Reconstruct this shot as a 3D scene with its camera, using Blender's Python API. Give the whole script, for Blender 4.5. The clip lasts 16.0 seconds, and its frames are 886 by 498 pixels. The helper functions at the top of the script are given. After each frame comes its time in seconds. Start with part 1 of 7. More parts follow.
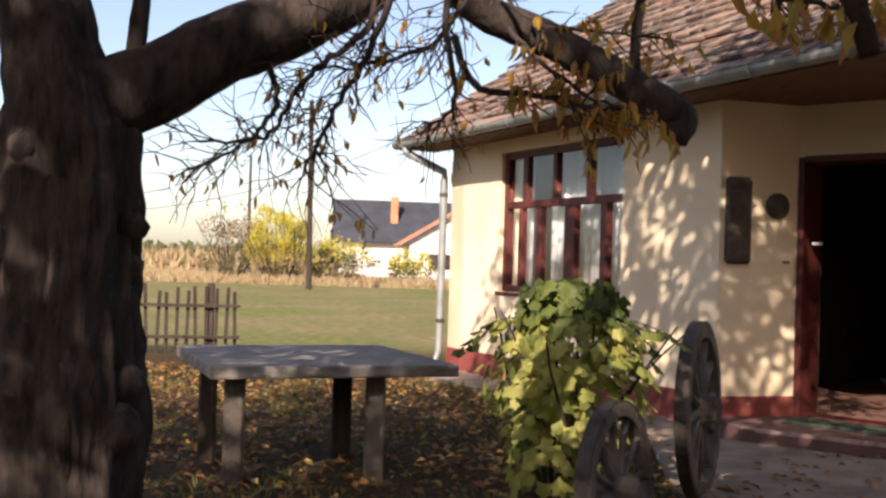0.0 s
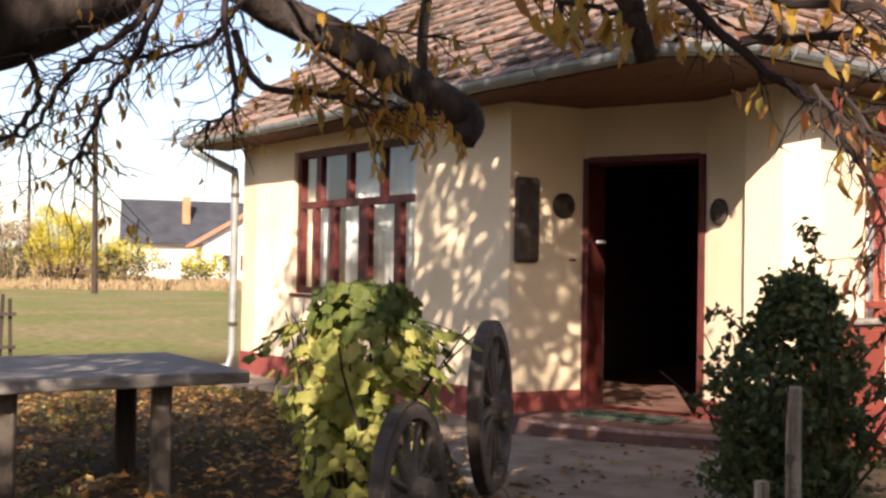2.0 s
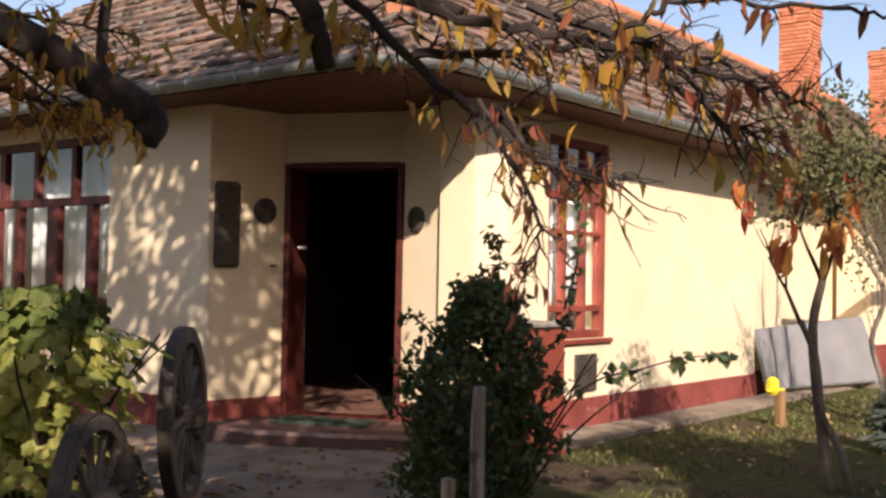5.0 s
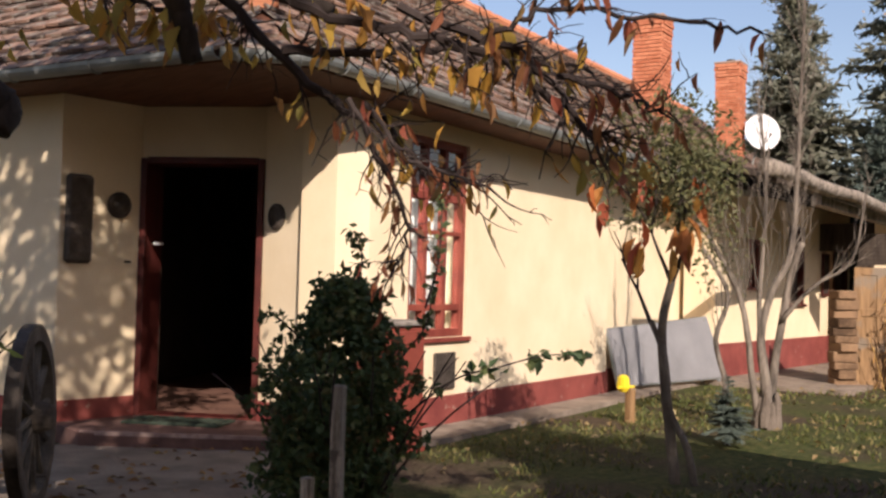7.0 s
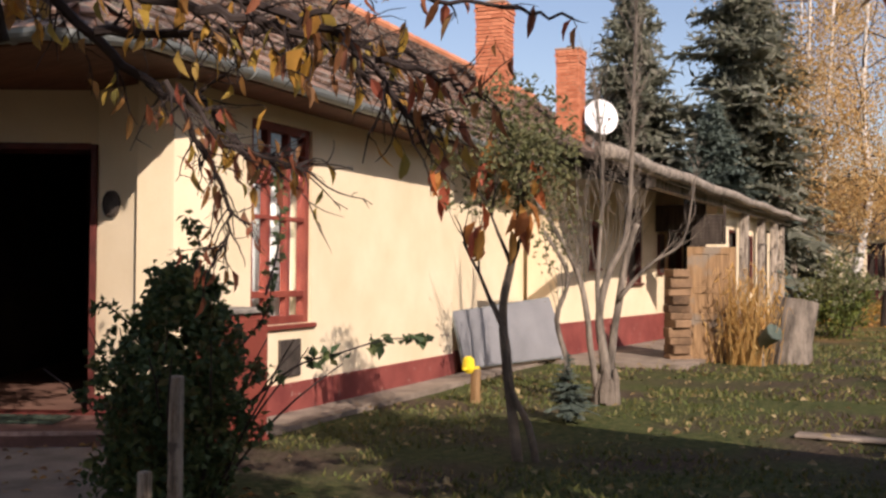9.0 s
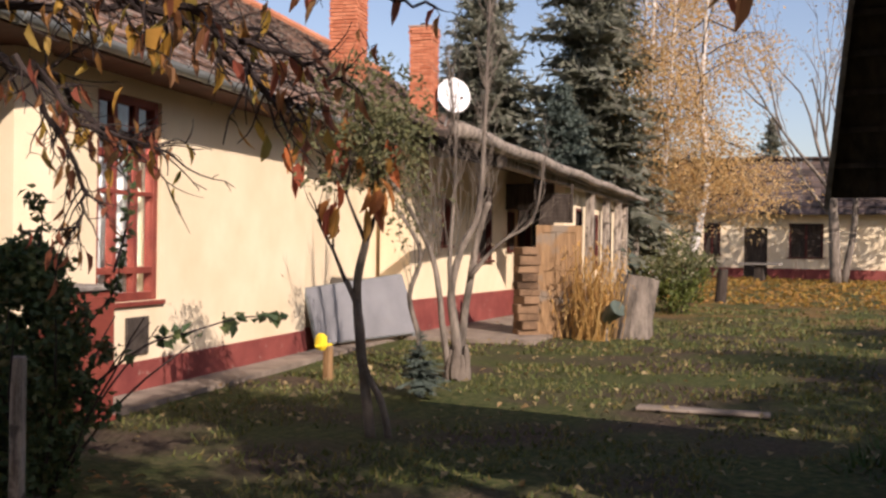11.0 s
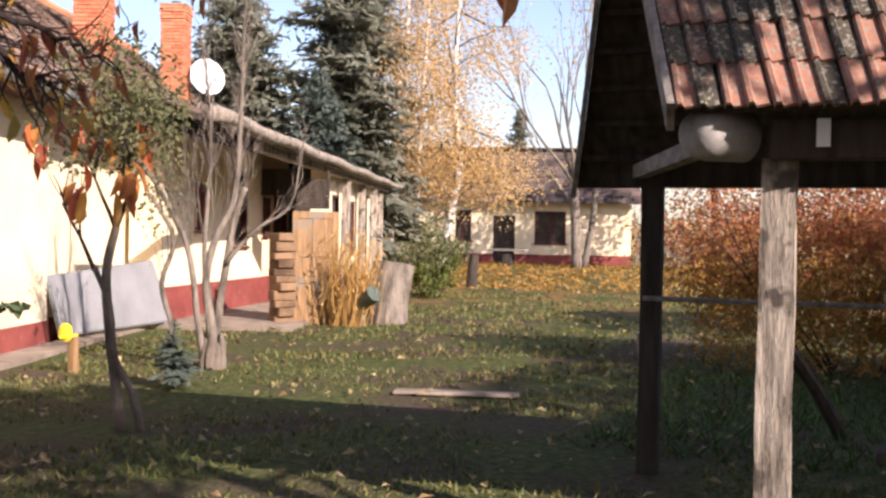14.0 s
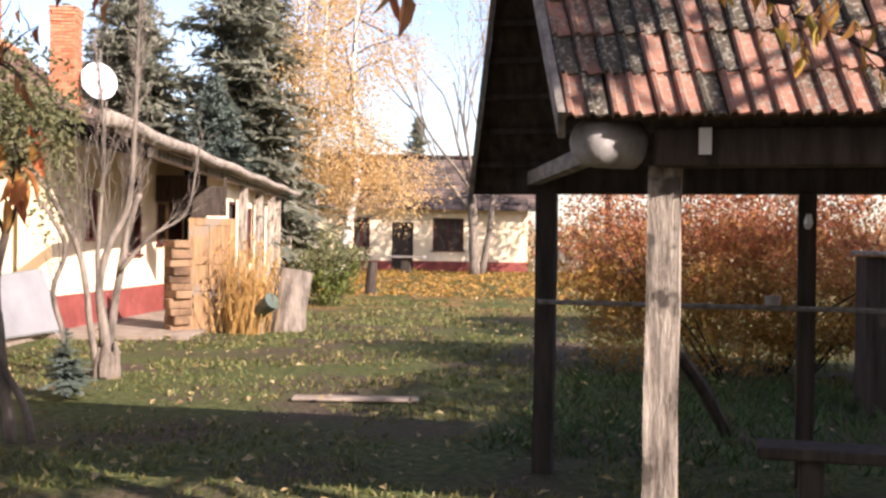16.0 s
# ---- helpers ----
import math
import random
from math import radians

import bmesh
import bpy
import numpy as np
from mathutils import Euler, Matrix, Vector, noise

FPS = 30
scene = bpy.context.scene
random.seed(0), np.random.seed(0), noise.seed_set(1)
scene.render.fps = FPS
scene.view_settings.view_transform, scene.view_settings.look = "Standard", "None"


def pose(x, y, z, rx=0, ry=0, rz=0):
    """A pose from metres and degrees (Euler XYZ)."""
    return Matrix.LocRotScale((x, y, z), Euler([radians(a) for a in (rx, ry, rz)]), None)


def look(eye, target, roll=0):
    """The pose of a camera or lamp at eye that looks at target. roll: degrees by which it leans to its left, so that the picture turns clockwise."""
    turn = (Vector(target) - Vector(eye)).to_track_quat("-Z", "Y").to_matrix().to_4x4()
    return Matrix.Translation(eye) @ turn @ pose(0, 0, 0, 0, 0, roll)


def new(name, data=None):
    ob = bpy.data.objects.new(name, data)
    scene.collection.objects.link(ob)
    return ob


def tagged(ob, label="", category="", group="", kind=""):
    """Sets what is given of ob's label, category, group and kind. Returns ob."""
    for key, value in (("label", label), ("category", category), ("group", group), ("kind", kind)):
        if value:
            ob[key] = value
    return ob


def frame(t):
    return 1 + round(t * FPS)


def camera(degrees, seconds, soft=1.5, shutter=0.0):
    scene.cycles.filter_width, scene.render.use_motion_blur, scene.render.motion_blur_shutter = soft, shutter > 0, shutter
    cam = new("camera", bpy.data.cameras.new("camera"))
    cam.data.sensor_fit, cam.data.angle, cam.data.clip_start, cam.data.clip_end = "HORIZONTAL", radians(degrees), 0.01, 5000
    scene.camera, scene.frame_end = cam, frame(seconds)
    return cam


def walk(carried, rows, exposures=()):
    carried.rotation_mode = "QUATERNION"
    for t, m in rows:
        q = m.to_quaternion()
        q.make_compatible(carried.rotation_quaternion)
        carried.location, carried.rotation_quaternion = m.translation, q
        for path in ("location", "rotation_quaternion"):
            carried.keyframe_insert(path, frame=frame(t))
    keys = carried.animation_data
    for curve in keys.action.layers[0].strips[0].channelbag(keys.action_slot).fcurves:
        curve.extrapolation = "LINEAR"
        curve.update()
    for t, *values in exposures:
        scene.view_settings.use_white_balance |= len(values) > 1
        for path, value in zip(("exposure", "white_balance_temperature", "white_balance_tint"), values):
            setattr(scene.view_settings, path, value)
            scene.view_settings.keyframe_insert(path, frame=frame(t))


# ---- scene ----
import itertools

EYE = 1.36
PATH = [
    (0.0, -6.693, 0.831, -1.776, -0.077, -0.039, -0.02),
    (0.5, -9.107, 1.087, -1.788, -0.081, -0.035, -0.015),
    (1.0, -11.825, 1.077, -1.38, -0.076, -0.022, -0.008),
    (1.5, -14.238, 1.043, -1.146, -0.053, 0.011, -0.006),
    (2.0, -17.531, 1.048, -0.96, -0.029, 0.048, -0.004),
    (2.5, -20.692, 1.152, -1.148, -0.017, 0.041, -0.006),
    (3.0, -23.653, 1.154, -0.903, 0.0, 0.021, -0.005),
    (3.5, -26.027, 1.212, -0.97, 0.033, 0.012, -0.008),
    (4.0, -28.601, 1.366, -1.042, 0.05, 0.012, -0.006),
    (6.5, -38.608, 1.773, -1.471, 0.014, 0.013, -0.008),
    (7.0, -40.562, 1.756, -1.563, 0.013, 0.011, -0.008),
    (7.5, -42.25, 1.814, -0.907, 0.014, 0.009, -0.009),
    (8.0, -44.62, 1.717, -0.86, 0.019, 0.006, -0.007),
    (8.5, -46.645, 1.399, -0.555, 0.045, -0.003, -0.008),
    (9.0, -48.542, 1.09, -0.47, 0.057, -0.024, -0.008),
    (11.5, -58.559, -0.41, -1.162, 0.017, -0.025, 0.016),
    (12.0, -60.649, -0.61, -1.494, 0.021, -0.019, 0.022),
    (12.5, -62.838, -0.599, -1.557, 0.019, -0.009, 0.021),
    (13.0, -65.348, -0.596, -1.643, 0.049, 0.007, 0.02),
    (13.5, -67.622, -0.493, -1.355, 0.036, 0.008, 0.017),
    (14.0, -69.565, -0.666, -1.029, 0.023, 0.009, 0.012),
    (14.5, -70.957, -0.733, -1.117, 0.006, 0.005, 0.007),
    (15.0, -72.349, -0.587, -1.131, 0.001, 0.002, 0.006),
    (15.5, -73.796, -0.417, -1.107, -0.026, -0.008, 0.004),
    (16.0, -74.993, -0.189, -0.843, -0.055, -0.019, 0.001),
]
EXPOSURES = [(0.0, 0.86, 6900, 22), (1.5, 1.04, 7000, 22), (3.5, 1.26, 7000, 22), (4.3, 0.92, 7000, 22), (6.5, 0.42, 6750, 21), (9.0, 0.32, 6750, 22), (11.3, 0.32, 6700, 24), (12.5, 0.63, 6600, 23), (14.0, 1.1, 6550, 25), (16.0, 1.4, 6550, 25)]
cam = camera(45.0, 16.0, soft=2.6)
walk(cam, [(t, pose(x, y, EYE + z, 90 + pitch, roll, yaw)) for t, yaw, pitch, roll, x, y, z in PATH], EXPOSURES)

# ---------------------------------------------------------------- light
SUN_WAY = Vector((-0.44, -0.90, 0.0)).normalized()
SUN_UP = radians(30)
world = bpy.data.worlds.new("sky")
scene.world = world
world.use_nodes = True
wn = world.node_tree
sky = wn.nodes.new("ShaderNodeTexSky")
sky.sky_type = "NISHITA"
sky.sun_disc = False
sky.sun_elevation = SUN_UP
sky.sun_rotation = math.atan2(SUN_WAY.x, SUN_WAY.y)
sky.air_density, sky.dust_density, sky.ozone_density = 1.0, 1.2, 1.0
bg = wn.nodes["Background"]
wn.links.new(sky.outputs[0], bg.inputs[0])
bg.inputs[1].default_value = 0.11
sun = new("sun", bpy.data.lights.new("sun", "SUN"))
sun.data.energy, sun.data.angle, sun.data.color = 5.0, radians(0.5), (1.0, 0.92, 0.80)
sun_from = SUN_WAY * math.cos(SUN_UP) + Vector((0, 0, math.sin(SUN_UP)))
sun.matrix_world = look(sun_from * 30, (0, 0, 0))


# ---------------------------------------------------------------- materials
def mat(name, dark, light, scale=6.0, rough=0.85, bump=0.3, fine=60.0, metal=0.0, vary=0.0, stretch=(1, 1, 1), spots=None, spec=0.3, island=0.0):
    """A procedural surface: two scales of noise between two colours, fine relief, per-object or per-island variation, optional spots."""
    m = bpy.data.materials.new(name)
    m.use_nodes = True
    n, l = m.node_tree.nodes, m.node_tree.links
    b = n["Principled BSDF"]
    tex = n.new("ShaderNodeTexCoord")
    mapping = n.new("ShaderNodeMapping")
    mapping.inputs["Scale"].default_value = stretch
    l.new(tex.outputs["Object"], mapping.inputs[0])
    where = mapping.outputs[0]
    if vary:
        info = n.new("ShaderNodeObjectInfo")
        far_off = n.new("ShaderNodeVectorMath")
        far_off.operation = "MULTIPLY_ADD"
        l.new(info.outputs["Random"], far_off.inputs[0])
        far_off.inputs[1].default_value = (37.0, 53.0, 71.0)
        l.new(mapping.outputs[0], far_off.inputs[2])
        where = far_off.outputs[0]
    big = n.new("ShaderNodeTexNoise")
    big.inputs["Scale"].default_value, big.inputs["Detail"].default_value = scale, 5
    l.new(where, big.inputs[0])
    small = n.new("ShaderNodeTexNoise")
    small.inputs["Scale"].default_value, small.inputs["Detail"].default_value = fine, 4
    l.new(where, small.inputs[0])
    add = n.new("ShaderNodeMath")
    add.operation = "MULTIPLY_ADD"
    l.new(small.outputs[0], add.inputs[0])
    add.inputs[1].default_value = 0.35
    l.new(big.outputs[0], add.inputs[2])
    ramp = n.new("ShaderNodeValToRGB")
    ramp.color_ramp.elements[0].position, ramp.color_ramp.elements[1].position = 0.45, 0.92
    ramp.color_ramp.elements[0].color, ramp.color_ramp.elements[1].color = (*dark, 1), (*light, 1)
    last = add.outputs[0]
    if vary or island:
        src = n.new("ShaderNodeObjectInfo" if vary else "ShaderNodeNewGeometry")
        more = n.new("ShaderNodeMath")
        more.operation = "MULTIPLY_ADD"
        l.new(src.outputs["Random" if vary else "Random Per Island"], more.inputs[0])
        more.inputs[1].default_value = vary or island
        l.new(last, more.inputs[2])
        shift = n.new("ShaderNodeMath")
        shift.operation = "SUBTRACT"
        l.new(more.outputs[0], shift.inputs[0])
        shift.inputs[1].default_value = (vary or island) / 2
        last = shift.outputs[0]
    l.new(last, ramp.inputs[0])
    colour = ramp.outputs[0]
    if spots:
        sp = n.new("ShaderNodeTexNoise")
        sp.inputs["Scale"].default_value, sp.inputs["Detail"].default_value = spots[1], 3
        l.new(where if vary else tex.outputs["Object"], sp.inputs[0])
        cut = n.new("ShaderNodeValToRGB")
        cut.color_ramp.elements[0].position, cut.color_ramp.elements[1].position = spots[2], spots[2] + 0.08
        l.new(sp.outputs[0], cut.inputs[0])
        mix = n.new("ShaderNodeMix")
        mix.data_type = "RGBA"
        l.new(cut.outputs[0], mix.inputs[0])
        l.new(colour, mix.inputs[6])
        mix.inputs[7].default_value = (*spots[0], 1)
        colour = mix.outputs[2]
    l.new(colour, b.inputs["Base Color"])
    b.inputs["Roughness"].default_value, b.inputs["Metallic"].default_value = rough, metal
    b.inputs["Specular IOR Level"].default_value = spec
    if bump:
        bm_ = n.new("ShaderNodeBump")
        bm_.inputs["Strength"].default_value, bm_.inputs["Distance"].default_value = bump, 0.02
        l.new(add.outputs[0], bm_.inputs["Height"])
        l.new(bm_.outputs[0], b.inputs["Normal"])
    return m


def leaf_mat(name, stops, through_light=0.35):
    """Leaves: each island takes its own colour from the stops, and some light passes through."""
    m = bpy.data.materials.new(name)
    m.use_nodes = True
    n, l = m.node_tree.nodes, m.node_tree.links
    b, out = n["Principled BSDF"], n["Material Output"]
    geo = n.new("ShaderNodeNewGeometry")
    ramp = n.new("ShaderNodeValToRGB")
    e = ramp.color_ramp.elements
    while len(e) < len(stops):
        e.new(0.5)
    for k, s in enumerate(stops):
        e[k].position, e[k].color = k / (len(stops) - 1), (*s, 1)
    l.new(geo.outputs["Random Per Island"], ramp.inputs[0])
    l.new(ramp.outputs[0], b.inputs["Base Color"])
    b.inputs["Roughness"].default_value = 0.6
    b.inputs["Specular IOR Level"].default_value = 0.25
    tr = n.new("ShaderNodeBsdfTranslucent")
    l.new(ramp.outputs[0], tr.inputs[0])
    mix = n.new("ShaderNodeMixShader")
    mix.inputs[0].default_value = through_light
    l.new(b.outputs[0], mix.inputs[1])
    l.new(tr.outputs[0], mix.inputs[2])
    l.new(mix.outputs[0], out.inputs[0])
    return m


def glass_mat():
    m = bpy.data.materials.new("window glass")
    m.use_nodes = True
    b = m.node_tree.nodes["Principled BSDF"]
    b.inputs["Base Color"].default_value = (0.9, 0.95, 0.95, 1)
    b.inputs["Roughness"].default_value = 0.03
    b.inputs["Transmission Weight"].default_value = 1.0
    b.inputs["IOR"].default_value = 1.45
    return m


PLASTER = mat("cream plaster", (0.70, 0.565, 0.37), (0.82, 0.695, 0.495), 1.4, 0.92, 0.25, 90)
PLINTH = mat("oxblood plinth paint", (0.16, 0.035, 0.03), (0.27, 0.07, 0.055), 3.0, 0.8, 0.3, 70, spots=((0.33, 0.22, 0.17), 9, 0.66))
STEPRED = mat("dirty worn red step", (0.085, 0.045, 0.037), (0.17, 0.092, 0.076), 5.0, 0.9, 0.4, 50)
DULLPINK = mat("worn pinkish edging", (0.22, 0.14, 0.12), (0.42, 0.31, 0.27), 14.0, 0.9, 0.4, 60)
CONCRETE = mat("worn concrete", (0.15, 0.118, 0.09), (0.32, 0.26, 0.205), 3.0, 0.95, 0.5, 50)
REDWOOD = mat("red-brown window paint", (0.050, 0.012, 0.010), (0.115, 0.024, 0.018), 5.0, 0.5, 0.2, 80)
REDPAINT = mat("weathered red paint", (0.15, 0.030, 0.022), (0.28, 0.070, 0.045), 4.0, 0.6, 0.2, 60)
DARKWOOD = mat("old dark wood", (0.022, 0.016, 0.012), (0.075, 0.058, 0.045), 3.0, 0.9, 0.5, 30, stretch=(6, 6, 0.7))
GREYWOOD = mat("weathered grey wood", (0.075, 0.058, 0.044), (0.50, 0.43, 0.35), 3.0, 0.9, 0.9, 26, stretch=(7, 7, 1.1), spots=((0.085, 0.070, 0.056), 7, 0.57))
GREYPLANK = mat("grey plank", (0.13, 0.115, 0.10), (0.33, 0.30, 0.26), 2.5, 0.9, 0.5, 30, stretch=(1.2, 9, 9))
WHEELWOOD = mat("wheel wood", (0.065, 0.050, 0.038), (0.20, 0.165, 0.13), 4.0, 0.9, 0.6, 40)
OCHREDOOR = mat("varnished pine door", (0.16, 0.09, 0.040), (0.33, 0.20, 0.095), 3.0, 0.65, 0.3, 40, stretch=(8, 8, 0.8), spots=((0.20, 0.155, 0.11), 2.2, 0.52))
STACKWOOD = mat("rough sawn stacked timber", (0.07, 0.042, 0.024), (0.25, 0.155, 0.088), 4.0, 0.9, 0.5, 35, vary=0.5)
BARK = mat("tree bark", (0.010, 0.0075, 0.0062), (0.070, 0.054, 0.044), 9.0, 0.95, 1.0, 34, stretch=(1.6, 1.6, 0.6), spots=((0.085, 0.072, 0.062), 11, 0.66))
TWIGBARK = mat("twig bark", (0.020, 0.013, 0.012), (0.06, 0.045, 0.04), 8.0, 0.85, 0.3, 40)
PALEBARK = mat("pale smooth bark", (0.060, 0.050, 0.040), (0.27, 0.225, 0.18), 5.0, 0.85, 0.6, 30, stretch=(2, 2, 0.6))
BIRCHBARK = mat("birch bark", (0.42, 0.39, 0.35), (0.80, 0.77, 0.72), 3.0, 0.7, 0.3, 20, stretch=(1, 1, 5), spots=((0.05, 0.045, 0.04), 5, 0.66))
TILE = mat("aged clay roof tile", (0.062, 0.044, 0.035), (0.29, 0.180, 0.130), 3.0, 0.9, 0.5, 45, island=0.6, spots=((0.24, 0.215, 0.18), 9, 0.54))
TILEPIECE = mat("aged clay tile piece", (0.062, 0.044, 0.035), (0.29, 0.180, 0.130), 3.0, 0.9, 0.5, 45, vary=0.6, spots=((0.24, 0.215, 0.18), 9, 0.54))
SHEDTILE = mat("lichened clay tile", (0.075, 0.064, 0.046), (0.33, 0.16, 0.11), 11.0, 0.92, 0.8, 60, vary=0.95, spots=((0.24, 0.225, 0.18), 48, 0.545))
FARTILE = mat("brown clay tile", (0.045, 0.034, 0.030), (0.145, 0.105, 0.088), 2.0, 0.9, 0.4, 20, island=0.4)
ORANGETILE = mat("orange clay tile", (0.42, 0.16, 0.08), (0.62, 0.27, 0.15), 1.0, 0.9, 0.3, 12, island=0.3)
BRICK = mat("red chimney brick", (0.40, 0.13, 0.065), (0.58, 0.23, 0.125), 6.0, 0.9, 0.4, 60, vary=0.4)
MORTAR = mat("lime mortar", (0.30, 0.20, 0.15), (0.42, 0.30, 0.22), 8.0, 0.95, 0.5, 60)
ZINC = mat("weathered zinc", (0.19, 0.21, 0.205), (0.33, 0.355, 0.345), 4.0, 0.5, 0.1, 60, metal=0.4)
DARKMETAL = mat("dark cast metal", (0.035, 0.028, 0.023), (0.11, 0.09, 0.075), 9.0, 0.55, 0.5, 60, metal=0.3)
WHITE = mat("white enamel", (0.70, 0.70, 0.69), (0.84, 0.84, 0.83), 4.0, 0.4, 0.05, 40)
BOARDGREY = mat("pale grey board", (0.19, 0.19, 0.195), (0.26, 0.26, 0.265), 2.0, 0.5, 0.05, 40)
YELLOW = mat("yellow plastic", (0.70, 0.52, 0.02), (0.85, 0.66, 0.05), 5.0, 0.45, 0.05, 40)
BROWNSOFFIT = mat("brown soffit boards", (0.075, 0.030, 0.018), (0.16, 0.07, 0.04), 3.0, 0.7, 0.3, 40, stretch=(7, 1, 1))
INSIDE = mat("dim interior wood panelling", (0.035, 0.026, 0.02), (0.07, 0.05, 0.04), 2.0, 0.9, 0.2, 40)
FLOORTILE = mat("reddish floor", (0.12, 0.06, 0.045), (0.22, 0.12, 0.085), 3.0, 0.7, 0.2, 40)
CURTAIN = mat("white net curtain", (0.60, 0.60, 0.58), (0.78, 0.78, 0.76), 3.0, 0.9, 0.1, 60, stretch=(6, 6, 0.5))
DARKROOF = mat("dark slate roof", (0.03, 0.033, 0.04), (0.055, 0.06, 0.07), 1.0, 0.8, 0.2, 20)
WHITEWASH = mat("whitewash", (0.62, 0.60, 0.55), (0.80, 0.78, 0.73), 1.0, 0.9, 0.2, 20)
BUCKET = mat("green enamel", (0.055, 0.075, 0.058), (0.12, 0.145, 0.115), 6.0, 0.45, 0.1, 50)
MATGREEN = mat("dark green coir", (0.022, 0.034, 0.024), (0.055, 0.075, 0.052), 9.0, 0.95, 0.5, 70)
LOGGREY = mat("bleached log end", (0.20, 0.19, 0.175), (0.36, 0.34, 0.32), 5.0, 0.8, 0.2, 40)
GLASS = glass_mat()

CHERRYLEAF = leaf_mat("yellowing cherry leaves", [(0.338, 0.286, 0.078), (0.572, 0.364, 0.065), (0.611, 0.312, 0.065), (0.364, 0.182, 0.072), (0.520, 0.403, 0.091)], 0.5)
RUSTLEAF = leaf_mat("rusty cherry leaves", [(0.42, 0.15, 0.07), (0.27, 0.11, 0.07), (0.48, 0.24, 0.08), (0.38, 0.10, 0.065), (0.33, 0.22, 0.09)], 0.5)
VINELEAF = leaf_mat("yellow-green vine leaves", [(0.22, 0.25, 0.065), (0.44, 0.43, 0.11), (0.31, 0.33, 0.08), (0.60, 0.56, 0.18), (0.40, 0.39, 0.10)], 0.45)
VINEDARK = leaf_mat("green vine leaves", [(0.07, 0.10, 0.025), (0.13, 0.16, 0.035), (0.09, 0.12, 0.03), (0.19, 0.20, 0.045)])
ROSELEAF = leaf_mat("dark rose leaves", [(0.042, 0.075, 0.034), (0.075, 0.115, 0.050), (0.055, 0.090, 0.038), (0.12, 0.15, 0.055), (0.11, 0.085, 0.040)], 0.25)
OLIVELEAF = leaf_mat("olive leaves", [(0.10, 0.115, 0.055), (0.16, 0.16, 0.08), (0.12, 0.13, 0.05), (0.21, 0.19, 0.09)])
ORANGELEAF = leaf_mat("orange sumac leaves", [(0.52, 0.16, 0.05), (0.40, 0.10, 0.06), (0.56, 0.30, 0.07), (0.28, 0.08, 0.05), (0.50, 0.22, 0.05)], 0.45)
BIRCHLEAF = leaf_mat("golden birch leaves", [(0.64, 0.43, 0.18), (0.68, 0.48, 0.22), (0.56, 0.34, 0.13), (0.66, 0.53, 0.30)], 0.5)
BUSHLEAF = leaf_mat("rust-red shrub leaves", [(0.42, 0.13, 0.08), (0.52, 0.21, 0.09), (0.52, 0.27, 0.08), (0.40, 0.14, 0.09), (0.26, 0.14, 0.06), (0.34, 0.10, 0.07)], 0.4)
BUSHLOW = leaf_mat("ochre shrub leaves", [(0.42, 0.22, 0.045), (0.36, 0.19, 0.05), (0.28, 0.19, 0.05), (0.44, 0.27, 0.05)])
NEEDLE = leaf_mat("blue-green needles", [(0.15, 0.165, 0.125), (0.23, 0.235, 0.18), (0.19, 0.20, 0.14), (0.31, 0.30, 0.24)], 0.45)
NEEDLEBLUE = leaf_mat("blue spruce needles", [(0.075, 0.105, 0.088), (0.115, 0.145, 0.12), (0.07, 0.09, 0.07)], 0.15)
YELLOWBUSH = leaf_mat("bright yellow leaves", [(0.62, 0.52, 0.05), (0.52, 0.46, 0.05), (0.66, 0.55, 0.10), (0.36, 0.36, 0.06)])
DRYGRASS = leaf_mat("dry grass", [(0.40, 0.29, 0.15), (0.33, 0.23, 0.13), (0.46, 0.35, 0.20), (0.30, 0.24, 0.12)])
STRAW = leaf_mat("golden straw", [(0.52, 0.30, 0.09), (0.60, 0.38, 0.13), (0.42, 0.23, 0.07), (0.62, 0.44, 0.19)], 0.3)
GRASS = leaf_mat("lawn grass", [(0.062, 0.084, 0.022), (0.105, 0.125, 0.036), (0.155, 0.150, 0.050), (0.21, 0.160, 0.066)], 0.25)
WEED = leaf_mat("deep green weeds", [(0.035, 0.075, 0.016), (0.055, 0.10, 0.024), (0.065, 0.105, 0.03), (0.055, 0.055, 0.02)], 0.2)
LITTER = leaf_mat("fallen leaves", [(0.15, 0.075, 0.032), (0.24, 0.115, 0.038), (0.36, 0.20, 0.055), (0.10, 0.058, 0.030), (0.40, 0.29, 0.085)], 0.1)
PALELITTER = leaf_mat("pale fallen leaves", [(0.26, 0.19, 0.08), (0.30, 0.23, 0.11), (0.20, 0.13, 0.055), (0.36, 0.29, 0.15)], 0.1)


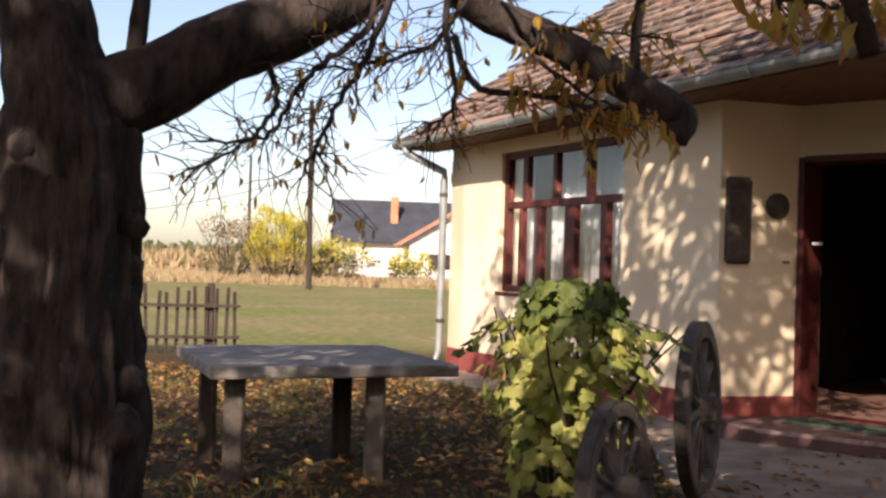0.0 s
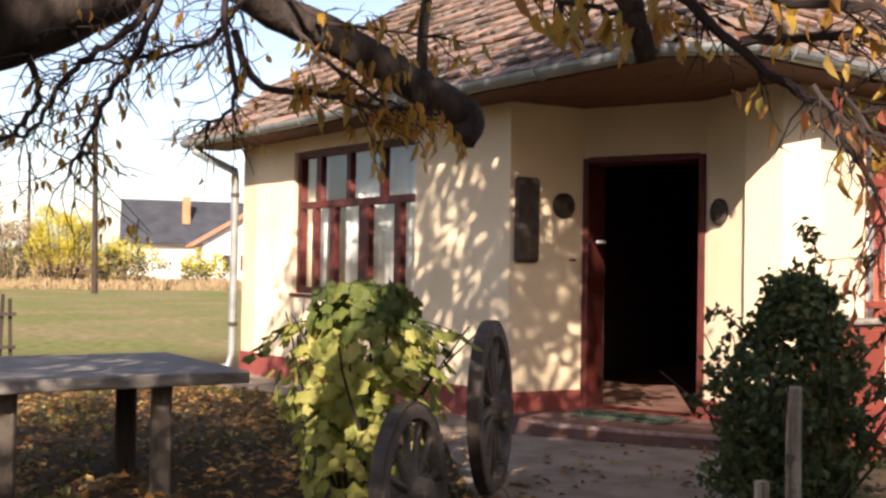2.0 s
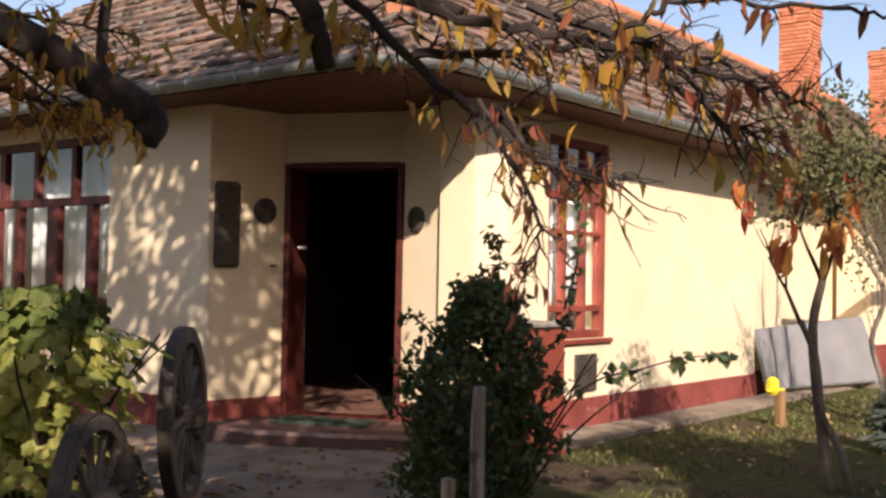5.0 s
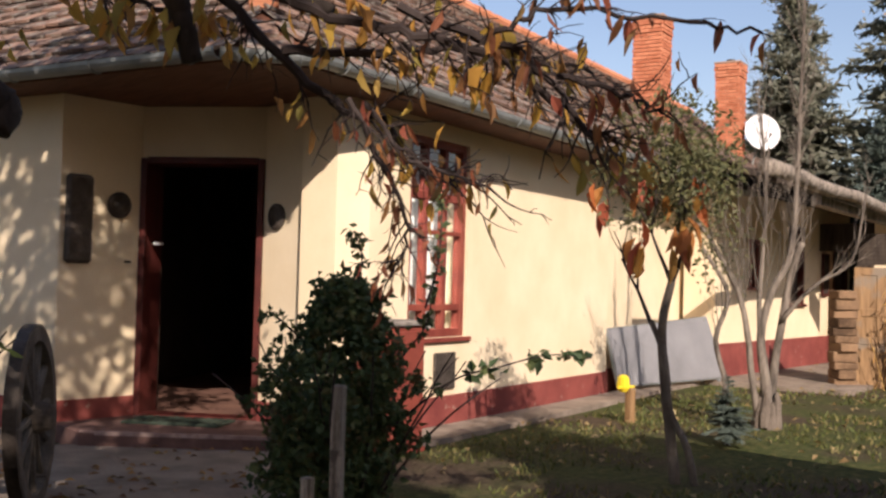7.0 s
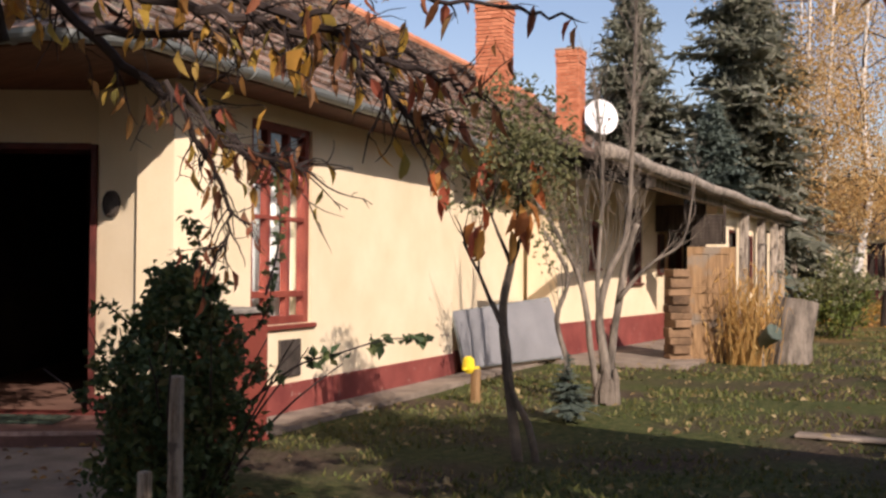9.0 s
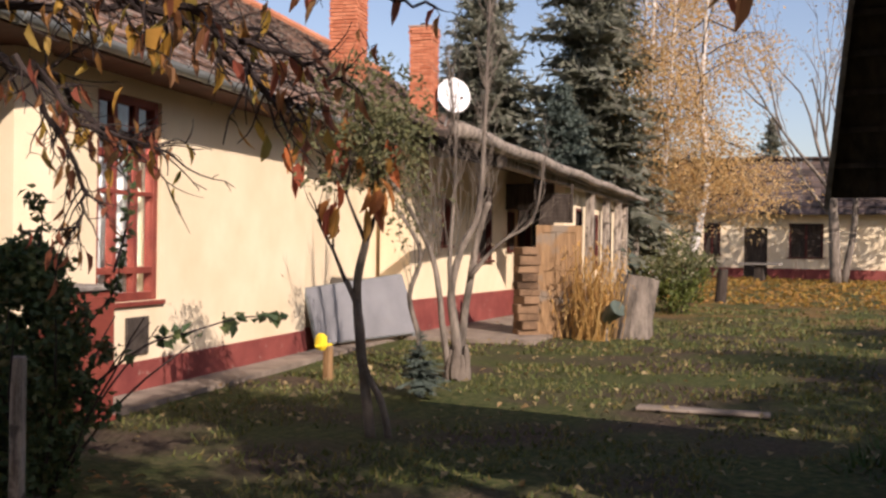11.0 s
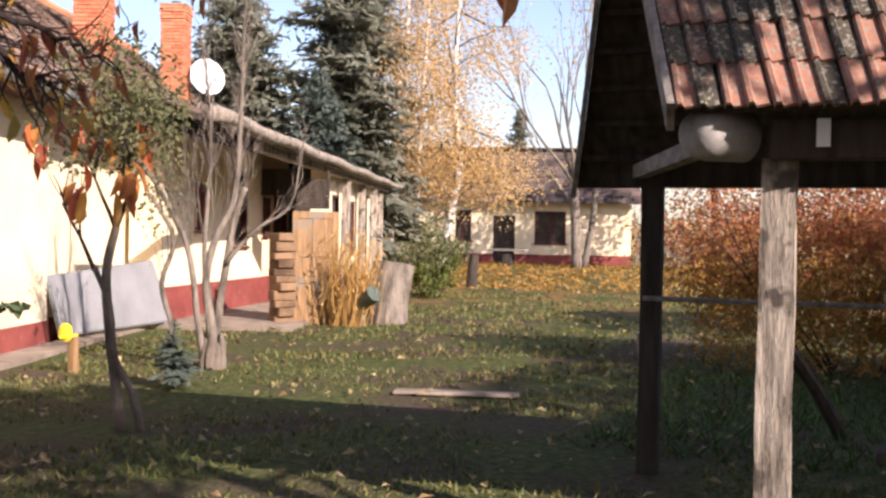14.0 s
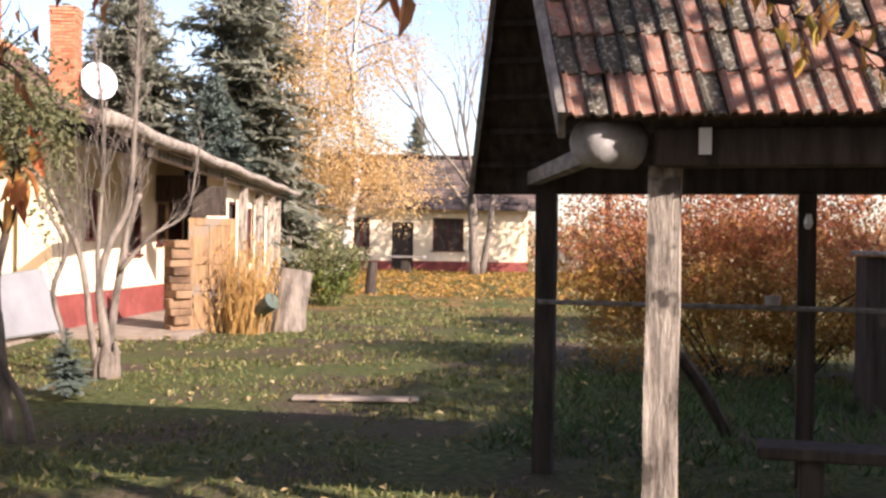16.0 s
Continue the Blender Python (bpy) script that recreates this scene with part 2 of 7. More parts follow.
def ground_mat():
    """Lawn, bare earth and leaf litter, mixed by noise; litter under the old tree, a mown meadow beyond the fence."""
    m = bpy.data.materials.new("yard ground")
    m.use_nodes = True
    n, l = m.node_tree.nodes, m.node_tree.links
    b = n["Principled BSDF"]
    tex = n.new("ShaderNodeTexCoord")

    def noise_(scale, detail=5):
        t = n.new("ShaderNodeTexNoise")
        t.inputs["Scale"].default_value, t.inputs["Detail"].default_value = scale, detail
        l.new(tex.outputs["Object"], t.inputs[0])
        return t.outputs[0]

    def ramp(src, stops):
        r = n.new("ShaderNodeValToRGB")
        e = r.color_ramp.elements
        while len(e) < len(stops):
            e.new(0.5)
        for k, (p, c) in enumerate(stops):
            e[k].position, e[k].color = p, (*c, 1)
        l.new(src, r.inputs[0])
        return r.outputs[0]

    def mix(f, a, c):
        x = n.new("ShaderNodeMix")
        x.data_type = "RGBA"
        l.new(f, x.inputs[0]), l.new(a, x.inputs[6]), l.new(c, x.inputs[7])
        return x.outputs[2]

    lawn = ramp(noise_(14, 8), [(0.3, (0.030, 0.040, 0.014)), (0.5, (0.064, 0.076, 0.025)), (0.7, (0.120, 0.105, 0.045))])
    earth = ramp(noise_(20, 8), [(0.3, (0.045, 0.033, 0.023)), (0.7, (0.105, 0.076, 0.052))])
    litter = ramp(noise_(28, 8), [(0.3, (0.032, 0.024, 0.016)), (0.5, (0.060, 0.042, 0.022)), (0.7, (0.125, 0.080, 0.034))])
    near = mix(ramp(noise_(0.7), [(0.44, (0, 0, 0)), (0.62, (1, 1, 1))]), lawn, earth)
    sep = n.new("ShaderNodeSeparateXYZ")
    l.new(tex.outputs["Object"], sep.inputs[0])

    def span(out, a, c):
        k = n.new("ShaderNodeMapRange")
        k.interpolation_type = "SMOOTHSTEP"
        k.inputs[1].default_value, k.inputs[2].default_value = a, c
        l.new(out, k.inputs[0])
        return k.outputs[0]

    near = mix(span(sep.outputs[0], 3.6, 2.2), near, litter)
    meadow = mix(ramp(noise_(0.3, 8), [(0.40, (0, 0, 0)), (0.62, (1, 1, 1))]), ramp(noise_(5.0, 10), [(0.3, (0.085, 0.105, 0.03)), (0.5, (0.16, 0.17, 0.055)), (0.7, (0.25, 0.22, 0.09))]), ramp(noise_(4.0, 10), [(0.3, (0.14, 0.12, 0.05)), (0.5, (0.22, 0.18, 0.085)), (0.7, (0.34, 0.26, 0.15))]))
    far = ramp(noise_(0.05, 8), [(0.3, (0.26, 0.20, 0.11)), (0.7, (0.36, 0.29, 0.17))])
    near = mix(span(sep.outputs[1], 14.5, 18), near, meadow)
    near = mix(span(sep.outputs[1], 66, 80), near, far)
    east = mix(span(noise_(0.9), 0.42, 0.62), lawn, ramp(noise_(25, 6), [(0.3, (0.10, 0.062, 0.030)), (0.7, (0.26, 0.155, 0.055))]))
    near = mix(span(sep.outputs[0], 17, 24), near, east)
    l.new(near, b.inputs["Base Color"])
    b.inputs["Roughness"].default_value = 0.95
    b.inputs["Specular IOR Level"].default_value = 0.1
    bump = n.new("ShaderNodeBump")
    bump.inputs["Strength"].default_value, bump.inputs["Distance"].default_value = 0.8, 0.05
    l.new(noise_(22, 8), bump.inputs["Height"])
    l.new(bump.outputs[0], b.inputs["Normal"])
    return m


GROUND = ground_mat()


# ---------------------------------------------------------------- mesh helpers
def empty(name, label, category, at=(0, 0, 0), group="", kind=""):
    o = new(name)
    o.empty_display_size = 0.1
    o.location = at
    return tagged(o, label, category, group, kind)


def raw(name, verts, faces, material, parent=None, label="", smooth=False, kind=""):
    """One mesh object from vertices and faces in world places."""
    me = bpy.data.meshes.new(name)
    me.from_pydata([tuple(v) for v in verts], [], faces)
    me.materials.append(material)
    if smooth:
        me.polygons.foreach_set("use_smooth", [True] * len(me.polygons))
    o = new(name, me)
    if parent is not None:
        o.parent = parent
        base = parent.location.copy()
        if parent.parent is not None:
            base += parent.parent.location
        o.location = -base if parent.type == "EMPTY" or parent.parent is not None else Vector((0, 0, 0))
    if label or kind:
        tagged(o, label, kind=kind)
    return o


class Shape:
    """Collects boxes, tubes and plates into one mesh."""

    def __init__(self):
        self.v, self.f = [], []

    def add(self, verts, faces):
        k = len(self.v)
        self.v += [Vector(p) for p in verts]
        self.f += [tuple(i + k for i in q) for q in faces]
        return self

    def box(self, lo, hi, m=None, bevel=0.0):
        bm = bmesh.new()
        bmesh.ops.create_cube(bm, size=1)
        size = Vector(hi) - Vector(lo)
        mid = (Vector(hi) + Vector(lo)) / 2
        for q in bm.verts:
            q.co = Vector((q.co.x * size.x, q.co.y * size.y, q.co.z * size.z)) + mid
        if bevel:
            bmesh.ops.bevel(bm, geom=bm.edges[:], offset=bevel, segments=1, affect="EDGES")
        bm.verts.index_update()
        self.add([(m @ q.co if m else q.co) for q in bm.verts], [[q.index for q in f.verts] for f in bm.faces])
        bm.free()
        return self

    def prism(self, poly, z0, z1):
        n = len(poly)
        return self.add([(*p[:2], z0) for p in poly] + [(*p[:2], z1) for p in poly],
                        [tuple(range(n))[::-1], tuple(range(n, 2 * n))] + [(i, (i + 1) % n, n + (i + 1) % n, n + i) for i in range(n)])

    def slab(self, poly, down):
        """A plate under a flat polygon in space, thickened along the vector down."""
        n = len(poly)
        top = [Vector(p) for p in poly]
        return self.add(top + [p + Vector(down) for p in top],
                        [tuple(range(n)), tuple(range(n, 2 * n))[::-1]] + [(i, n + i, n + (i + 1) % n, (i + 1) % n) for i in range(n)])

    def tube(self, pts, radii, sides=8, wobble=0.0, rnd=None, cap=True):
        pts = [Vector(p) for p in pts]
        rings, side = [], None
        for i, p in enumerate(pts):
            way = (pts[min(i + 1, len(pts) - 1)] - pts[max(i - 1, 0)]).normalized()
            if side is None:
                side = way.orthogonal().normalized()
            side = (side - way * side.dot(way))
            side = side.normalized() if side.length > 1e-6 else way.orthogonal().normalized()
            up = way.cross(side)
            r = radii[i] if hasattr(radii, "__len__") else radii
            ring = []
            for k in range(sides):
                a = 2 * math.pi * k / sides
                rr = r * (1 + (wobble * (rnd.random() - 0.5) if wobble else 0))
                ring.append(p + side * math.cos(a) * rr + up * math.sin(a) * rr)
            rings.append(ring)
        n = len(rings)
        faces = [(i * sides + k, i * sides + (k + 1) % sides, (i + 1) * sides + (k + 1) % sides, (i + 1) * sides + k) for i in range(n - 1) for k in range(sides)]
        if cap:
            faces += [tuple(range(sides))[::-1], tuple((n - 1) * sides + k for k in range(sides))]
        return self.add([p for r in rings for p in r], faces)

    def done(self, name, material, parent=None, label="", smooth=False, kind=""):
        return raw(name, self.v, self.f, material, parent, label, smooth, kind)


def thing(ob, label, category, group="", kind=""):
    return tagged(ob, label, category, group, kind)


def oval_leaf(shape, at, way, normal, length, width, fold=0.25):
    """A leaf with a rounded outline, folded along its vein and curled at the tip."""
    way, normal = way.normalized(), normal.normalized()
    side = way.cross(normal).normalized()
    up = side.cross(way)
    a, b = at + way * length * 0.33, at + way * length * 0.68 - up * length * 0.05
    tip = at + way * length - up * length * 0.16
    lift = up * fold * width
    shape.add([at, a, b, tip, a + side * width * 0.5 + lift, b + side * width * 0.42 + lift * 0.7, a - side * width * 0.5 + lift, b - side * width * 0.42 + lift * 0.7],
              [(0, 4, 1), (1, 4, 5, 2), (2, 5, 3), (0, 1, 6), (1, 2, 7, 6), (2, 3, 7)])


def leaf_faces(shape, at, way, normal, length, width, fold=0.25):
    """One leaf: four points folded along the middle vein, with a bent tip."""
    way, normal = way.normalized(), normal.normalized()
    side = way.cross(normal).normalized()
    lift = side.cross(way) * fold * width
    tip = at + way * length - lift * 0.8
    mid = at + way * length * 0.45
    shape.add([at, mid + side * width / 2 + lift, tip, mid - side * width / 2 + lift, mid], [(0, 1, 4), (1, 2, 4), (0, 4, 3), (4, 2, 3)])


def rand_way(rnd):
    while True:
        p = Vector((rnd.uniform(-1, 1), rnd.uniform(-1, 1), rnd.uniform(-1, 1)))
        if 0.05 < p.length < 1:
            return p.normalized()


def ground_z(x, y):
    k = min(max((x - 20) / 25, 0), 1)
    return 0.27 * k * k * (3 - 2 * k)


# ---------------------------------------------------------------- ground
def build_ground():
    xs = [-4000, -900, -300, -100, -40, -20, -10] + [i * 1.0 for i in range(-6, 20)] + [22, 25, 28, 31, 35, 40, 45, 50, 60, 80, 140, 300, 900, 4000]
    ys = [-3500, -600, -200, -60, -25, -12] + [i * 1.0 for i in range(-8, 18)] + [20, 25, 32, 40, 50, 65, 80, 120, 200, 400, 1200, 4000]
    rnd = random.Random(3)
    verts = []
    for y in ys:
        for x in xs:
            bumpy = 0.02 * noise.noise(Vector((x * 0.5, y * 0.5, 0))) if abs(x) < 20 and abs(y) < 20 else 0
            verts.append((x, y, ground_z(x, y) + bumpy - 0.01))
    w = len(xs)
    faces = [(j * w + i, j * w + i + 1, (j + 1) * w + i + 1, (j + 1) * w + i) for j in range(len(ys) - 1) for i in range(w - 1)]
    thing(raw("ground", verts, faces, GROUND, smooth=True), "yard ground with patchy grass, bare earth and fallen leaves", "ground", kind="structure")


build_ground()

# ---------------------------------------------------------------- main house: plan
HC, E1 = Vector((1.60, 13.49, 0)), Vector((3.29, 8.67, 0))
D1, D2 = Vector((4.05, 8.80, 0)), Vector((4.78, 7.96, 0))
E2, X1 = Vector((4.85, 6.985, 0)), Vector((10.21, 8.78, 0))
LV, RU = (E1 - HC).normalized(), (X1 - E2).normalized()
LN, RN = Vector((LV.y, -LV.x, 0)), Vector((RU.y, -RU.x, 0))  # outward
EAVE, PITCH, OVER, RUN = 2.90, 0.70, 0.50, 4.4
THICK = 0.35


def frame_of(p, q, out):
    """Local axes: x along p to q, y inward, z up."""
    x = (q - p).normalized()
    y = -out
    return Matrix(((x.x, y.x, 0, p.x), (x.y, y.y, 0, p.y), (0, 0, 1, p.z), (0, 0, 0, 1)))


def wall_shape(length, height, openings, thick=THICK, z0=0.0):
    """Boxes round the openings (x0, x1, z0, z1)."""
    s = []
    cuts = sorted({0.0, length, *[o[0] for o in openings], *[o[1] for o in openings]})
    for a, b in zip(cuts, cuts[1:]):
        holes = sorted((o[2], o[3]) for o in openings if o[0] < (a + b) / 2 < o[1])
        z = z0
        for lo, hi in holes:
            if lo > z:
                s.append((a, b, z, lo))
            z = hi
        if z < height:
            s.append((a, b, z, height))
    return s


def build_wall(name, p, q, out, height, openings, label, parent=None, thick=THICK, material=PLASTER, plinth=0.30):
    m = frame_of(p, q, out)
    length = (q - p).length
    s = Shape()
    for a, b, z0, z1 in wall_shape(length, height, openings, thick):
        s.box((a, 0, z0), (b, thick, z1), m)
    w = thing(s.done(name, material), label, "wall", kind="structure")
    if plinth:
        s = Shape()
        x = 0.0
        for o in sorted(o for o in openings if o[2] < 0.05) + [(length, length, 0, 0)]:
            if o[0] > x + 0.02:
                s.box((x, -0.022, -0.05), (o[0], 0.0, plinth), m, 0.004)
            x = o[1]
        s.done("plinth", PLINTH, w, "oxblood-painted plinth band")
    return w


LEN_L = (E1 - HC).length
LEN_R = (X1 - E2).length
WIN_L = (1.28, 3.70, 1.05, 2.66)
WIN_R = (1.08, 2.12, 0.84, 2.66)
wall_w = build_wall("wall_west", HC, E1, LN, 3.0, [WIN_L], "cream plastered house wall with a wide window")
wall_s = build_wall("wall_south", E2, X1, RN, 3.0, [WIN_R], "sunlit cream plastered wall with a red window")
an = Vector((-(D1 - E1).normalized().y, (D1 - E1).normalized().x, 0))
an = an if an.dot(Vector((0, -1, 0))) > 0 else -an
build_wall("wall_entry_left", E1, D1, an, 3.0, [], "cream plastered splay beside the entrance")
bn = (D2 - E2).normalized()
bn = Vector((-bn.y, bn.x, 0))
bn = bn if bn.dot(Vector((-1, 0, 0))) > 0 else -bn
build_wall("wall_entry_right", D2, E2, bn, 3.0, [], "cream plastered splay beside the entrance")
dd = (D2 - D1).normalized()
dn = Vector((dd.y, -dd.x, 0))
dn = dn if dn.dot(Vector((-1, -1, 0))) > 0 else -dn
LEN_D = (D2 - D1).length
STEP = 0.13
build_wall("wall_entry", D1, D2, dn, 3.0, [(0.03, LEN_D - 0.03, 0.0, 2.36)], "cream wall above the open entrance", plinth=0)


def build_back_walls():
    """Plain walls that close the house behind, and the room behind the entrance, its dimness put into the colour."""
    gw = HC - LN * 7.6
    ge = X1 - RN * 7.6
    n = -LV
    build_wall("wall_gable", gw, HC, n, 2.95, [], "cream plastered gable wall", plinth=0.3)
    s = Shape()
    tip = (gw + HC) / 2
    s.add([HC + Vector((0, 0, 2.9)), gw + Vector((0, 0, 2.9)), Vector((tip.x, tip.y, 5.55)), HC + Vector((0, 0, 2.9)) - n * 0.3, gw + Vector((0, 0, 2.9)) - n * 0.3, Vector((tip.x, tip.y, 5.55)) - n * 0.3],
          [(0, 1, 2), (3, 5, 4), (0, 2, 5, 3), (1, 4, 5, 2), (0, 3, 4, 1)])
    thing(s.done("wall_gable_top", PLASTER), "cream plastered gable triangle under the roof", "wall", kind="structure")
    for a, b, o, nm in ((gw, gw + LV * 6, -LN, "wall_back_west"), (ge - RU * 6, ge, -RN, "wall_back_south"), (X1 - RN * 0.36, ge, RU, "wall_end")):
        build_wall(nm, a, b, -o if nm != "wall_end" else o, 2.9, [], "plain cream plastered rear wall", plinth=0)
    # hall walls and ceiling: the indoor shade is put into their near-black colour
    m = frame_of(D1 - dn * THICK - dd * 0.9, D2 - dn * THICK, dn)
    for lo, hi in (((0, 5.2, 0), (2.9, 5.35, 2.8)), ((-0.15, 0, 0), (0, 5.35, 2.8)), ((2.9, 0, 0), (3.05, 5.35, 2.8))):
        thing(Shape().box(lo, hi, m).done("wall_hall", INSIDE), "entrance hall wall with its dimness put into the dark colour", "wall", kind="structure")
    s = Shape().box((-0.15, -0.3, 0.0), (3.05, 5.35, STEP - 0.006), m)
    thing(s.done("floor", FLOORTILE), "reddish tiled hall floor catching sunlight", "floor", kind="structure")
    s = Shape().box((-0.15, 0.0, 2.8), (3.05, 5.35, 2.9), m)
    thing(s.done("ceiling", INSIDE), "plain hall ceiling with its dimness put into the dark colour", "ceiling", kind="structure")


build_back_walls()


def build_roof():
    inL, inR = -LN, -RN
    def line(p, d, q, e):
        k = ((q - p).cross(e)).z / d.cross(e).z
        return p + d * k
    eL, eR = HC + LN * OVER, E2 + RN * OVER
    corner = line(eL, LV, eR, RU)
    gable = HC + LN * OVER - LV * 0.55
    far = X1 + RN * OVER + RU * 15.0
    z = Vector((0, 0, EAVE))
    G1, G2 = corner - LV * 0.42, corner + RU * 0.42
    def up(p, run):
        return p + z + Vector((0, 0, run * PITCH))
    hip = line(eL + inL * RUN, LV, eR + inR * RUN, RU)
    T = corner + (inL + inR) * 0.62
    planes = [
        ("left", [up(gable, 0), up(G1, 0), up(T, 0.62), up(hip, RUN), up(gable + inL * RUN, RUN)], LV, inL, G1),
        ("right", [up(G2, 0), up(far, 0), up(far + inR * RUN, RUN), up(hip, RUN), up(T, 0.62)], RU, inR, G2),
        ("corner", [up(G1, 0), up(G2, 0), up(T, 0.62)], (G2 - G1).normalized(), (inL + inR).normalized(), G1),
    ]
    house_roof = empty("house_roof", "aged clay tile roof with lichen over the cream house", "roof", kind="structure")
    s = Shape()
    for nm, poly, d, inw, o in planes:
        s.slab(poly, (0, 0, -0.10))
    # rear slopes
    s.slab([up(gable + inL * RUN, RUN), up(hip, RUN), up(hip + inL * 3.2 + inR * 0.0, RUN - 3.2), up(gable + inL * (RUN + 3.6), RUN - 3.6)], (0, 0, -0.1))
    s.slab([up(hip, RUN), up(far + inR * RUN, RUN), up(far + inR * (RUN + 3.6), RUN - 3.6), up(hip + inR * 3.2, RUN - 3.2)], (0, 0, -0.1))
    s.done("roof_deck", BROWNSOFFIT, house_roof, "brown roof boarding")
    # tiles
    rnd = random.Random(11)
    rest, near = Shape(), []
    TW, TL = 0.19, 0.255
    for nm, poly, d, inw, o in planes:
        slope = Vector((inw.x, inw.y, (poly[2].z - EAVE) / max(1e-3, (poly[2] - poly[0]).dot(inw)) if nm == "corner" else PITCH)).normalized()
        normal = d.cross(slope).normalized()
        if normal.z < 0:
            normal = -normal
        org = poly[0]
        flat = [((p - org).dot(d), (p - org).dot(slope)) for p in poly]
        def inside(x, y):
            c = False
            for (x0, y0), (x1, y1) in zip(flat, flat[1:] + flat[:1]):
                if (y0 > y) != (y1 > y) and x < (x1 - x0) * (y - y0) / (y1 - y0) + x0:
                    c = not c
            return c
        xmin, xmax = min(p[0] for p in flat), max(p[0] for p in flat)
        ymax = max(p[1] for p in flat)
        for r in range(int(ymax / TL) + 1):
            sag = 0.012 * math.sin(r * 1.7)
            for cidx in range(int((xmax - xmin) / TW) + 2):
                x = xmin + (cidx + (0.5 if r % 2 else 0)) * TW
                y = r * TL - 0.05
                if not inside(x, min(max(y + TL * 0.5, 0.03), ymax - 0.02)):
                    continue
                j = rnd.uniform(-0.012, 0.012)
                lift = 0.02 + sag * 0.3 + rnd.uniform(0, 0.012)
                base = org + d * (x + rnd.uniform(-0.006, 0.006)) + slope * (y + j) + normal * lift
                m = Matrix(((d.x, slope.x, normal.x, base.x), (d.y, slope.y, normal.y, base.y), (d.z, slope.z, normal.z, base.z), (0, 0, 0, 1)))
                m = m @ Matrix.Rotation(radians(rnd.uniform(-1.6, 1.6)), 4, "Z") @ Matrix.Rotation(radians(-4.5 + rnd.uniform(-1, 1)), 4, "X")
                close = (base - Vector((3.6, 6.4, 2.9))).length
                near.append((close, m))
    near.sort(key=lambda q: q[0])
    hw = TW / 2 - 0.004
    tv = [(-hw, 0, 0.012), (-hw * 0.4, -0.012, 0.016), (hw * 0.4, -0.012, 0.016), (hw, 0, 0.012), (hw, TL * 1.12, 0.0), (-hw, TL * 1.12, 0.0),
          (-hw, 0, -0.014), (-hw * 0.4, -0.012, -0.012), (hw * 0.4, -0.012, -0.012), (hw, 0, -0.014)]
    tf = [(0, 1, 2, 3), (0, 3, 4, 5), (0, 6, 7, 1), (1, 7, 8, 2), (2, 8, 9, 3), (3, 9, 4), (0, 5, 6)]
    tile = bpy.data.meshes.new("roof_tile")
    tile.from_pydata(tv, [], tf)
    tile.materials.append(TILEPIECE)
    ROOF_TILES.extend((house_roof, tile, m) for _, m in near[:300])
    for _, m in near[300:]:
        rest.add([m @ Vector(p) for p in tv], tf)
    rest.done("roof_tiles", TILE, house_roof, "rows of aged clay tiles", kind="stuff")
    # ridge tiles
    s = Shape()
    for a, b in ((gable + inL * RUN, hip), (hip, far + inR * RUN)):
        a, b = up(a, RUN + 0.03), up(b, RUN + 0.03)
        k = int((b - a).length / 0.36)
        for i in range(k):
            p, q = a.lerp(b, i / k), a.lerp(b, (i + 1.06) / k)
            s.tube([p, q], [0.10, 0.115], 8)
    s.done("ridge_tiles", ORANGETILE, house_roof, "orange half-round ridge tiles")
    s = Shape()
    a, b = up(T, 0.66), up(hip, RUN + 0.03)
    k = int((b - a).length / 0.36)
    for i in range(k):
        s.tube([a.lerp(b, i / k), a.lerp(b, (i + 1.06) / k)], [0.115, 0.10], 8)
    s.done("hip_tiles", ORANGETILE, house_roof, "orange half-round hip tiles")
    # soffit boards under the eaves, set between wall head and gutter
    s = Shape()
    zz = Vector((0, 0, EAVE - 0.06))
    s.slab([HC - LV * 0.5 + LN * 0.46 + zz, G1 - LN * 0.04 + zz, G2 - RN * 0.04 + zz, far - RN * 0.04 + zz, X1 + zz + RU * 15.0, E2 + zz, D2 + zz, D1 + zz, E1 + zz, HC + zz - LV * 0.5], (0, 0, -0.03))
    s.done("soffit", BROWNSOFFIT, house_roof, "brown boarded soffit under the eaves")
    # gutter
    gutter = empty("gutter", "weathered zinc half-round gutter along the eaves", "gutter", kind="structure")
    def trough(p, q, name):
        w = (q - p).normalized()
        side = Vector((w.y, -w.x, 0))
        s = Shape()
        ring = [(math.cos(a) * 0.075, math.sin(a) * 0.075) for a in [math.pi + math.pi * i / 8 for i in range(9)]] + [(math.cos(a) * 0.066, math.sin(a) * 0.066) for a in [2 * math.pi - math.pi * i / 8 for i in range(9)]]
        vs = [p + side * a + Vector((0, 0, b)) for a, b in ring] + [q + side * a + Vector((0, 0, b)) for a, b in ring]
        n = len(ring)
        s.add(vs, [(i, (i + 1) % n, n + (i + 1) % n, n + i) for i in range(n)] + [tuple(range(n))[::-1], tuple(range(n, 2 * n))])
        s.done(name, ZINC, gutter)
        k = max(1, int((q - p).length / 0.9))
        for i in range(k + 1):
            c = p.lerp(q, (i + 0.3) / (k + 0.6))
            b = Shape().tube([c + side * 0.08 * math.cos(a) + Vector((0, 0, 0.082 * math.sin(a))) for a in [math.pi * (1 + j / 6) for j in range(7)]], 0.008, 5)
            b.done("gutter_bracket", ZINC, gutter)
    gz = Vector((0, 0, EAVE - 0.02))
    o1, o2 = LN * 0.05, RN * 0.05
    trough(gable + o1 + gz, G1 + o1 + gz, "trough")
    trough(G1 + o1 + gz, G2 + o2 + gz, "trough")
    trough(G2 + o2 + gz, X1 + RN * OVER + RU * 4.6 + o2 + gz, "trough")
    dp = HC - LV * 0.06 + LN * 0.09
    top = gable + o1 + LV * 0.28 + gz
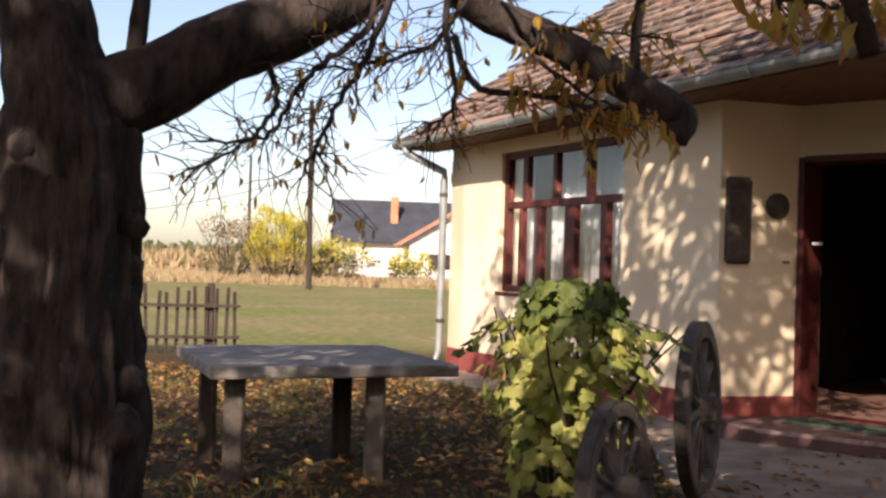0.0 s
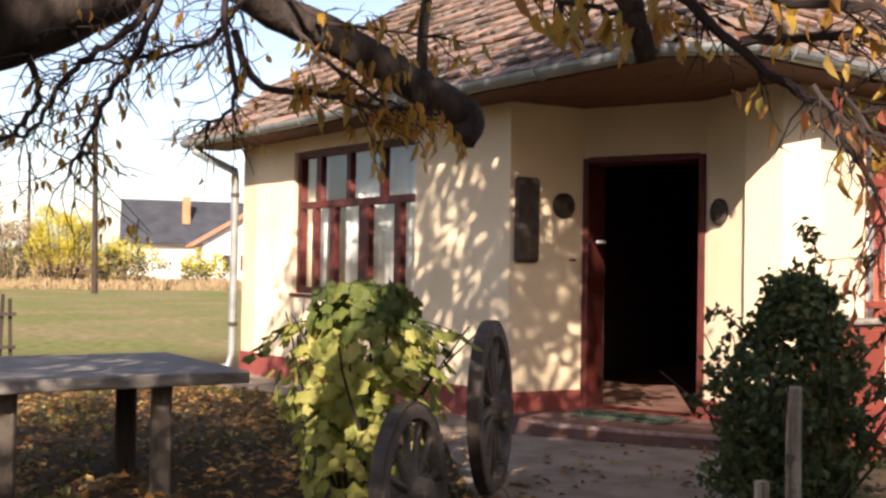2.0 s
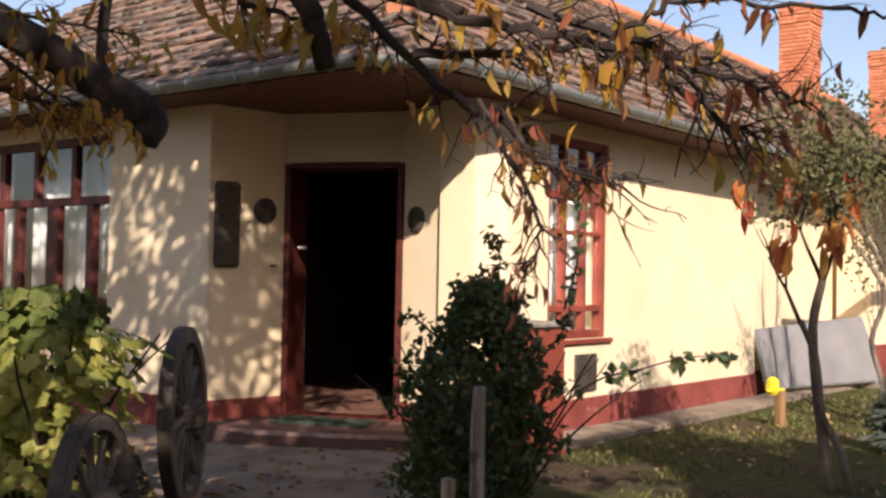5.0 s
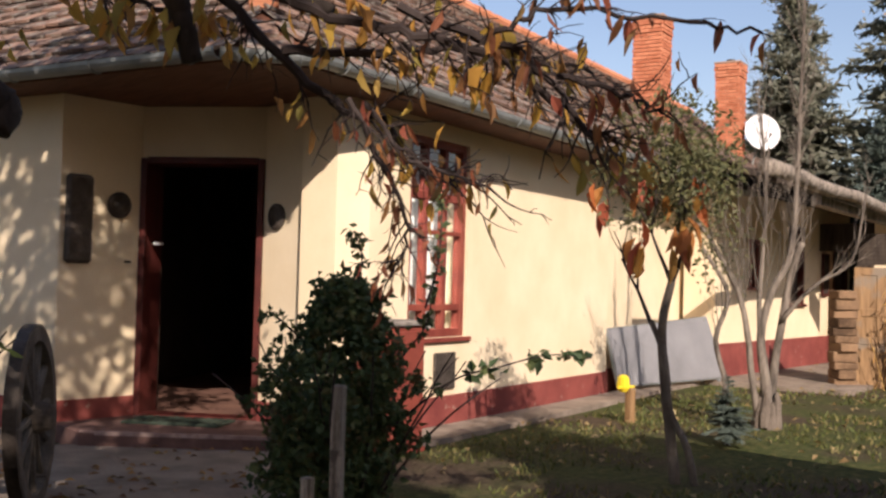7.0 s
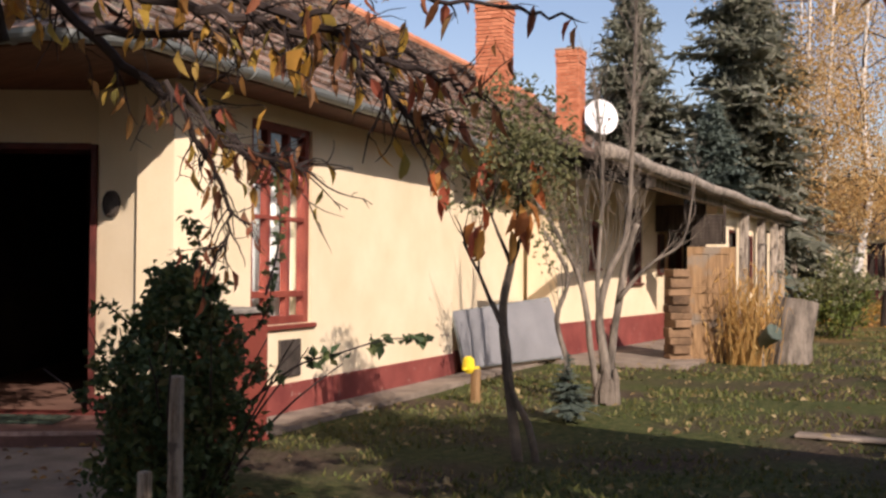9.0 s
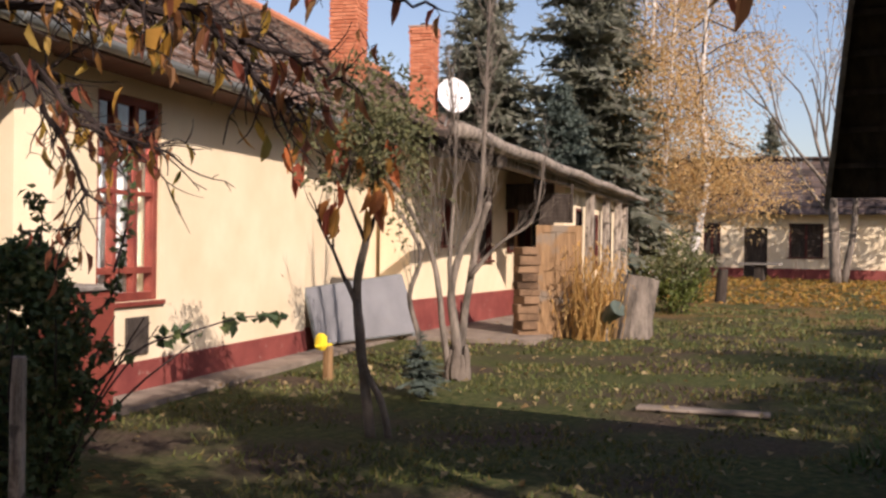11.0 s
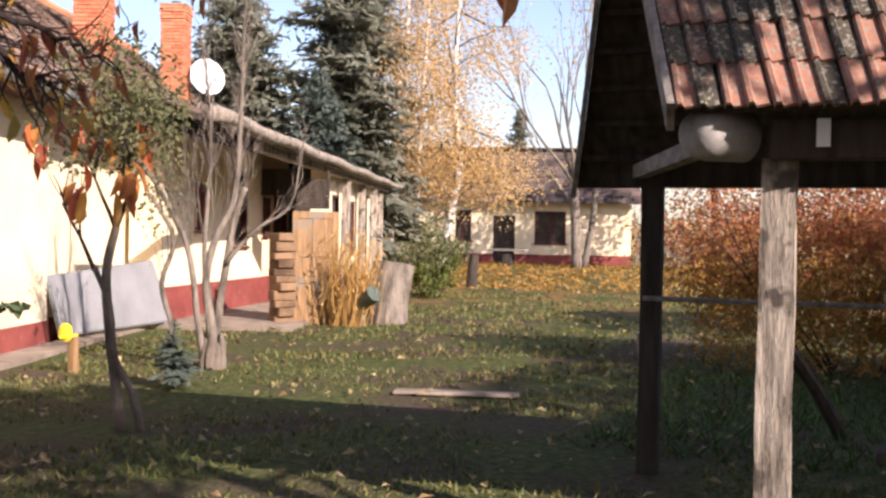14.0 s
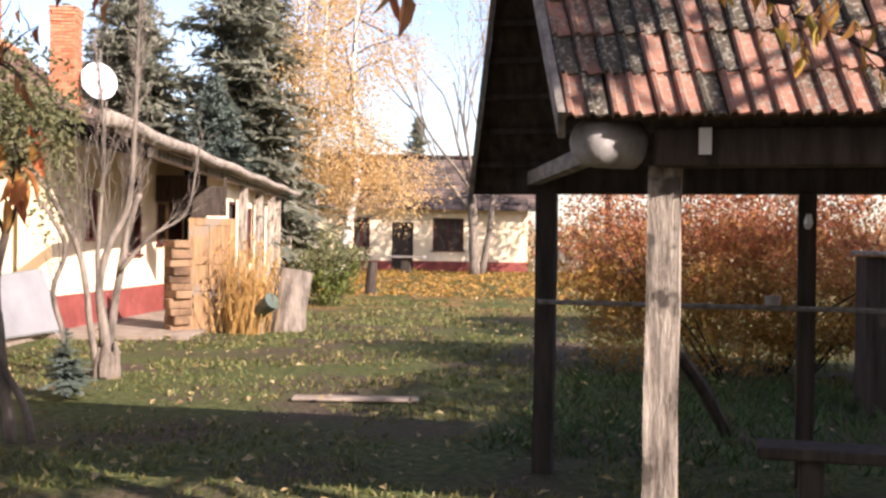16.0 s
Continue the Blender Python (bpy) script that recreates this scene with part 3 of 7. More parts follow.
    s = Shape().tube([top, top - Vector((0, 0, 0.12)), dp + Vector((0, 0, 2.52)), dp + Vector((0, 0, 2.40)), dp + Vector((0, 0, 0.25)), dp + Vector((0, 0, 0.1)) + LN * 0.04 - LV * 0.02, dp + LN * 0.3 + Vector((0, 0, 0.03)) - LV * 0.1], 0.05, 10)
    pipe = s.done("downpipe", ZINC, gutter, "zinc downpipe with elbow", True)
    for h in (0.6, 2.2):
        Shape().tube([dp + Vector((0, 0, h)), dp + Vector((0, 0, h + 0.05))], 0.058, 10).done("pipe_clamp", DARKMETAL, gutter)


ROOF_TILES = []
build_roof()


def pane_window(name, m, w, h, uprights, rails, label, material=REDWOOD, bar=0.06, curtain=True, depth=0.10, bare=(2, 2)):
    """A framed window: outer frame, uprights and rails (fractions), glass panes, sill, net curtain behind."""
    win = empty(name, label, "window", kind="structure")
    s = Shape()
    b = 0.075
    s.box((0, 0, 0), (b, depth, h), m, 0.006).box((w - b, 0, 0), (w, depth, h), m, 0.006).box((b, 0, 0), (w - b, depth, b), m, 0.006).box((b, 0, h - b), (w - b, depth, h), m, 0.006)
    s.done("window_frame", material, win)
    for x, z0, z1, *wide in uprights:
        bw = wide[0] if wide else bar
        Shape().box((x * w - bw / 2, 0.012, z0 * h + 0.001), (x * w + bw / 2, depth - 0.01, z1 * h - 0.001), m, 0.005).done("mullion", material, win)
    for z, x0, x1, bw in rails:
        Shape().box((x0 * w, 0.006, z * h - bw / 2), (x1 * w, depth - 0.006, z * h + bw / 2), m, 0.005).done("transom", material, win)
    zs = sorted({0.0, 1.0, *[r[0] for r in rails]})
    for z0, z1 in zip(zs, zs[1:]):
        cols = sorted({0.0, 1.0, *[u[0] for u in uprights if u[1] <= (z0 + z1) / 2 <= u[2]]})
        for x0, x1 in zip(cols, cols[1:]):
            g = Shape().box((x0 * w + 0.01, depth * 0.5 - 0.002, z0 * h + 0.01), (x1 * w - 0.01, depth * 0.5 + 0.002, z1 * h - 0.01), m).done("pane", GLASS, win)
            g.visible_shadow = False
    Shape().box((-0.05, -0.07, -0.045), (w + 0.05, depth, -0.003), m, 0.006).done("sill", material, win)
    if curtain:
        c = Shape()
        n = 60
        vs = []
        for i in range(n + 1):
            x = 0.03 + (w - 0.06) * i / n
            y = depth + 0.10 + 0.02 * math.sin(i * 1.9) + 0.01 * math.sin(i * 0.7)
            vs += [m @ Vector((x, y, 0.02)), m @ Vector((x, y, h - 0.02))]
        c.add(vs, [(2 * i, 2 * i + 2, 2 * i + 3, 2 * i + 1) for i in range(n) if not bare[0] < (i + 0.5) / n < bare[1]])
        cu = c.done("net_curtain", CURTAIN, smooth=True)
        cu.modifiers.new("thick", "SOLIDIFY").thickness = 0.003
        thing(cu, "white net curtain hanging behind the window panes", "curtain")
    return win


mL = frame_of(HC + LV * WIN_L[0] + Vector((0, 0, WIN_L[2])), HC + LV * WIN_L[1] + Vector((0, 0, WIN_L[2])), LN) @ Matrix.Translation((0, 0.05, 0))
pane_window("window_1", mL, WIN_L[1] - WIN_L[0], WIN_L[3] - WIN_L[2],
            [(0.186, 0.62, 1, 0.11), (0.445, 0.62, 1, 0.08), (0.715, 0.62, 1, 0.08), (0.15, 0, 0.62, 0.07), (0.315, 0, 0.62, 0.10), (0.575, 0, 0.62, 0.20), (0.835, 0, 0.62, 0.12)],
            [(0.62, 0, 1, 0.08)], "wide red-brown multi-pane window with net curtains", bare=(0.15, 0.30))
mR = frame_of(E2 + RU * WIN_R[0] + Vector((0, 0, WIN_R[2])), E2 + RU * WIN_R[1] + Vector((0, 0, WIN_R[2])), RN) @ Matrix.Translation((0, 0.03, 0))
pane_window("window_2", mR, WIN_R[1] - WIN_R[0], WIN_R[3] - WIN_R[2],
            [(0.33, 0, 1), (0.66, 0, 1)], [(0.15, 0, 1, 0.06), (0.53, 0, 1, 0.04), (0.71, 0, 1, 0.07)], "tall red multi-pane window with net curtains", REDPAINT)


def build_entry():
    m = frame_of(D1, D2, dn)
    door = empty("door_1", "open entrance with red-brown door frame and dark hall", "door", kind="structure")
    s = Shape().box((0.0, -0.03, STEP), (0.055, 0.352, 2.36), m, 0.006)
    s.done("jamb", REDWOOD, door)
    Shape().box((LEN_D - 0.055, -0.03, STEP), (LEN_D, 0.352, 2.36), m, 0.006).done("jamb", REDWOOD, door)
    Shape().box((0.055, -0.03, 2.315), (LEN_D - 0.055, 0.352, 2.37), m, 0.006).done("lintel", REDWOOD, door)
    Shape().box((0.02, -0.02, STEP - 0.02), (LEN_D - 0.02, 0.2, STEP + 0.015), m, 0.004).done("threshold", REDWOOD, door)
    ml = m @ Matrix.Translation((0.0, 0.38, 0)) @ Matrix.Rotation(radians(30), 4, "Z")
    leaf = Shape().box((0.0, 0.0, STEP + 0.02), (0.045, 0.88, 2.28), ml, 0.006).done("door_leaf", DARKWOOD, door, "open dark brown door leaf")
    Shape().tube([m @ Vector((0.085, 0.10, 1.62)), m @ Vector((0.14, 0.10, 1.62)), m @ Vector((0.14, 0.16, 1.62))], 0.014, 8).done("door_handle", WHITE, leaf, "bright metal handle")
    # entry platform and path
    ph = STEP
    s = Shape().prism([Vector((2.95, 8.63, 0)), E1 + Vector((0.0, -0.03, 0)), D1 + dn * 0.0, D2, E2 + Vector((-0.02, -0.02, 0)), Vector((4.55, 6.86, 0)), Vector((3.25, 8.02, 0))][1:], -0.05, ph)
    thing(s.done("entrance_step", STEPRED), "low worn oxblood-painted entrance step with worn edge", "step", kind="structure")
    a, b = Vector((3.27, 8.03, 0)), Vector((4.53, 6.89, 0))
    w = (b - a).normalized()
    o = Vector((w.y, -w.x, 0))
    o = o if o.dot(Vector((-1, -1, 0))) > 0 else -o
    s = Shape().slab([a + Vector((0, 0, ph + 0.012)) + o * 0.02, b + Vector((0, 0, ph + 0.012)) + o * 0.02, b - o * 0.005 + Vector((0, 0, ph + 0.012)), a - o * 0.005 + Vector((0, 0, ph + 0.012))], (0, 0, -0.03))
    thing(s.done("step_edging", DULLPINK), "narrow pinkish edging strip on the entrance step", "trim", kind="structure")
    s = Shape().prism([(2.6, 8.3), (3.3, 8.1), (4.7, 6.75), (4.2, 5.6), (3.2, 4.4), (2.2, 4.9), (2.1, 6.2)], -0.05, 0.03)
    thing(s.done("pavement", CONCRETE), "worn grey concrete path leading to the entrance", "path", kind="structure")
    s = Shape().prism([HC + LN * 0.75 - LV * 0.8, E1 + LN * 0.65 - LV * 0.1, E1 + LN * 0.02, HC + LN * 0.02 - LV * 0.8][::-1], -0.05, 0.035)
    thing(s.done("pavement_strip", CONCRETE), "narrow concrete strip along the house wall", "path", kind="structure")
    s = Shape().prism([E2 + RN * 0.03, X1 + RN * 0.03, X1 + RU * 6 + RN * 0.03, X1 + RU * 6 + RN * 0.5, X1 + RN * 0.42, E2 + RN * 0.5 + RU * 0.2][::-1], -0.05, 0.04)
    thing(s.done("pavement_strip_south", CONCRETE), "narrow pale concrete strip along the sunlit wall", "path", kind="structure")
    # doormat
    c = (D1 + D2) / 2 + dn * 0.33
    mm = frame_of(c - dd * 0.42, c, dn)
    mat_ = empty("doormat", "worn dark green ribbed doormat on the step", "doormat", c)
    Shape().box((0, -0.22, STEP), (0.84, 0.18, STEP + 0.02), mm, 0.006).done("backing", MATGREEN, mat_)
    for i in range(14):
        Shape().box((0.03 + i * 0.057, -0.2, STEP + 0.0205), (0.06 + i * 0.057, 0.16, STEP + 0.027), mm).done("rib", MATGREEN, mat_)


build_entry()


# ---------------------------------------------------------------- things on the house walls
def wall_things():
    # carved board at the end of the west wall
    t = Vector((3.36, 8.66, 0))
    ma = frame_of(E1, D1, an)
    plaque = empty("plaque", "dark carved wooden memorial plaque fixed on the plaster", "plaque", t)
    Shape().box((0.03, -0.06, 1.42), (0.285, -0.002, 2.16), ma, 0.03).done("board", DARKMETAL, plaque)
    for i in range(9):
        Shape().box((0.06, -0.066, 1.50 + i * 0.068), (0.06 + 0.19 - 0.04 * (i % 3), -0.0605, 1.53 + i * 0.068), ma, 0.002).done("relief_bar", DARKMETAL, plaque)

    def disc(mm, x, z, name, label):
        s = Shape()
        c = mm @ Vector((x, -0.002, z))
        out = (mm.to_3x3() @ Vector((0, -1, 0)))
        s.tube([c, c + out * 0.02, c + out * 0.035, c + out * 0.03, c + out * 0.045], [0.112, 0.112, 0.09, 0.08, 0.02], 24)
        thing(s.done(name, DARKMETAL), label, "wall plate")
    disc(ma, 0.55, 1.93, "wall_plate", "dark round relief plate on the wall")
    mb = frame_of(D2, E2, bn)
    disc(mb, 0.20, 1.86, "wall_plate", "dark round relief plate beside the entrance")
    s = Shape().box((0.62, -0.02, 1.44), (0.68, -0.002, 1.46), ma, 0.003)
    thing(s.done("doorbell", DARKMETAL), "small dark bell push on the plaster", "doorbell")
    # meter flap on the south wall
    mr = frame_of(E2, X1, RN)
    s = Shape().box((1.53, -0.03, 0.36), (1.90, -0.002, 0.70), mr, 0.008)
    thing(s.done("vent_flap", DARKMETAL), "small dark metal vent flap low on the wall", "vent")
    # red cabinet before the wall
    cab = empty("cabinet", "weathered red wooden cabinet standing by the wall", "cabinet", (5.22, 6.52, 0))
    mc = Matrix.Translation((5.0, 6.44, 0)) @ Matrix.Rotation(math.atan2(RU.y, RU.x), 4, "Z")
    Shape().box((0, 0, 0.04), (0.50, 0.32, 1.0), mc, 0.008).done("body", REDPAINT, cab)
    Shape().box((-0.03, -0.03, 1.0), (0.53, 0.35, 1.04), mc, 0.008).done("top", GREYPLANK, cab, "weathered grey top board")
    d = Shape().box((0.03, -0.022, 0.12), (0.47, -0.001, 0.96), mc, 0.006).done("door", REDPAINT, cab)
    Shape().box((0.09, -0.034, 0.2), (0.41, -0.023, 0.88), mc, 0.006).done("panel", REDPAINT, d)
    Shape().box((-0.02, -0.02, 0.0), (0.52, 0.34, 0.04), mc, 0.006).done("base", REDPAINT, cab)


wall_things()


# ---------------------------------------------------------------- chimneys and dish
def chimney(name, cx, cy, z0, z1, w, label):
    ang = math.atan2(RU.y, RU.x)
    c = empty(name, label, "chimney", (cx, cy, z0), "chimneys on the long roof")
    m = Matrix.Translation((cx, cy, 0)) @ Matrix.Rotation(ang, 4, "Z")
    Shape().box((-w / 2 + 0.012, -w / 2 + 0.012, z0), (w / 2 - 0.012, w / 2 - 0.012, z1 - 0.02), m).done("core", MORTAR, c)
    bh, bl = 0.072, w / 2
    rows = int((z1 - z0) / bh)
    me = bpy.data.meshes.new("brick")
    sh = Shape().box((-bl / 2 + 0.005, -0.03, 0.005), (bl / 2 - 0.005, 0.03, bh - 0.005), None, 0.005)
    me.from_pydata([tuple(v) for v in sh.v], [], sh.f)
    me.materials.append(BRICK)
    for r in range(rows):
        z = z0 + r * bh
        grow = 0.045 if r >= rows - 2 else (0.025 if r >= rows - 4 else 0.0)
        for side in range(4):
            for k in range(2):
                mm = m @ Matrix.Rotation(side * math.pi / 2, 4, "Z") @ Matrix.Translation((-w / 4 + k * w / 2 + (0.03 if r % 2 else -0.03), -w / 2 + 0.02 - grow, z))
                BRICKS.append((c, me, mm))
    Shape().box((-w / 2 - 0.05, -w / 2 - 0.05, z0 + rows * bh + 0.004), (w / 2 + 0.05, w / 2 + 0.05, z0 + rows * bh + 0.05), m, 0.012).done("cap", MORTAR, c, "weathered mortar cap")
    Shape().tube([m @ Vector((0.0, 0.0, z0 + rows * bh + 0.05)), m @ Vector((0, 0, z0 + rows * bh + 0.13)), m @ Vector((0, 0, z0 + rows * bh + 0.12))], [0.11, 0.10, 0.08], 12).done("flue_pot", DARKMETAL, c, "sooty flue pot")


BRICKS = []
chimney("chimney", 16.12, 12.88, 4.2, 6.47, 0.54, "tall red brick chimney with stepped crown")
chimney("chimney", 19.96, 13.76, 3.9, 6.34, 0.50, "red brick chimney with stepped crown beside a dish")


def dish():
    d = empty("satellite_dish", "white satellite dish on a bracket beside the chimney", "satellite dish", (20.9, 13.4, 4.0))
    c = Vector((20.36, 13.24, 4.78))
    way = Vector((-0.55, -0.80, 0.22)).normalized()
    side = way.cross(Vector((0, 0, 1))).normalized()
    up = side.cross(way)
    s = Shape()
    n = 28
    rings = [(0.035, 0.0), (0.14, 0.012), (0.26, 0.044), (0.365, 0.088), (0.395, 0.10)]
    vs, fs = [], []
    for back in (0, 1):
        for r, h in rings:
            for k in range(n):
                a = 2 * math.pi * k / n
                vs.append(c + side * math.cos(a) * r + up * math.sin(a) * r * 1.05 + way * (h - 0.012 * back))
    R = len(rings)
    for back in (0, 1):
        o = back * R * n
        for i in range(R - 1):
            for k in range(n):
                fs.append((o + i * n + k, o + i * n + (k + 1) % n, o + (i + 1) * n + (k + 1) % n, o + (i + 1) * n + k))
        fs.append(tuple(o + k for k in range(n)))
    for k in range(n):
        fs.append(((R - 1) * n + k, (R - 1) * n + (k + 1) % n, (2 * R - 1) * n + (k + 1) % n, (2 * R - 1) * n + k))
    s.add(vs, fs)
    s.done("reflector", WHITE, d, "", True)
    Shape().tube([c - up * 0.33 + way * 0.05, c - up * 0.22 + way * 0.5], 0.012, 6).done("feed_arm", ZINC, d)
    Shape().tube([c - up * 0.22 + way * 0.46, c - up * 0.18 + way * 0.56], 0.035, 10).done("receiver", WHITE, d)
    Shape().tube([c - way * 0.02, c - way * 0.12, Vector((20.3, 13.45, 3.9))], 0.02, 8).done("mast", ZINC, d)


dish()


# ---------------------------------------------------------------- rear wing with the veranda
V0, V1 = Vector((9.93, 6.51, 2.70)), Vector((26.28, 11.20, 2.70))
VU = (V1 - V0).normalized()
VN = Vector((VU.y, -VU.x, 0))


def veranda():
    build_wall("wall_recess", X1 - RN * 0.15, X1 - RN * 0.15 + RU * 3.4, RN, 3.0, [], "shaded cream wall set back beside the leaning board")
    W0, W1 = Vector((13.25, 9.33, 0)), Vector((19.7, 10.77, 0))
    WU = (W1 - W0).normalized()
    WN = Vector((WU.y, -WU.x, 0))
    holes = [(1.30, 1.72, 1.40, 2.16), (3.12, 3.88, 1.14, 2.48), (5.55, 6.45, 0.05, 2.20)]
    build_wall("wall_rear", W0, W1, WN, 2.86, holes, "cream wall with tall oxblood plinth running under the veranda", plinth=0.55, thick=0.5)
    mv = frame_of(W0, W1, WN)
    for (a, b, z0, z1), nm, frame_mat in zip(holes, ("window_3", "window_4", "door_2"), (REDPAINT, REDWOOD, REDWOOD)):
        w = empty(nm, "doorway in the veranda wall with its shade put into a dark panel" if "door" in nm else "small dark window with painted frame in the veranda wall", "door" if "door" in nm else "window", kind="structure")
        Shape().box((a, -0.02, z0), (a + 0.07, 0.14, z1), mv, 0.004).done("jamb", frame_mat, w)
        Shape().box((b - 0.07, -0.02, z0), (b, 0.14, z1), mv, 0.004).done("jamb", frame_mat, w)
        Shape().box((a + 0.07, -0.02, z1 - 0.07), (b - 0.07, 0.14, z1), mv, 0.004).done("head", frame_mat, w)
        # in the doorway this dark panel holds the opening's shade in its colour
        Shape().box((a + 0.07, 0.08, z0), (b - 0.07, 0.12, z1 - 0.07), mv).done("panel", DARKWOOD, w)
        if "window" in nm:
            Shape().box((a - 0.05, -0.06, z0 - 0.05), (b + 0.05, 0.12, z0 - 0.003), mv, 0.004).done("sill", frame_mat, w)
    pic = empty("wall_board", "small dark framed board hanging on the veranda wall", "notice board", mv @ Vector((4.9, 0, 1.3)))
    Shape().box((4.86, -0.05, 1.32), (5.14, -0.026, 2.02), mv).done("board", DARKWOOD, pic)
    for lo, hi in (((4.82, -0.055, 1.28), (4.86, -0.02, 2.06)), ((5.14, -0.055, 1.28), (5.18, -0.02, 2.06)), ((4.86, -0.055, 1.28), (5.14, -0.02, 1.318)), ((4.86, -0.055, 2.022), (5.14, -0.02, 2.06))):
        Shape().box(lo, hi, mv, 0.003).done("frame_rail", REDWOOD, pic)
    # closed bay just behind the far posts
    vb = V0.copy()
    vb.z = 0
    B0, B1 = vb + VU * 8.7 - VN * 0.36, vb + VU * 16.2 - VN * 0.36
    bay_holes = [(1.15, 1.95, 0.62, 2.18), (3.15, 3.95, 0.9, 2.12), (5.3, 5.9, 0.9, 2.0)]
    build_wall("wall_bay", B0, B1, VN, 2.60, bay_holes, "cream wall of the closed bay behind the veranda posts", plinth=0.4, thick=0.2)
    mb = frame_of(B0, B1, VN)
    for k, (a, b, z0, z1) in enumerate(bay_holes):
        w = empty("window_%d" % (5 + k), "dark narrow window of the closed bay", "window", kind="structure")
        for x0, x1 in ((a, a + 0.06), (b - 0.06, b)):
            Shape().box((x0, 0.0, z0), (x1, 0.1, z1), mb, 0.004).done("jamb", REDWOOD, w)
        Shape().box((a + 0.06, 0.0, z1 - 0.06), (b - 0.06, 0.1, z1), mb, 0.004).done("head", REDWOOD, w)
        Shape().box((a + 0.06, 0.05, z0), (b - 0.06, 0.08, z1 - 0.06), mb).done("panel", DARKWOOD, w)
    # near side of the bay: dark wood colour stands for the shadow in there
    r0, r1 = B0 - VN * 1.65, B0 - VN * 0.203
    build_wall("wall_bay_side", r0, r1, -VU, 2.60, [(0.35, 1.15, 0.05, 2.1)], "side of the closed bay with its shade put into the dark colour", plinth=0, thick=0.12, material=DARKWOOD)
    build_wall("wall_bay_end", B1 - VN * 0.203, B1 - VN * 2.2, VU, 2.60, [], "plain cream end wall of the bay", plinth=0.4, thick=0.2)
    roof = empty("veranda_roof", "old tiled lean-to roof with a weathered plank edge over the veranda", "roof", kind="structure")
    inward = -VN
    slope = 0.30
    def up(p, run):
        return p + inward * run + Vector((0, 0, run * slope))
    start, b = V0 + VU * 0.05, V0 + VU * 18.4
    a = V0 + VU * 3.1
    Shape().slab([a, b, up(b, 3.6), up(a, 3.6)], (0, 0, -0.08)).done("roof_deck", DARKWOOD, roof)
    Shape().slab([a + VN * 0.03 + Vector((0, 0, 0.05)), b + VN * 0.03 + Vector((0, 0, 0.05)), b + VN * 0.03 - Vector((0, 0, 0.12)), a + VN * 0.03 - Vector((0, 0, 0.12))], tuple(-VN * 0.028)).done("fascia", GREYPLANK, roof, "weathered grey edge board")
    rnd = random.Random(15)
    q = [start.lerp(b, i / 26) + VN * 0.09 + Vector((0, 0, -0.02 + 0.018 * math.sin(i * 1.3))) for i in range(27)]
    Shape().tube(q, [0.09 - 0.001 * i + rnd.uniform(-0.006, 0.006) for i in range(27)], 10, 0.10, rnd).done("eaves_log", GREYWOOD, roof, "bleached grey eaves log", True)
    rest = Shape()
    rnd = random.Random(5)
    n = Vector((-inward.x * slope, -inward.y * slope, 1)).normalized()
    sl = (inward + Vector((0, 0, slope))).normalized()
    for r in range(12):
        for k in range(61):
            p = a + VU * (k * 0.25 + 0.12 * (r % 2)) + sl * (r * 0.3) + n * (0.03 + rnd.uniform(0, 0.015))
            q = [p - VU * 0.115, p + VU * 0.115, p + VU * 0.115 + sl * 0.33 - n * 0.02, p - VU * 0.115 + sl * 0.33 - n * 0.02]
            rest.slab(q, tuple(-n * 0.02))
    rest.done("roof_tiles", FARTILE, roof, "rows of brown clay tiles", kind="stuff")
    # posts and beam
    for k, d in enumerate((10.35, 12.7, 14.3, 15.6, 17.8)):
        p = vb + VU * d - VN * 0.18
        s = Shape().box((-0.08, -0.08, 0), (0.08, 0.08, 2.5), Matrix.Translation(p) @ Matrix.Rotation(0.3, 4, "Z") @ Matrix.Rotation(radians((0.6, -0.5, 0.4, -0.3, 0.2)[k]), 4, "X"), 0.012)
        thing(s.done("veranda_post", GREYWOOD), "weathered grey timber post holding the veranda roof", "post", "veranda posts")
    q0, q1 = vb + VU * 3.2 - VN * 0.18, vb + VU * 18.2 - VN * 0.18
    s = Shape().slab([q0 + Vector((0, 0, 2.63)) + VN * 0.07, q1 + Vector((0, 0, 2.63)) + VN * 0.07, q1 + Vector((0, 0, 2.63)) - VN * 0.07, q0 + Vector((0, 0, 2.63)) - VN * 0.07], (0, 0, -0.13))
    thing(s.done("veranda_beam", GREYWOOD), "weathered grey beam on the veranda posts", "beam", kind="structure")
    s = Shape().prism([vb + VU * 3.5 + VN * 0.25, vb + VU * 18.0 + VN * 0.2, vb + VU * 18.0 - VN * 2.2, vb + VU * 3.5 - VN * 2.8][::-1], -0.05, 0.05)
    thing(s.done("veranda_floor", CONCRETE), "worn pale concrete veranda floor", "floor", kind="structure")
    # louvred shutter hung between the posts
    c = Vector((16.9, 8.75, 0))
    sh = empty("louvre_shutter", "dark louvred wooden shutter hung in the veranda opening", "shutter", c)
    m = Matrix.Translation(c) @ Matrix.Rotation(math.atan2(-0.88, 0.47), 4, "Z")
    for x in (-0.29, 0.24):
        Shape().box((x, -0.02, 1.82), (x + 0.05, 0.02, 2.5), m, 0.004).done("stile", DARKWOOD, sh)
    Shape().box((-0.238, 0.005, 1.82), (0.238, 0.015, 2.34), m).done("backing", DARKWOOD, sh)
    for i in range(7):
        Shape().box((-0.24, -0.035, 0), (0.24, -0.023, 0.05), m @ Matrix.Translation((0, 0.03, 1.84 + i * 0.068)) @ Matrix.Rotation(radians(-25), 4, "X")).done("slat", DARKWOOD, sh)
    # old pine door standing before the veranda
    c = Vector((14.68, 7.55, 0))
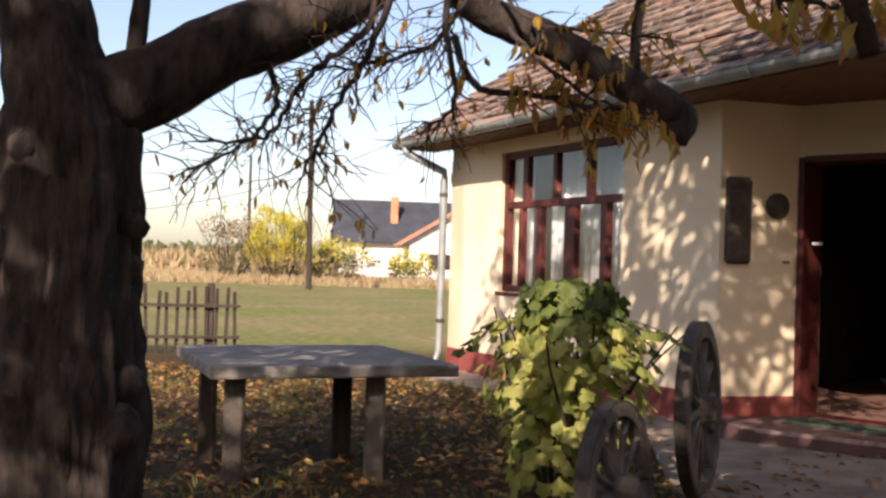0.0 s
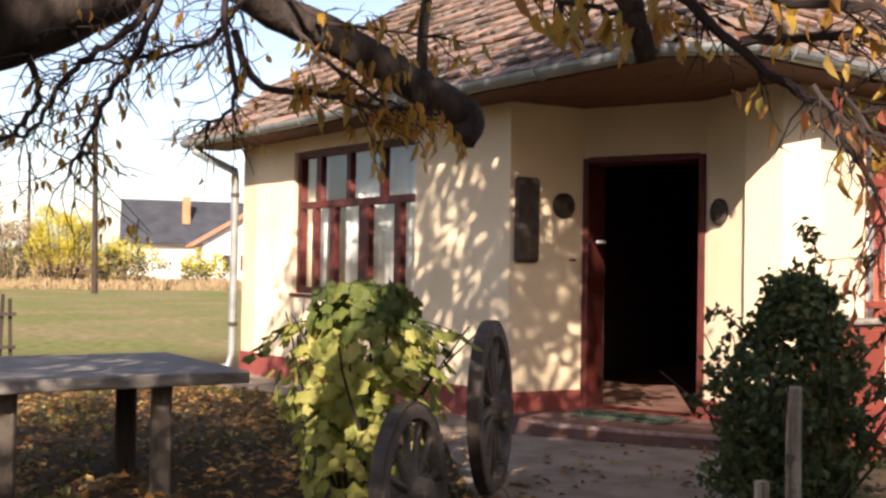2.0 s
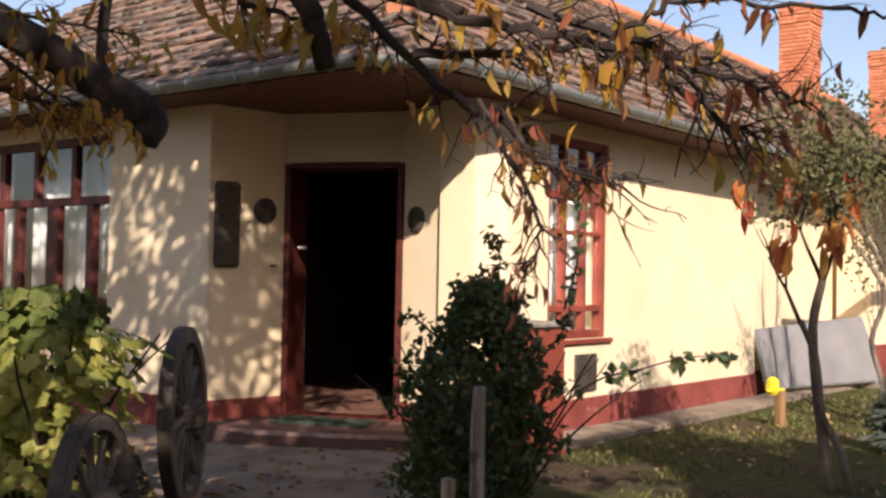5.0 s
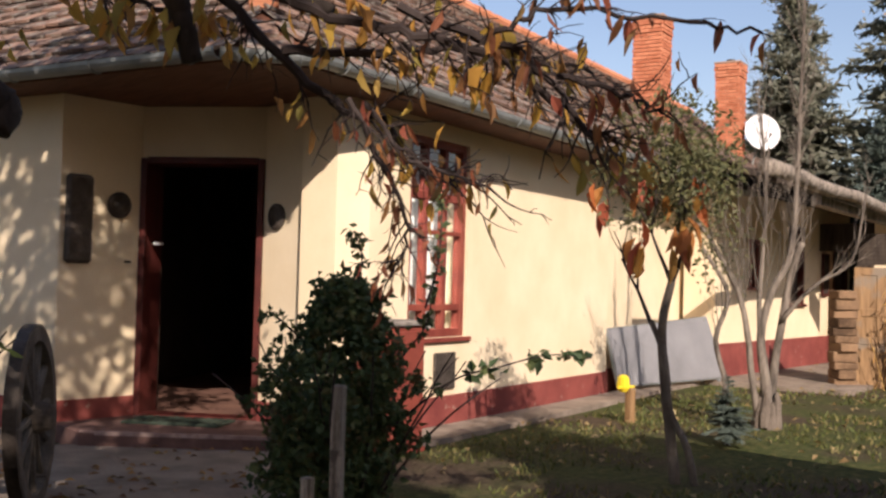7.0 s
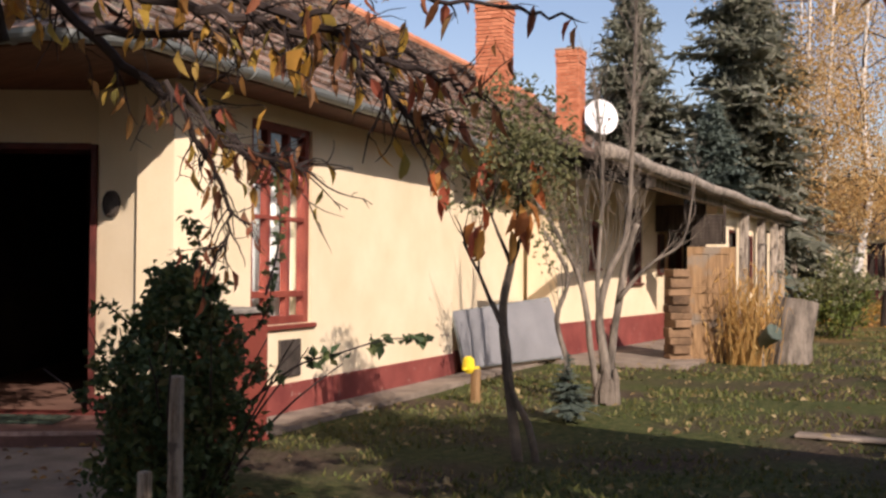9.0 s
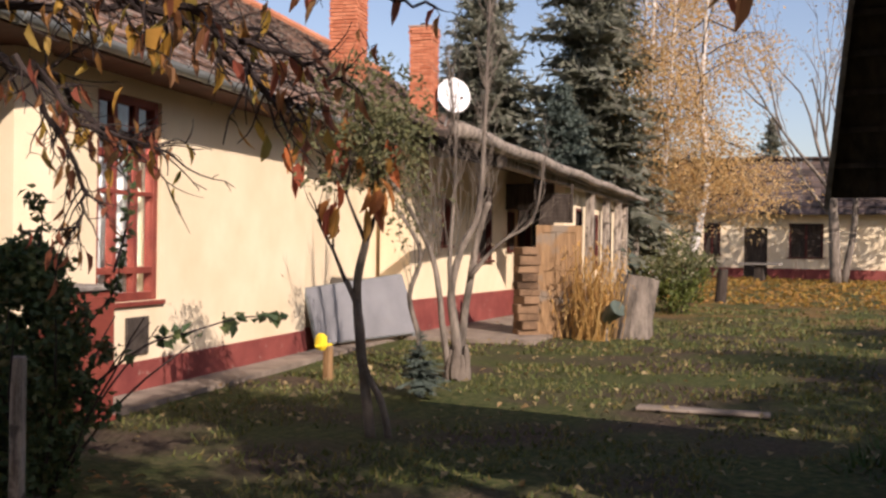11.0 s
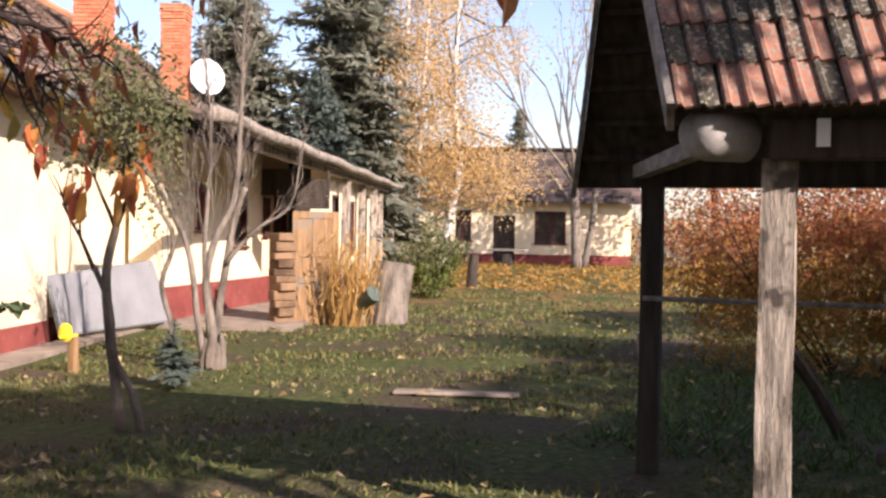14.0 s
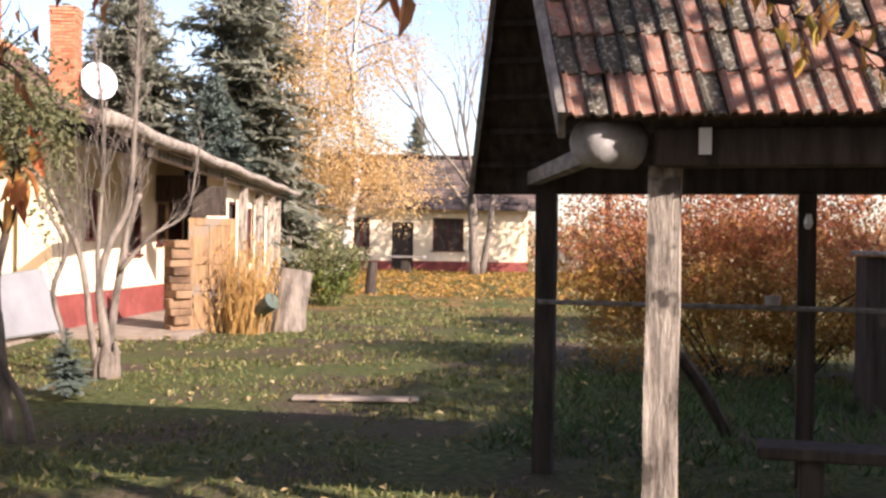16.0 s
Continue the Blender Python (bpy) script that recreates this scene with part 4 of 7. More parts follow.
    d = empty("old_door", "ochre varnished panelled door leaning outside as a screen", "door", c)
    m = Matrix.Translation(c) @ Matrix.Rotation(math.radians(-50), 4, "Z")
    W_, H_ = 0.72, 1.72
    for x in (-W_ / 2, W_ / 2 - 0.1):
        Shape().box((x, -0.02, 0), (x + 0.1, 0.02, H_), m, 0.005).done("stile", OCHREDOOR, d)
    Shape().box((-0.05, -0.02, 0.12), (0.05, 0.02, H_ - 0.1), m, 0.005).done("muntin", OCHREDOOR, d)
    for z in (0.0, 0.62, 1.02, H_ - 0.11):
        Shape().box((-W_ / 2 + 0.1, -0.021, z), (W_ / 2 - 0.1, 0.021, z + 0.11), m, 0.005).done("rail", OCHREDOOR, d)
    for x in (-0.26, 0.05):
        for z0, z1 in ((0.11, 0.62), (0.73, 1.02), (1.13, H_ - 0.11)):
            Shape().box((x, -0.008, z0), (x + 0.21, 0.008, z1), m).done("panel", OCHREDOOR, d)
    # short timbers stacked crosswise beside it
    rnd = random.Random(16)
    z = 0.0
    k = 0
    while z < 1.32:
        h = rnd.uniform(0.10, 0.17)
        turn = radians(-38 + rnd.uniform(-7, 7) + (90 if k % 3 == 1 else 0))
        half = 0.19 if k % 3 == 1 else 0.17
        m = Matrix.Translation((14.36 + rnd.uniform(-0.02, 0.02), 7.93 + rnd.uniform(-0.02, 0.02), z)) @ Matrix.Rotation(turn, 4, "Z")
        o = Shape().box((-half, -0.13, 0.0), (half, 0.13, h), m, 0.014).done("timber", STACKWOOD)
        thing(o, "short rough brown timber stacked beside the old door", "timber", "stacked timbers")
        z += h + 0.002
        k += 1


veranda()


# ---------------------------------------------------------------- yard shelter
def shelter():
    """The low open shelter with a tiled saddle roof."""
    RX = Vector((0.03, -1.0, 0)).normalized()     # ridge runs this way, away from the gable
    IN = Vector((1.0, 0.03, 0)).normalized()
    roof = empty("shelter", "open timber shelter with a lichened clay tile saddle roof", "shelter", (4.4, 0.2, 0))
    g = -0.12
    posts = [("post", Vector((4.45, 0.245, 0)), 0.135, GREYWOOD, 1.70), ("post", Vector((6.40, 1.06, 0)), 0.12, DARKWOOD, 1.72), ("post", Vector((6.46, -0.45, 0)), 0.10, DARKWOOD, 1.70),
             ("post", Vector((6.5, -3.2, 0)), 0.12, DARKWOOD, 1.72), ("post", Vector((4.5, -3.2, 0)), 0.13, GREYWOOD, 1.72)]
    rnd = random.Random(8)
    for nm, p, w, ma, h in posts:
        s = Shape()
        n = 9
        vs = []
        for i in range(n + 1):
            z = g + (h - g) * i / n
            for cx, cy in ((-1, -1), (1, -1), (1, 1), (-1, 1)):
                vs.append(p + Vector((cx * w / 2 * rnd.uniform(0.93, 1.05), cy * w / 2 * rnd.uniform(0.93, 1.05), z)))
        fs = [(i * 4 + k, i * 4 + (k + 1) % 4, (i + 1) * 4 + (k + 1) % 4, (i + 1) * 4 + k) for i in range(n) for k in range(4)] + [(3, 2, 1, 0), (n * 4, n * 4 + 1, n * 4 + 2, n * 4 + 3)]
        s.add(vs, fs)
        s.done(nm, ma, roof, "weathered pale timber post" if ma is GREYWOOD else "dark timber post")
    # plates
    near0, near1 = Vector((4.36, 0.34, 1.775)), Vector((4.47, -3.6, 1.775))
    far0, far1 = Vector((6.40, 1.30, 1.76)), Vector((6.52, -3.6, 1.76))
    lw = (near1 - near0).normalized()
    s = Shape().tube([Vector((4.215, 0.56, 1.79)), Vector((4.22, 0.555, 1.79)), Vector((4.235, 0.545, 1.79)), Vector((4.26, 0.53, 1.79)), Vector((4.30, 0.50, 1.79)), Vector((4.42, 0.38, 1.79))], [0.03, 0.06, 0.085, 0.10, 0.106, 0.104], 22)
    s.done("log_end", LOGGREY, roof, "rounded grey log end", True)
    m = frame_of(near0, near1, Vector((-1, 0, 0)))
    Shape().box((0.06, -0.06, -0.085), (3.9, 0.07, 0.07), Matrix.Translation((0, 0, 0)) @ m, 0.008).done("plate", DARKWOOD, roof)
    m2 = frame_of(far0, far1, Vector((-1, 0, 0)))
    Shape().box((0, -0.06, -0.07), (4.9, 0.06, 0.07), m2, 0.008).done("plate", DARKWOOD, roof)
    # tie beams
    Shape().tube([Vector((4.34, 0.46, 1.775)), Vector((6.42, 1.16, 1.775))], [0.055, 0.055], 4).done("tie_beam", GREYPLANK, roof, "pale squared tie beam")
    Shape().tube([Vector((4.45, -1.2, 1.78)), Vector((6.46, -1.2, 1.78))], 0.055, 4).done("tie_beam", DARKWOOD, roof)
    Shape().box((4.275, 0.055, 1.735), (4.297, 0.105, 1.84)).done("peg", WHITEWASH, roof, "pale sawn end of a rafter")
    # roof planes: near eave, ridge, far eave
    e0 = Vector((4.18, 0.62, 1.885))
    e1 = Vector((4.30, -4.0, 1.885))
    f0 = Vector((6.42, 1.52, 1.70))
    f1 = Vector((6.75, -4.0, 1.72))
    r0 = Vector((5.25, 1.06, 3.36))
    r1 = Vector((5.50, -4.0, 3.36))
    for a, b, c, d in ((e0, e1, r1, r0), (r0, r1, f1, f0)):
        n = (b - a).cross(d - a).normalized()
        n = n if n.z > 0 else -n
        Shape().slab([a, b, c, d], tuple(-n * 0.035)).done("roof_deck", DARKWOOD, roof, "dark roof boarding")
    # laths under the boarding
    for k in range(1, 9):
        for a, b, c, d in ((e0, e1, r1, r0), (f0, f1, r1, r0)):
            p, q = a.lerp(d, k / 9.0), b.lerp(c, k / 9.0)
            n = (b - a).cross(d - a).normalized()
            n = n if n.z > 0 else -n
            Shape().tube([p - n * 0.055, q - n * 0.055], 0.022, 4).done("lath", DARKWOOD, roof)
    # barge boards
    for a, b in ((e0, r0), (f0, r0)):
        w = (b - a).normalized()
        out = Vector((-0.15, 1, 0)).normalized()
        up = out.cross(w).normalized()
        up = up if up.z > 0 else -up
        Shape().slab([a + up * 0.05 + out * 0.004 - w * 0.03, b + up * 0.05 + out * 0.004, b - up * 0.10 + out * 0.004, a - up * 0.10 + out * 0.004 - w * 0.03], tuple(out * 0.03)).done("barge_board", GREYPLANK, roof, "weathered grey barge board")
    # tiles on the near slope
    d = (e1 - e0).normalized()
    sl0, sl1 = (r0 - e0), (r1 - e1)
    n = d.cross(sl0).normalized()
    n = n if n.z > 0 else -n
    rows, tw = 8, 0.088
    me = bpy.data.meshes.new("roof_tile")
    L = sl0.length / rows
    hw = tw / 2
    prof = [(-hw, 0.004), (-hw * 0.78, 0.030), (-hw * 0.42, 0.033), (-hw * 0.2, 0.010), (hw * 0.8, 0.008), (hw * 0.98, 0.003)]
    vs = [(x, -0.006 * (1 - abs(x) / hw), z + 0.014) for x, z in prof] + [(x, L * 1.1, z) for x, z in prof] + [(x, -0.006 * (1 - abs(x) / hw), z) for x, z in prof]
    k = len(prof)
    fs = [(i, i + 1, k + i + 1, k + i) for i in range(k - 1)] + [(2 * k + i, 2 * k + i + 1, i + 1, i) for i in range(k - 1)]
    me.from_pydata(vs, [], fs)
    me.materials.append(SHEDTILE)
    cols = int((e1 - e0).length / tw)
    rest = Shape()
    for r in range(rows):
        for c in range(cols):
            p = e0.lerp(e1, (c + 0.5) / cols).lerp(r0.lerp(r1, (c + 0.5) / cols), r / rows) - sl0.normalized() * 0.03
            p = p + n * (0.008 + rnd.uniform(0, 0.006)) + d * rnd.uniform(-0.004, 0.004)
            sl = r0.lerp(r1, c / cols) - e0.lerp(e1, c / cols)
            sl.normalize()
            nn = d.cross(sl).normalized()
            nn = nn if nn.z > 0 else -nn
            x = sl.cross(nn)
            mm = Matrix(((x.x, sl.x, nn.x, p.x), (x.y, sl.y, nn.y, p.y), (x.z, sl.z, nn.z, p.z), (0, 0, 0, 1))) @ Matrix.Rotation(radians(rnd.uniform(-1.5, 1.5)), 4, "Z")
            if c < 30 and r < 8:
                ROOF_TILES.append((roof, me, mm))
            else:
                rest.add([mm @ Vector(q) for q in vs], fs)
    rest.done("roof_tiles", SHEDTILE, roof, "rows of lichened clay tiles", kind="stuff")
    far = Shape()
    nf = (f1 - f0).cross(r0 - f0).normalized()
    nf = nf if nf.z > 0 else -nf
    for r in range(9):
        a, b = f0.lerp(r0, r / 9), f1.lerp(r1, r / 9)
        a2, b2 = f0.lerp(r0, (r + 1.08) / 9), f1.lerp(r1, (r + 1.08) / 9)
        far.slab([a + nf * 0.035, b + nf * 0.035, b2 + nf * 0.012, a2 + nf * 0.012], tuple(-nf * 0.01))
    far.done("rear_tiles", SHEDTILE, roof)
    # rail between rear posts
    Shape().tube([Vector((6.34, 1.1, 1.03)), Vector((6.38, -0.4, 1.03)), Vector((6.4, -3.2, 1.02))], 0.016, 6).done("rail", GREYPLANK, roof, "thin grey wooden rail")
    s = Shape().tube([Vector((6.33, 0.0 - 0.26, 1.045)), Vector((6.33, -0.26, 1.10))], [0.04, 0.05], 12)
    thing(s.done("enamel_mug", LOGGREY), "pale enamel mug standing on the rail", "mug")
    # brace and stump pieces behind
    s = Shape().tube([Vector((7.6, 0.42, 0.78)), Vector((7.9, 0.15, 0.35)), Vector((8.1, -0.05, -0.05))], [0.05, 0.05, 0.055], 8)
    thing(s.done("leaning_pole", DARKWOOD), "dark leaning timber pole propped in the grass", "pole")
    s = Shape().tube([Vector((9.6, 1.62, -0.05)), Vector((9.55, 1.66, 0.55))], [0.045, 0.04], 8)
    thing(s.done("stake", GREYWOOD), "short leaning wooden stake in the grass", "stake")
    Shape().tube([Vector((6.39, -0.45, 1.50)), Vector((6.36, -0.45, 1.52)), Vector((6.36, -0.45, 1.57))], [0.02, 0.025, 0.015], 8).done("insulator", WHITE, roof, "small white insulator")
    h = empty("wood_bin", "dark old plank bin beside the autumn shrub", "bin", (9.9, -1.9, 0))
    for i in range(7):
        Shape().box((9.38, -1.32 - i * 0.2, -0.05), (9.41, -1.13 - i * 0.2, 1.32), None, 0.004).done("plank", DARKWOOD, h)
    for i in range(4):
        Shape().box((9.42 + i * 0.2, -1.15, -0.05), (9.61 + i * 0.2, -1.12, 1.32), None, 0.004).done("plank", DARKWOOD, h)
    Shape().box((9.33, -2.6, 1.33), (10.3, -1.08, 1.37), None, 0.006).done("lid", GREYPLANK, h, "weathered grey lid")
    # bench log under the shelter
    b = empty("bench", "low weathered plank bench under the shelter", "bench", (5.75, -0.9, 0))
    Shape().box((5.6, -2.0, 0.30), (5.9, -0.17, 0.36), None, 0.01).done("seat", DARKWOOD, b)
    for y in (-1.8, -0.5):
        Shape().box((5.66, y, -0.1), (5.84, y + 0.12, 0.30), None, 0.008).done("leg", DARKWOOD, b)


shelter()


# ---------------------------------------------------------------- table
def table():
    t = empty("garden_table", "rough grey concrete-topped garden table on four timber legs", "table", (0, 7.1, 0))
    corners = [Vector((-1.04, 7.62, 0)), Vector((-0.66, 6.15, 0)), Vector((0.82, 6.55, 0)), Vector((0.42, 8.05, 0))]
    s = Shape().slab([c + Vector((0, 0, 0.72)) for c in corners], (0, 0, -0.075))
    top = s.done("tabletop", GREYPLANK, t, "worn grey slab top")
    b = top.modifiers.new("edge", "BEVEL")
    b.width, b.segments = 0.012, 2
    for x, y, w in ((-0.54, 6.43, 0.12), (0.31, 6.66, 0.12), (-0.76, 7.1, 0.11), (0.12, 7.3, 0.13)):
        Shape().box((x - w / 2, y - w / 2, -0.02), (x + w / 2, y + w / 2, 0.645), Matrix.Identity(4), 0.012).done("leg", WHEELWOOD if y < 6.8 else DARKWOOD, t)


table()


# ---------------------------------------------------------------- cart wheels
def wheel(c, face, r, label, tilt=0.0):
    """Old wooden cart wheel: hub, spokes, felloes, iron tyre, standing upright."""
    w = empty("cart_wheel", label, "cart wheel", (c.x, c.y, 0), "old cart wheels")
    ax = face.normalized()
    side = Vector((-ax.y, ax.x, 0)).normalized()
    up = Vector((0, 0, 1))
    ax = (ax + up * tilt).normalized()
    up = ax.cross(side) if ax.cross(side).z > 0 else side.cross(ax)
    def ring(r0, r1, half, a0, a1, n=6):
        s = Shape()
        vs = []
        for i in range(n + 1):
            a = a0 + (a1 - a0) * i / n
            q = side * math.cos(a) + up * math.sin(a)
            vs += [c + q * r0 - ax * half, c + q * r1 - ax * half, c + q * r1 + ax * half, c + q * r0 + ax * half]
        fs = [(i * 4 + k, i * 4 + (k + 1) % 4, i * 4 + 4 + (k + 1) % 4, i * 4 + 4 + k) for i in range(n) for k in range(4)] + [(3, 2, 1, 0), (n * 4, n * 4 + 1, n * 4 + 2, n * 4 + 3)]
        return s.add(vs, fs)
    for k in range(6):
        ring(r * 0.82, r * 0.965, 0.04, k * math.pi / 3 + 0.012, (k + 1) * math.pi / 3 - 0.012).done("felloe", WHEELWOOD, w)
    ring(r * 0.967, r, 0.036, 0, 2 * math.pi, 32).done("tyre", DARKMETAL, w, "rusty iron tyre")
    Shape().tube([c - ax * 0.13, c - ax * 0.11, c - ax * 0.04, c + ax * 0.04, c + ax * 0.11, c + ax * 0.13], [0.05, 0.075, 0.095, 0.095, 0.075, 0.05], 14).done("hub", WHEELWOOD, w)
    for k in range(12):
        a = k * math.pi / 6 + 0.1
        q = side * math.cos(a) + up * math.sin(a)
        Shape().tube([c + q * 0.08, c + q * r * 0.5, c + q * r * 0.83], [0.026, 0.02, 0.022], 6).done("spoke", WHEELWOOD, w)


wheel(Vector((2.22, 6.15, 0.52)), Vector((0.85, -0.52, 0)), 0.53, "weathered wooden cart wheel standing upright by the path", 0.03)
wheel(Vector((1.49, 5.34, 0.20)), Vector((0.80, -0.60, 0)), 0.47, "weathered wooden cart wheel sunk beside the vine", 0.06)


# ---------------------------------------------------------------- small yard things
def yard_things():
    # leaning board
    b = empty("leaning_board", "pale grey framed board leaning against the wall", "board", (11, 8.8, 0))
    p0, p1 = Vector((10.47, 8.80, 0.10)), Vector((13.05, 9.02, 0.10))
    q0, q1 = Vector((10.42, 8.97, 0.80)), Vector((13.0, 9.33, 0.94))
    n = (p1 - p0).cross(q0 - p0).normalized()
    Shape().slab([p0, p1, q1, q0], tuple(n * 0.03)).done("sheet", BOARDGREY, b)
    for a, c in ((p0, p1), (p1, q1), (q1, q0), (q0, p0)):
        Shape().tube([a, c], 0.022, 4).done("frame_rail", ZINC, b)
    for x in (p0.lerp(p1, 0.06), p0.lerp(p1, 0.94)):
        Shape().tube([x + Vector((0, 0, 0.0)), x + Vector((0, -0.02, -0.06))], 0.02, 6).done("foot", ZINC, b)
    # yellow gas marker
    g = empty("marker_post", "short wooden post with a bright yellow cap", "marker post", (8.5, 6.97, 0))
    Shape().box((8.45, 6.93, -0.05), (8.53, 7.01, 0.34), None, 0.008).done("post", OCHREDOOR, g)
    Shape().tube([Vector((8.40, 6.99, 0.30)), Vector((8.40, 6.99, 0.34)), Vector((8.40, 6.99, 0.44)), Vector((8.40, 6.99, 0.47))], [0.035, 0.062, 0.055, 0.025], 12, 0.4, random.Random(6)).done("cap", YELLOW, g)
    Shape().box((8.30, 6.96, 0.33), (8.55, 6.99, 0.36), None, 0.006).done("crossbar", YELLOW, g)
    # stump and bucket
    rnd = random.Random(4)
    s = Shape().tube([Vector((15.55, 6.72, -0.05)), Vector((15.56, 6.7, 0.3)), Vector((15.6, 6.68, 0.6)), Vector((15.66, 6.66, 0.92))], [0.34, 0.30, 0.31, 0.34], 14, 0.14, rnd)
    thing(s.done("tree_stump", PALEBARK), "tall pale tree stump standing in the yard", "stump")
    k = empty("bucket", "green enamel bucket hanging tilted on a stake", "bucket", (14.7, 6.74, 0))
    c, way = Vector((14.72, 6.76, 0.33)), Vector((-0.28, -0.68, 0.50)).normalized()
    Shape().tube([c, c + way * 0.30, c + way * 0.31, c + way * 0.29, c + way * 0.02], [0.10, 0.135, 0.131, 0.125, 0.092], 18).done("body", BUCKET, k)
    Shape().tube([Vector((14.70, 6.74, -0.05)), Vector((14.71, 6.75, 0.52))], 0.018, 6).done("stake", GREYWOOD, k)
    # pale beam lying on the ground
    s = Shape().box((-0.55, -0.10, 0.0), (0.55, 0.10, 0.035), Matrix.Translation((8.72, 3.1, 0.0)) @ Matrix.Rotation(radians(-76), 4, "Z"), 0.012)
    thing(s.done("ground_beam", CONCRETE), "pale concrete edging slab lying in the grass", "slab")
    # vine and rose stakes
    s = Shape().box((-0.035, -0.03, -0.05), (0.035, 0.03, 0.80), Matrix.Translation((3.25, 4.60, 0)) @ Matrix.Rotation(0.5, 4, "Z"), 0.008)
    thing(s.done("stake", GREYWOOD), "grey weathered stake in front of the rose bush", "stake")
    s = Shape().box((-0.03, -0.03, -0.05), (0.03, 0.03, 0.32), Matrix.Translation((3.13, 4.69, 0)) @ Matrix.Rotation(0.2, 4, "Z"), 0.008)
    thing(s.done("stake", GREYWOOD), "short weathered stake beside the rose bush", "stake")


yard_things()


# ---------------------------------------------------------------- far buildings
def far_house():
    h = empty("farmhouse", "far cream farmhouse with brown tiled roof and oxblood plinth", "house", (45, 12.5, 0.25))
    A, B = Vector((43.0, 19.6, 0.25)), Vector((46.0, 8.5, 0.25))
    w = (B - A).normalized()
    out = Vector((w.y, -w.x, 0))
    out = out if out.x < 0 else -out
    m = frame_of(A, B, out)
    L = (B - A).length
    holes = [(5.55, 6.5, 0.0, 2.1), (7.35, 8.7, 0.9, 2.3), (3.9, 4.6, 0.95, 2.3)]
    s = Shape()
    for a, b, z0, z1 in wall_shape(L, 2.75, holes, 0.35):
        s.box((a, 0, z0), (b, 0.35, z1), m)
    s.box((0, 0.35, 0), (0.3, 6, 2.7), m).box((L - 0.3, 0.35, 0), (L, 6, 2.7), m).box((0.3, 5.7, 0), (L - 0.3, 6, 2.7), m)
    s.done("wall", PLASTER, h)
    for a, b in ((0, 5.55), (6.5, L)):
        Shape().box((a, -0.03, 0), (b, -0.001, 0.42), m).done("plinth", PLINTH, h)
    d = Shape().box((5.55, 0.1, 0), (6.5, 0.16, 2.1), m).done("door", DARKWOOD, h)
    for a, b, z0, z1 in holes[1:]:
        win = Shape().box((a, 0.1, z0), (b, 0.14, z1), m).done("window", DARKWOOD, h)
        for x0, x1 in ((a, a + 0.08), ((a + b) / 2 - 0.04, (a + b) / 2 + 0.04), (b - 0.08, b)):
            Shape().box((x0, 0.05, z0), (x1, 0.098, z1), m).done("frame", REDWOOD, win)
        Shape().box((a - 0.08, -0.05, z0 - 0.06), (b + 0.08, 0.098, z0), m).done("sill", REDWOOD, win)
    s, rnd = Shape(), random.Random(2)
    for side in (0, 1):
        for r in range(9):
            y0, y1 = -0.55 + r * 0.42, -0.55 + (r + 1.12) * 0.42
            z0, z1 = 2.62 + r * 0.29, 2.62 + (r + 1.12) * 0.29
            if side:
                y0, y1 = 6 - y0, 6 - y1
            for c in range(30):
                a = -0.4 + c * (L + 0.8) / 30
                b = a + (L + 0.8) / 30 - 0.012
                j = rnd.uniform(0, 0.03)
                s.slab([m @ Vector(q) for q in ((a, y0, z0 + 0.07 + j), (b, y0, z0 + 0.07 + j), (b, y1, z1 + 0.02), (a, y1, z1 + 0.02))], (0, 0, -0.06))
    s.done("roof", FARTILE, h)
    return h


far_house()


def far_farm():
    """Low farm buildings beyond the meadow."""
    h = empty("farm_building", "distant low house with a dark slate roof and red chimney", "house", (4.4, 78, 0))
    s = Shape().box((1.6, 80, 0), (10.5, 86, 3.0))
    s.done("wall", WHITEWASH, h)
    s = Shape().slab([(1.0, 79.4, 2.9), (11, 79.4, 2.9), (11, 83, 6.15), (1.0, 83, 6.15)], (0, 0, -0.12)).slab([(1.0, 83, 6.15), (11, 83, 6.15), (11, 86.6, 2.9), (1.0, 86.6, 2.9)], (0, 0, -0.12))
    s.done("roof", DARKROOF, h)
    Shape().box((5.35, 81.0, 4.2), (5.9, 81.5, 6.35), None, 0.03).done("chimney", ORANGETILE, h, "red brick chimney")
    k = empty("farm_cottage", "distant whitewashed cottage with orange tiled roof", "house", (8, 70, 0))
    Shape().box((5.9, 70, 0), (12.7, 75, 2.7)).add([(5.9, 70, 2.7), (12.7, 70, 2.7), (9.3, 70, 4.9), (5.9, 70.3, 2.7), (12.7, 70.3, 2.7), (9.3, 70.3, 4.9)], [(0, 1, 2), (3, 5, 4)]).done("wall", WHITEWASH, k)
    Shape().slab([(5.2, 69.5, 2.5), (9.3, 69.5, 5.0), (9.3, 75.5, 5.0), (5.2, 75.5, 2.5)], (0, 0, 0.12)).slab([(9.3, 69.5, 5.0), (13.4, 69.5, 2.5), (13.4, 75.5, 2.5), (9.3, 75.5, 5.0)], (0, 0, 0.12)).done("roof", ORANGETILE, k)
    for x in (7.2, 8.3):
        Shape().box((x, 69.93, 1.0), (x + 0.6, 69.99, 2.0)).done("window", DARKWOOD, k)


far_farm()


# ---------------------------------------------------------------- plants: growing helpers
def smooth_path(pts, n=4):
    """Catmull-Rom through the points."""
    P = [Vector(p) for p in pts]
    P = [P[0] * 2 - P[1]] + P + [P[-1] * 2 - P[-2]]
    out = []
    for i in range(1, len(P) - 2):
        for k in range(n):
            t = k / n
            a, b, c, d = P[i - 1:i + 3]
            out.append(0.5 * ((2 * b) + (c - a) * t + (2 * a - 5 * b + 4 * c - d) * t * t + (3 * b - a - 3 * c + d) * t ** 3))
    return out + [P[-2]]


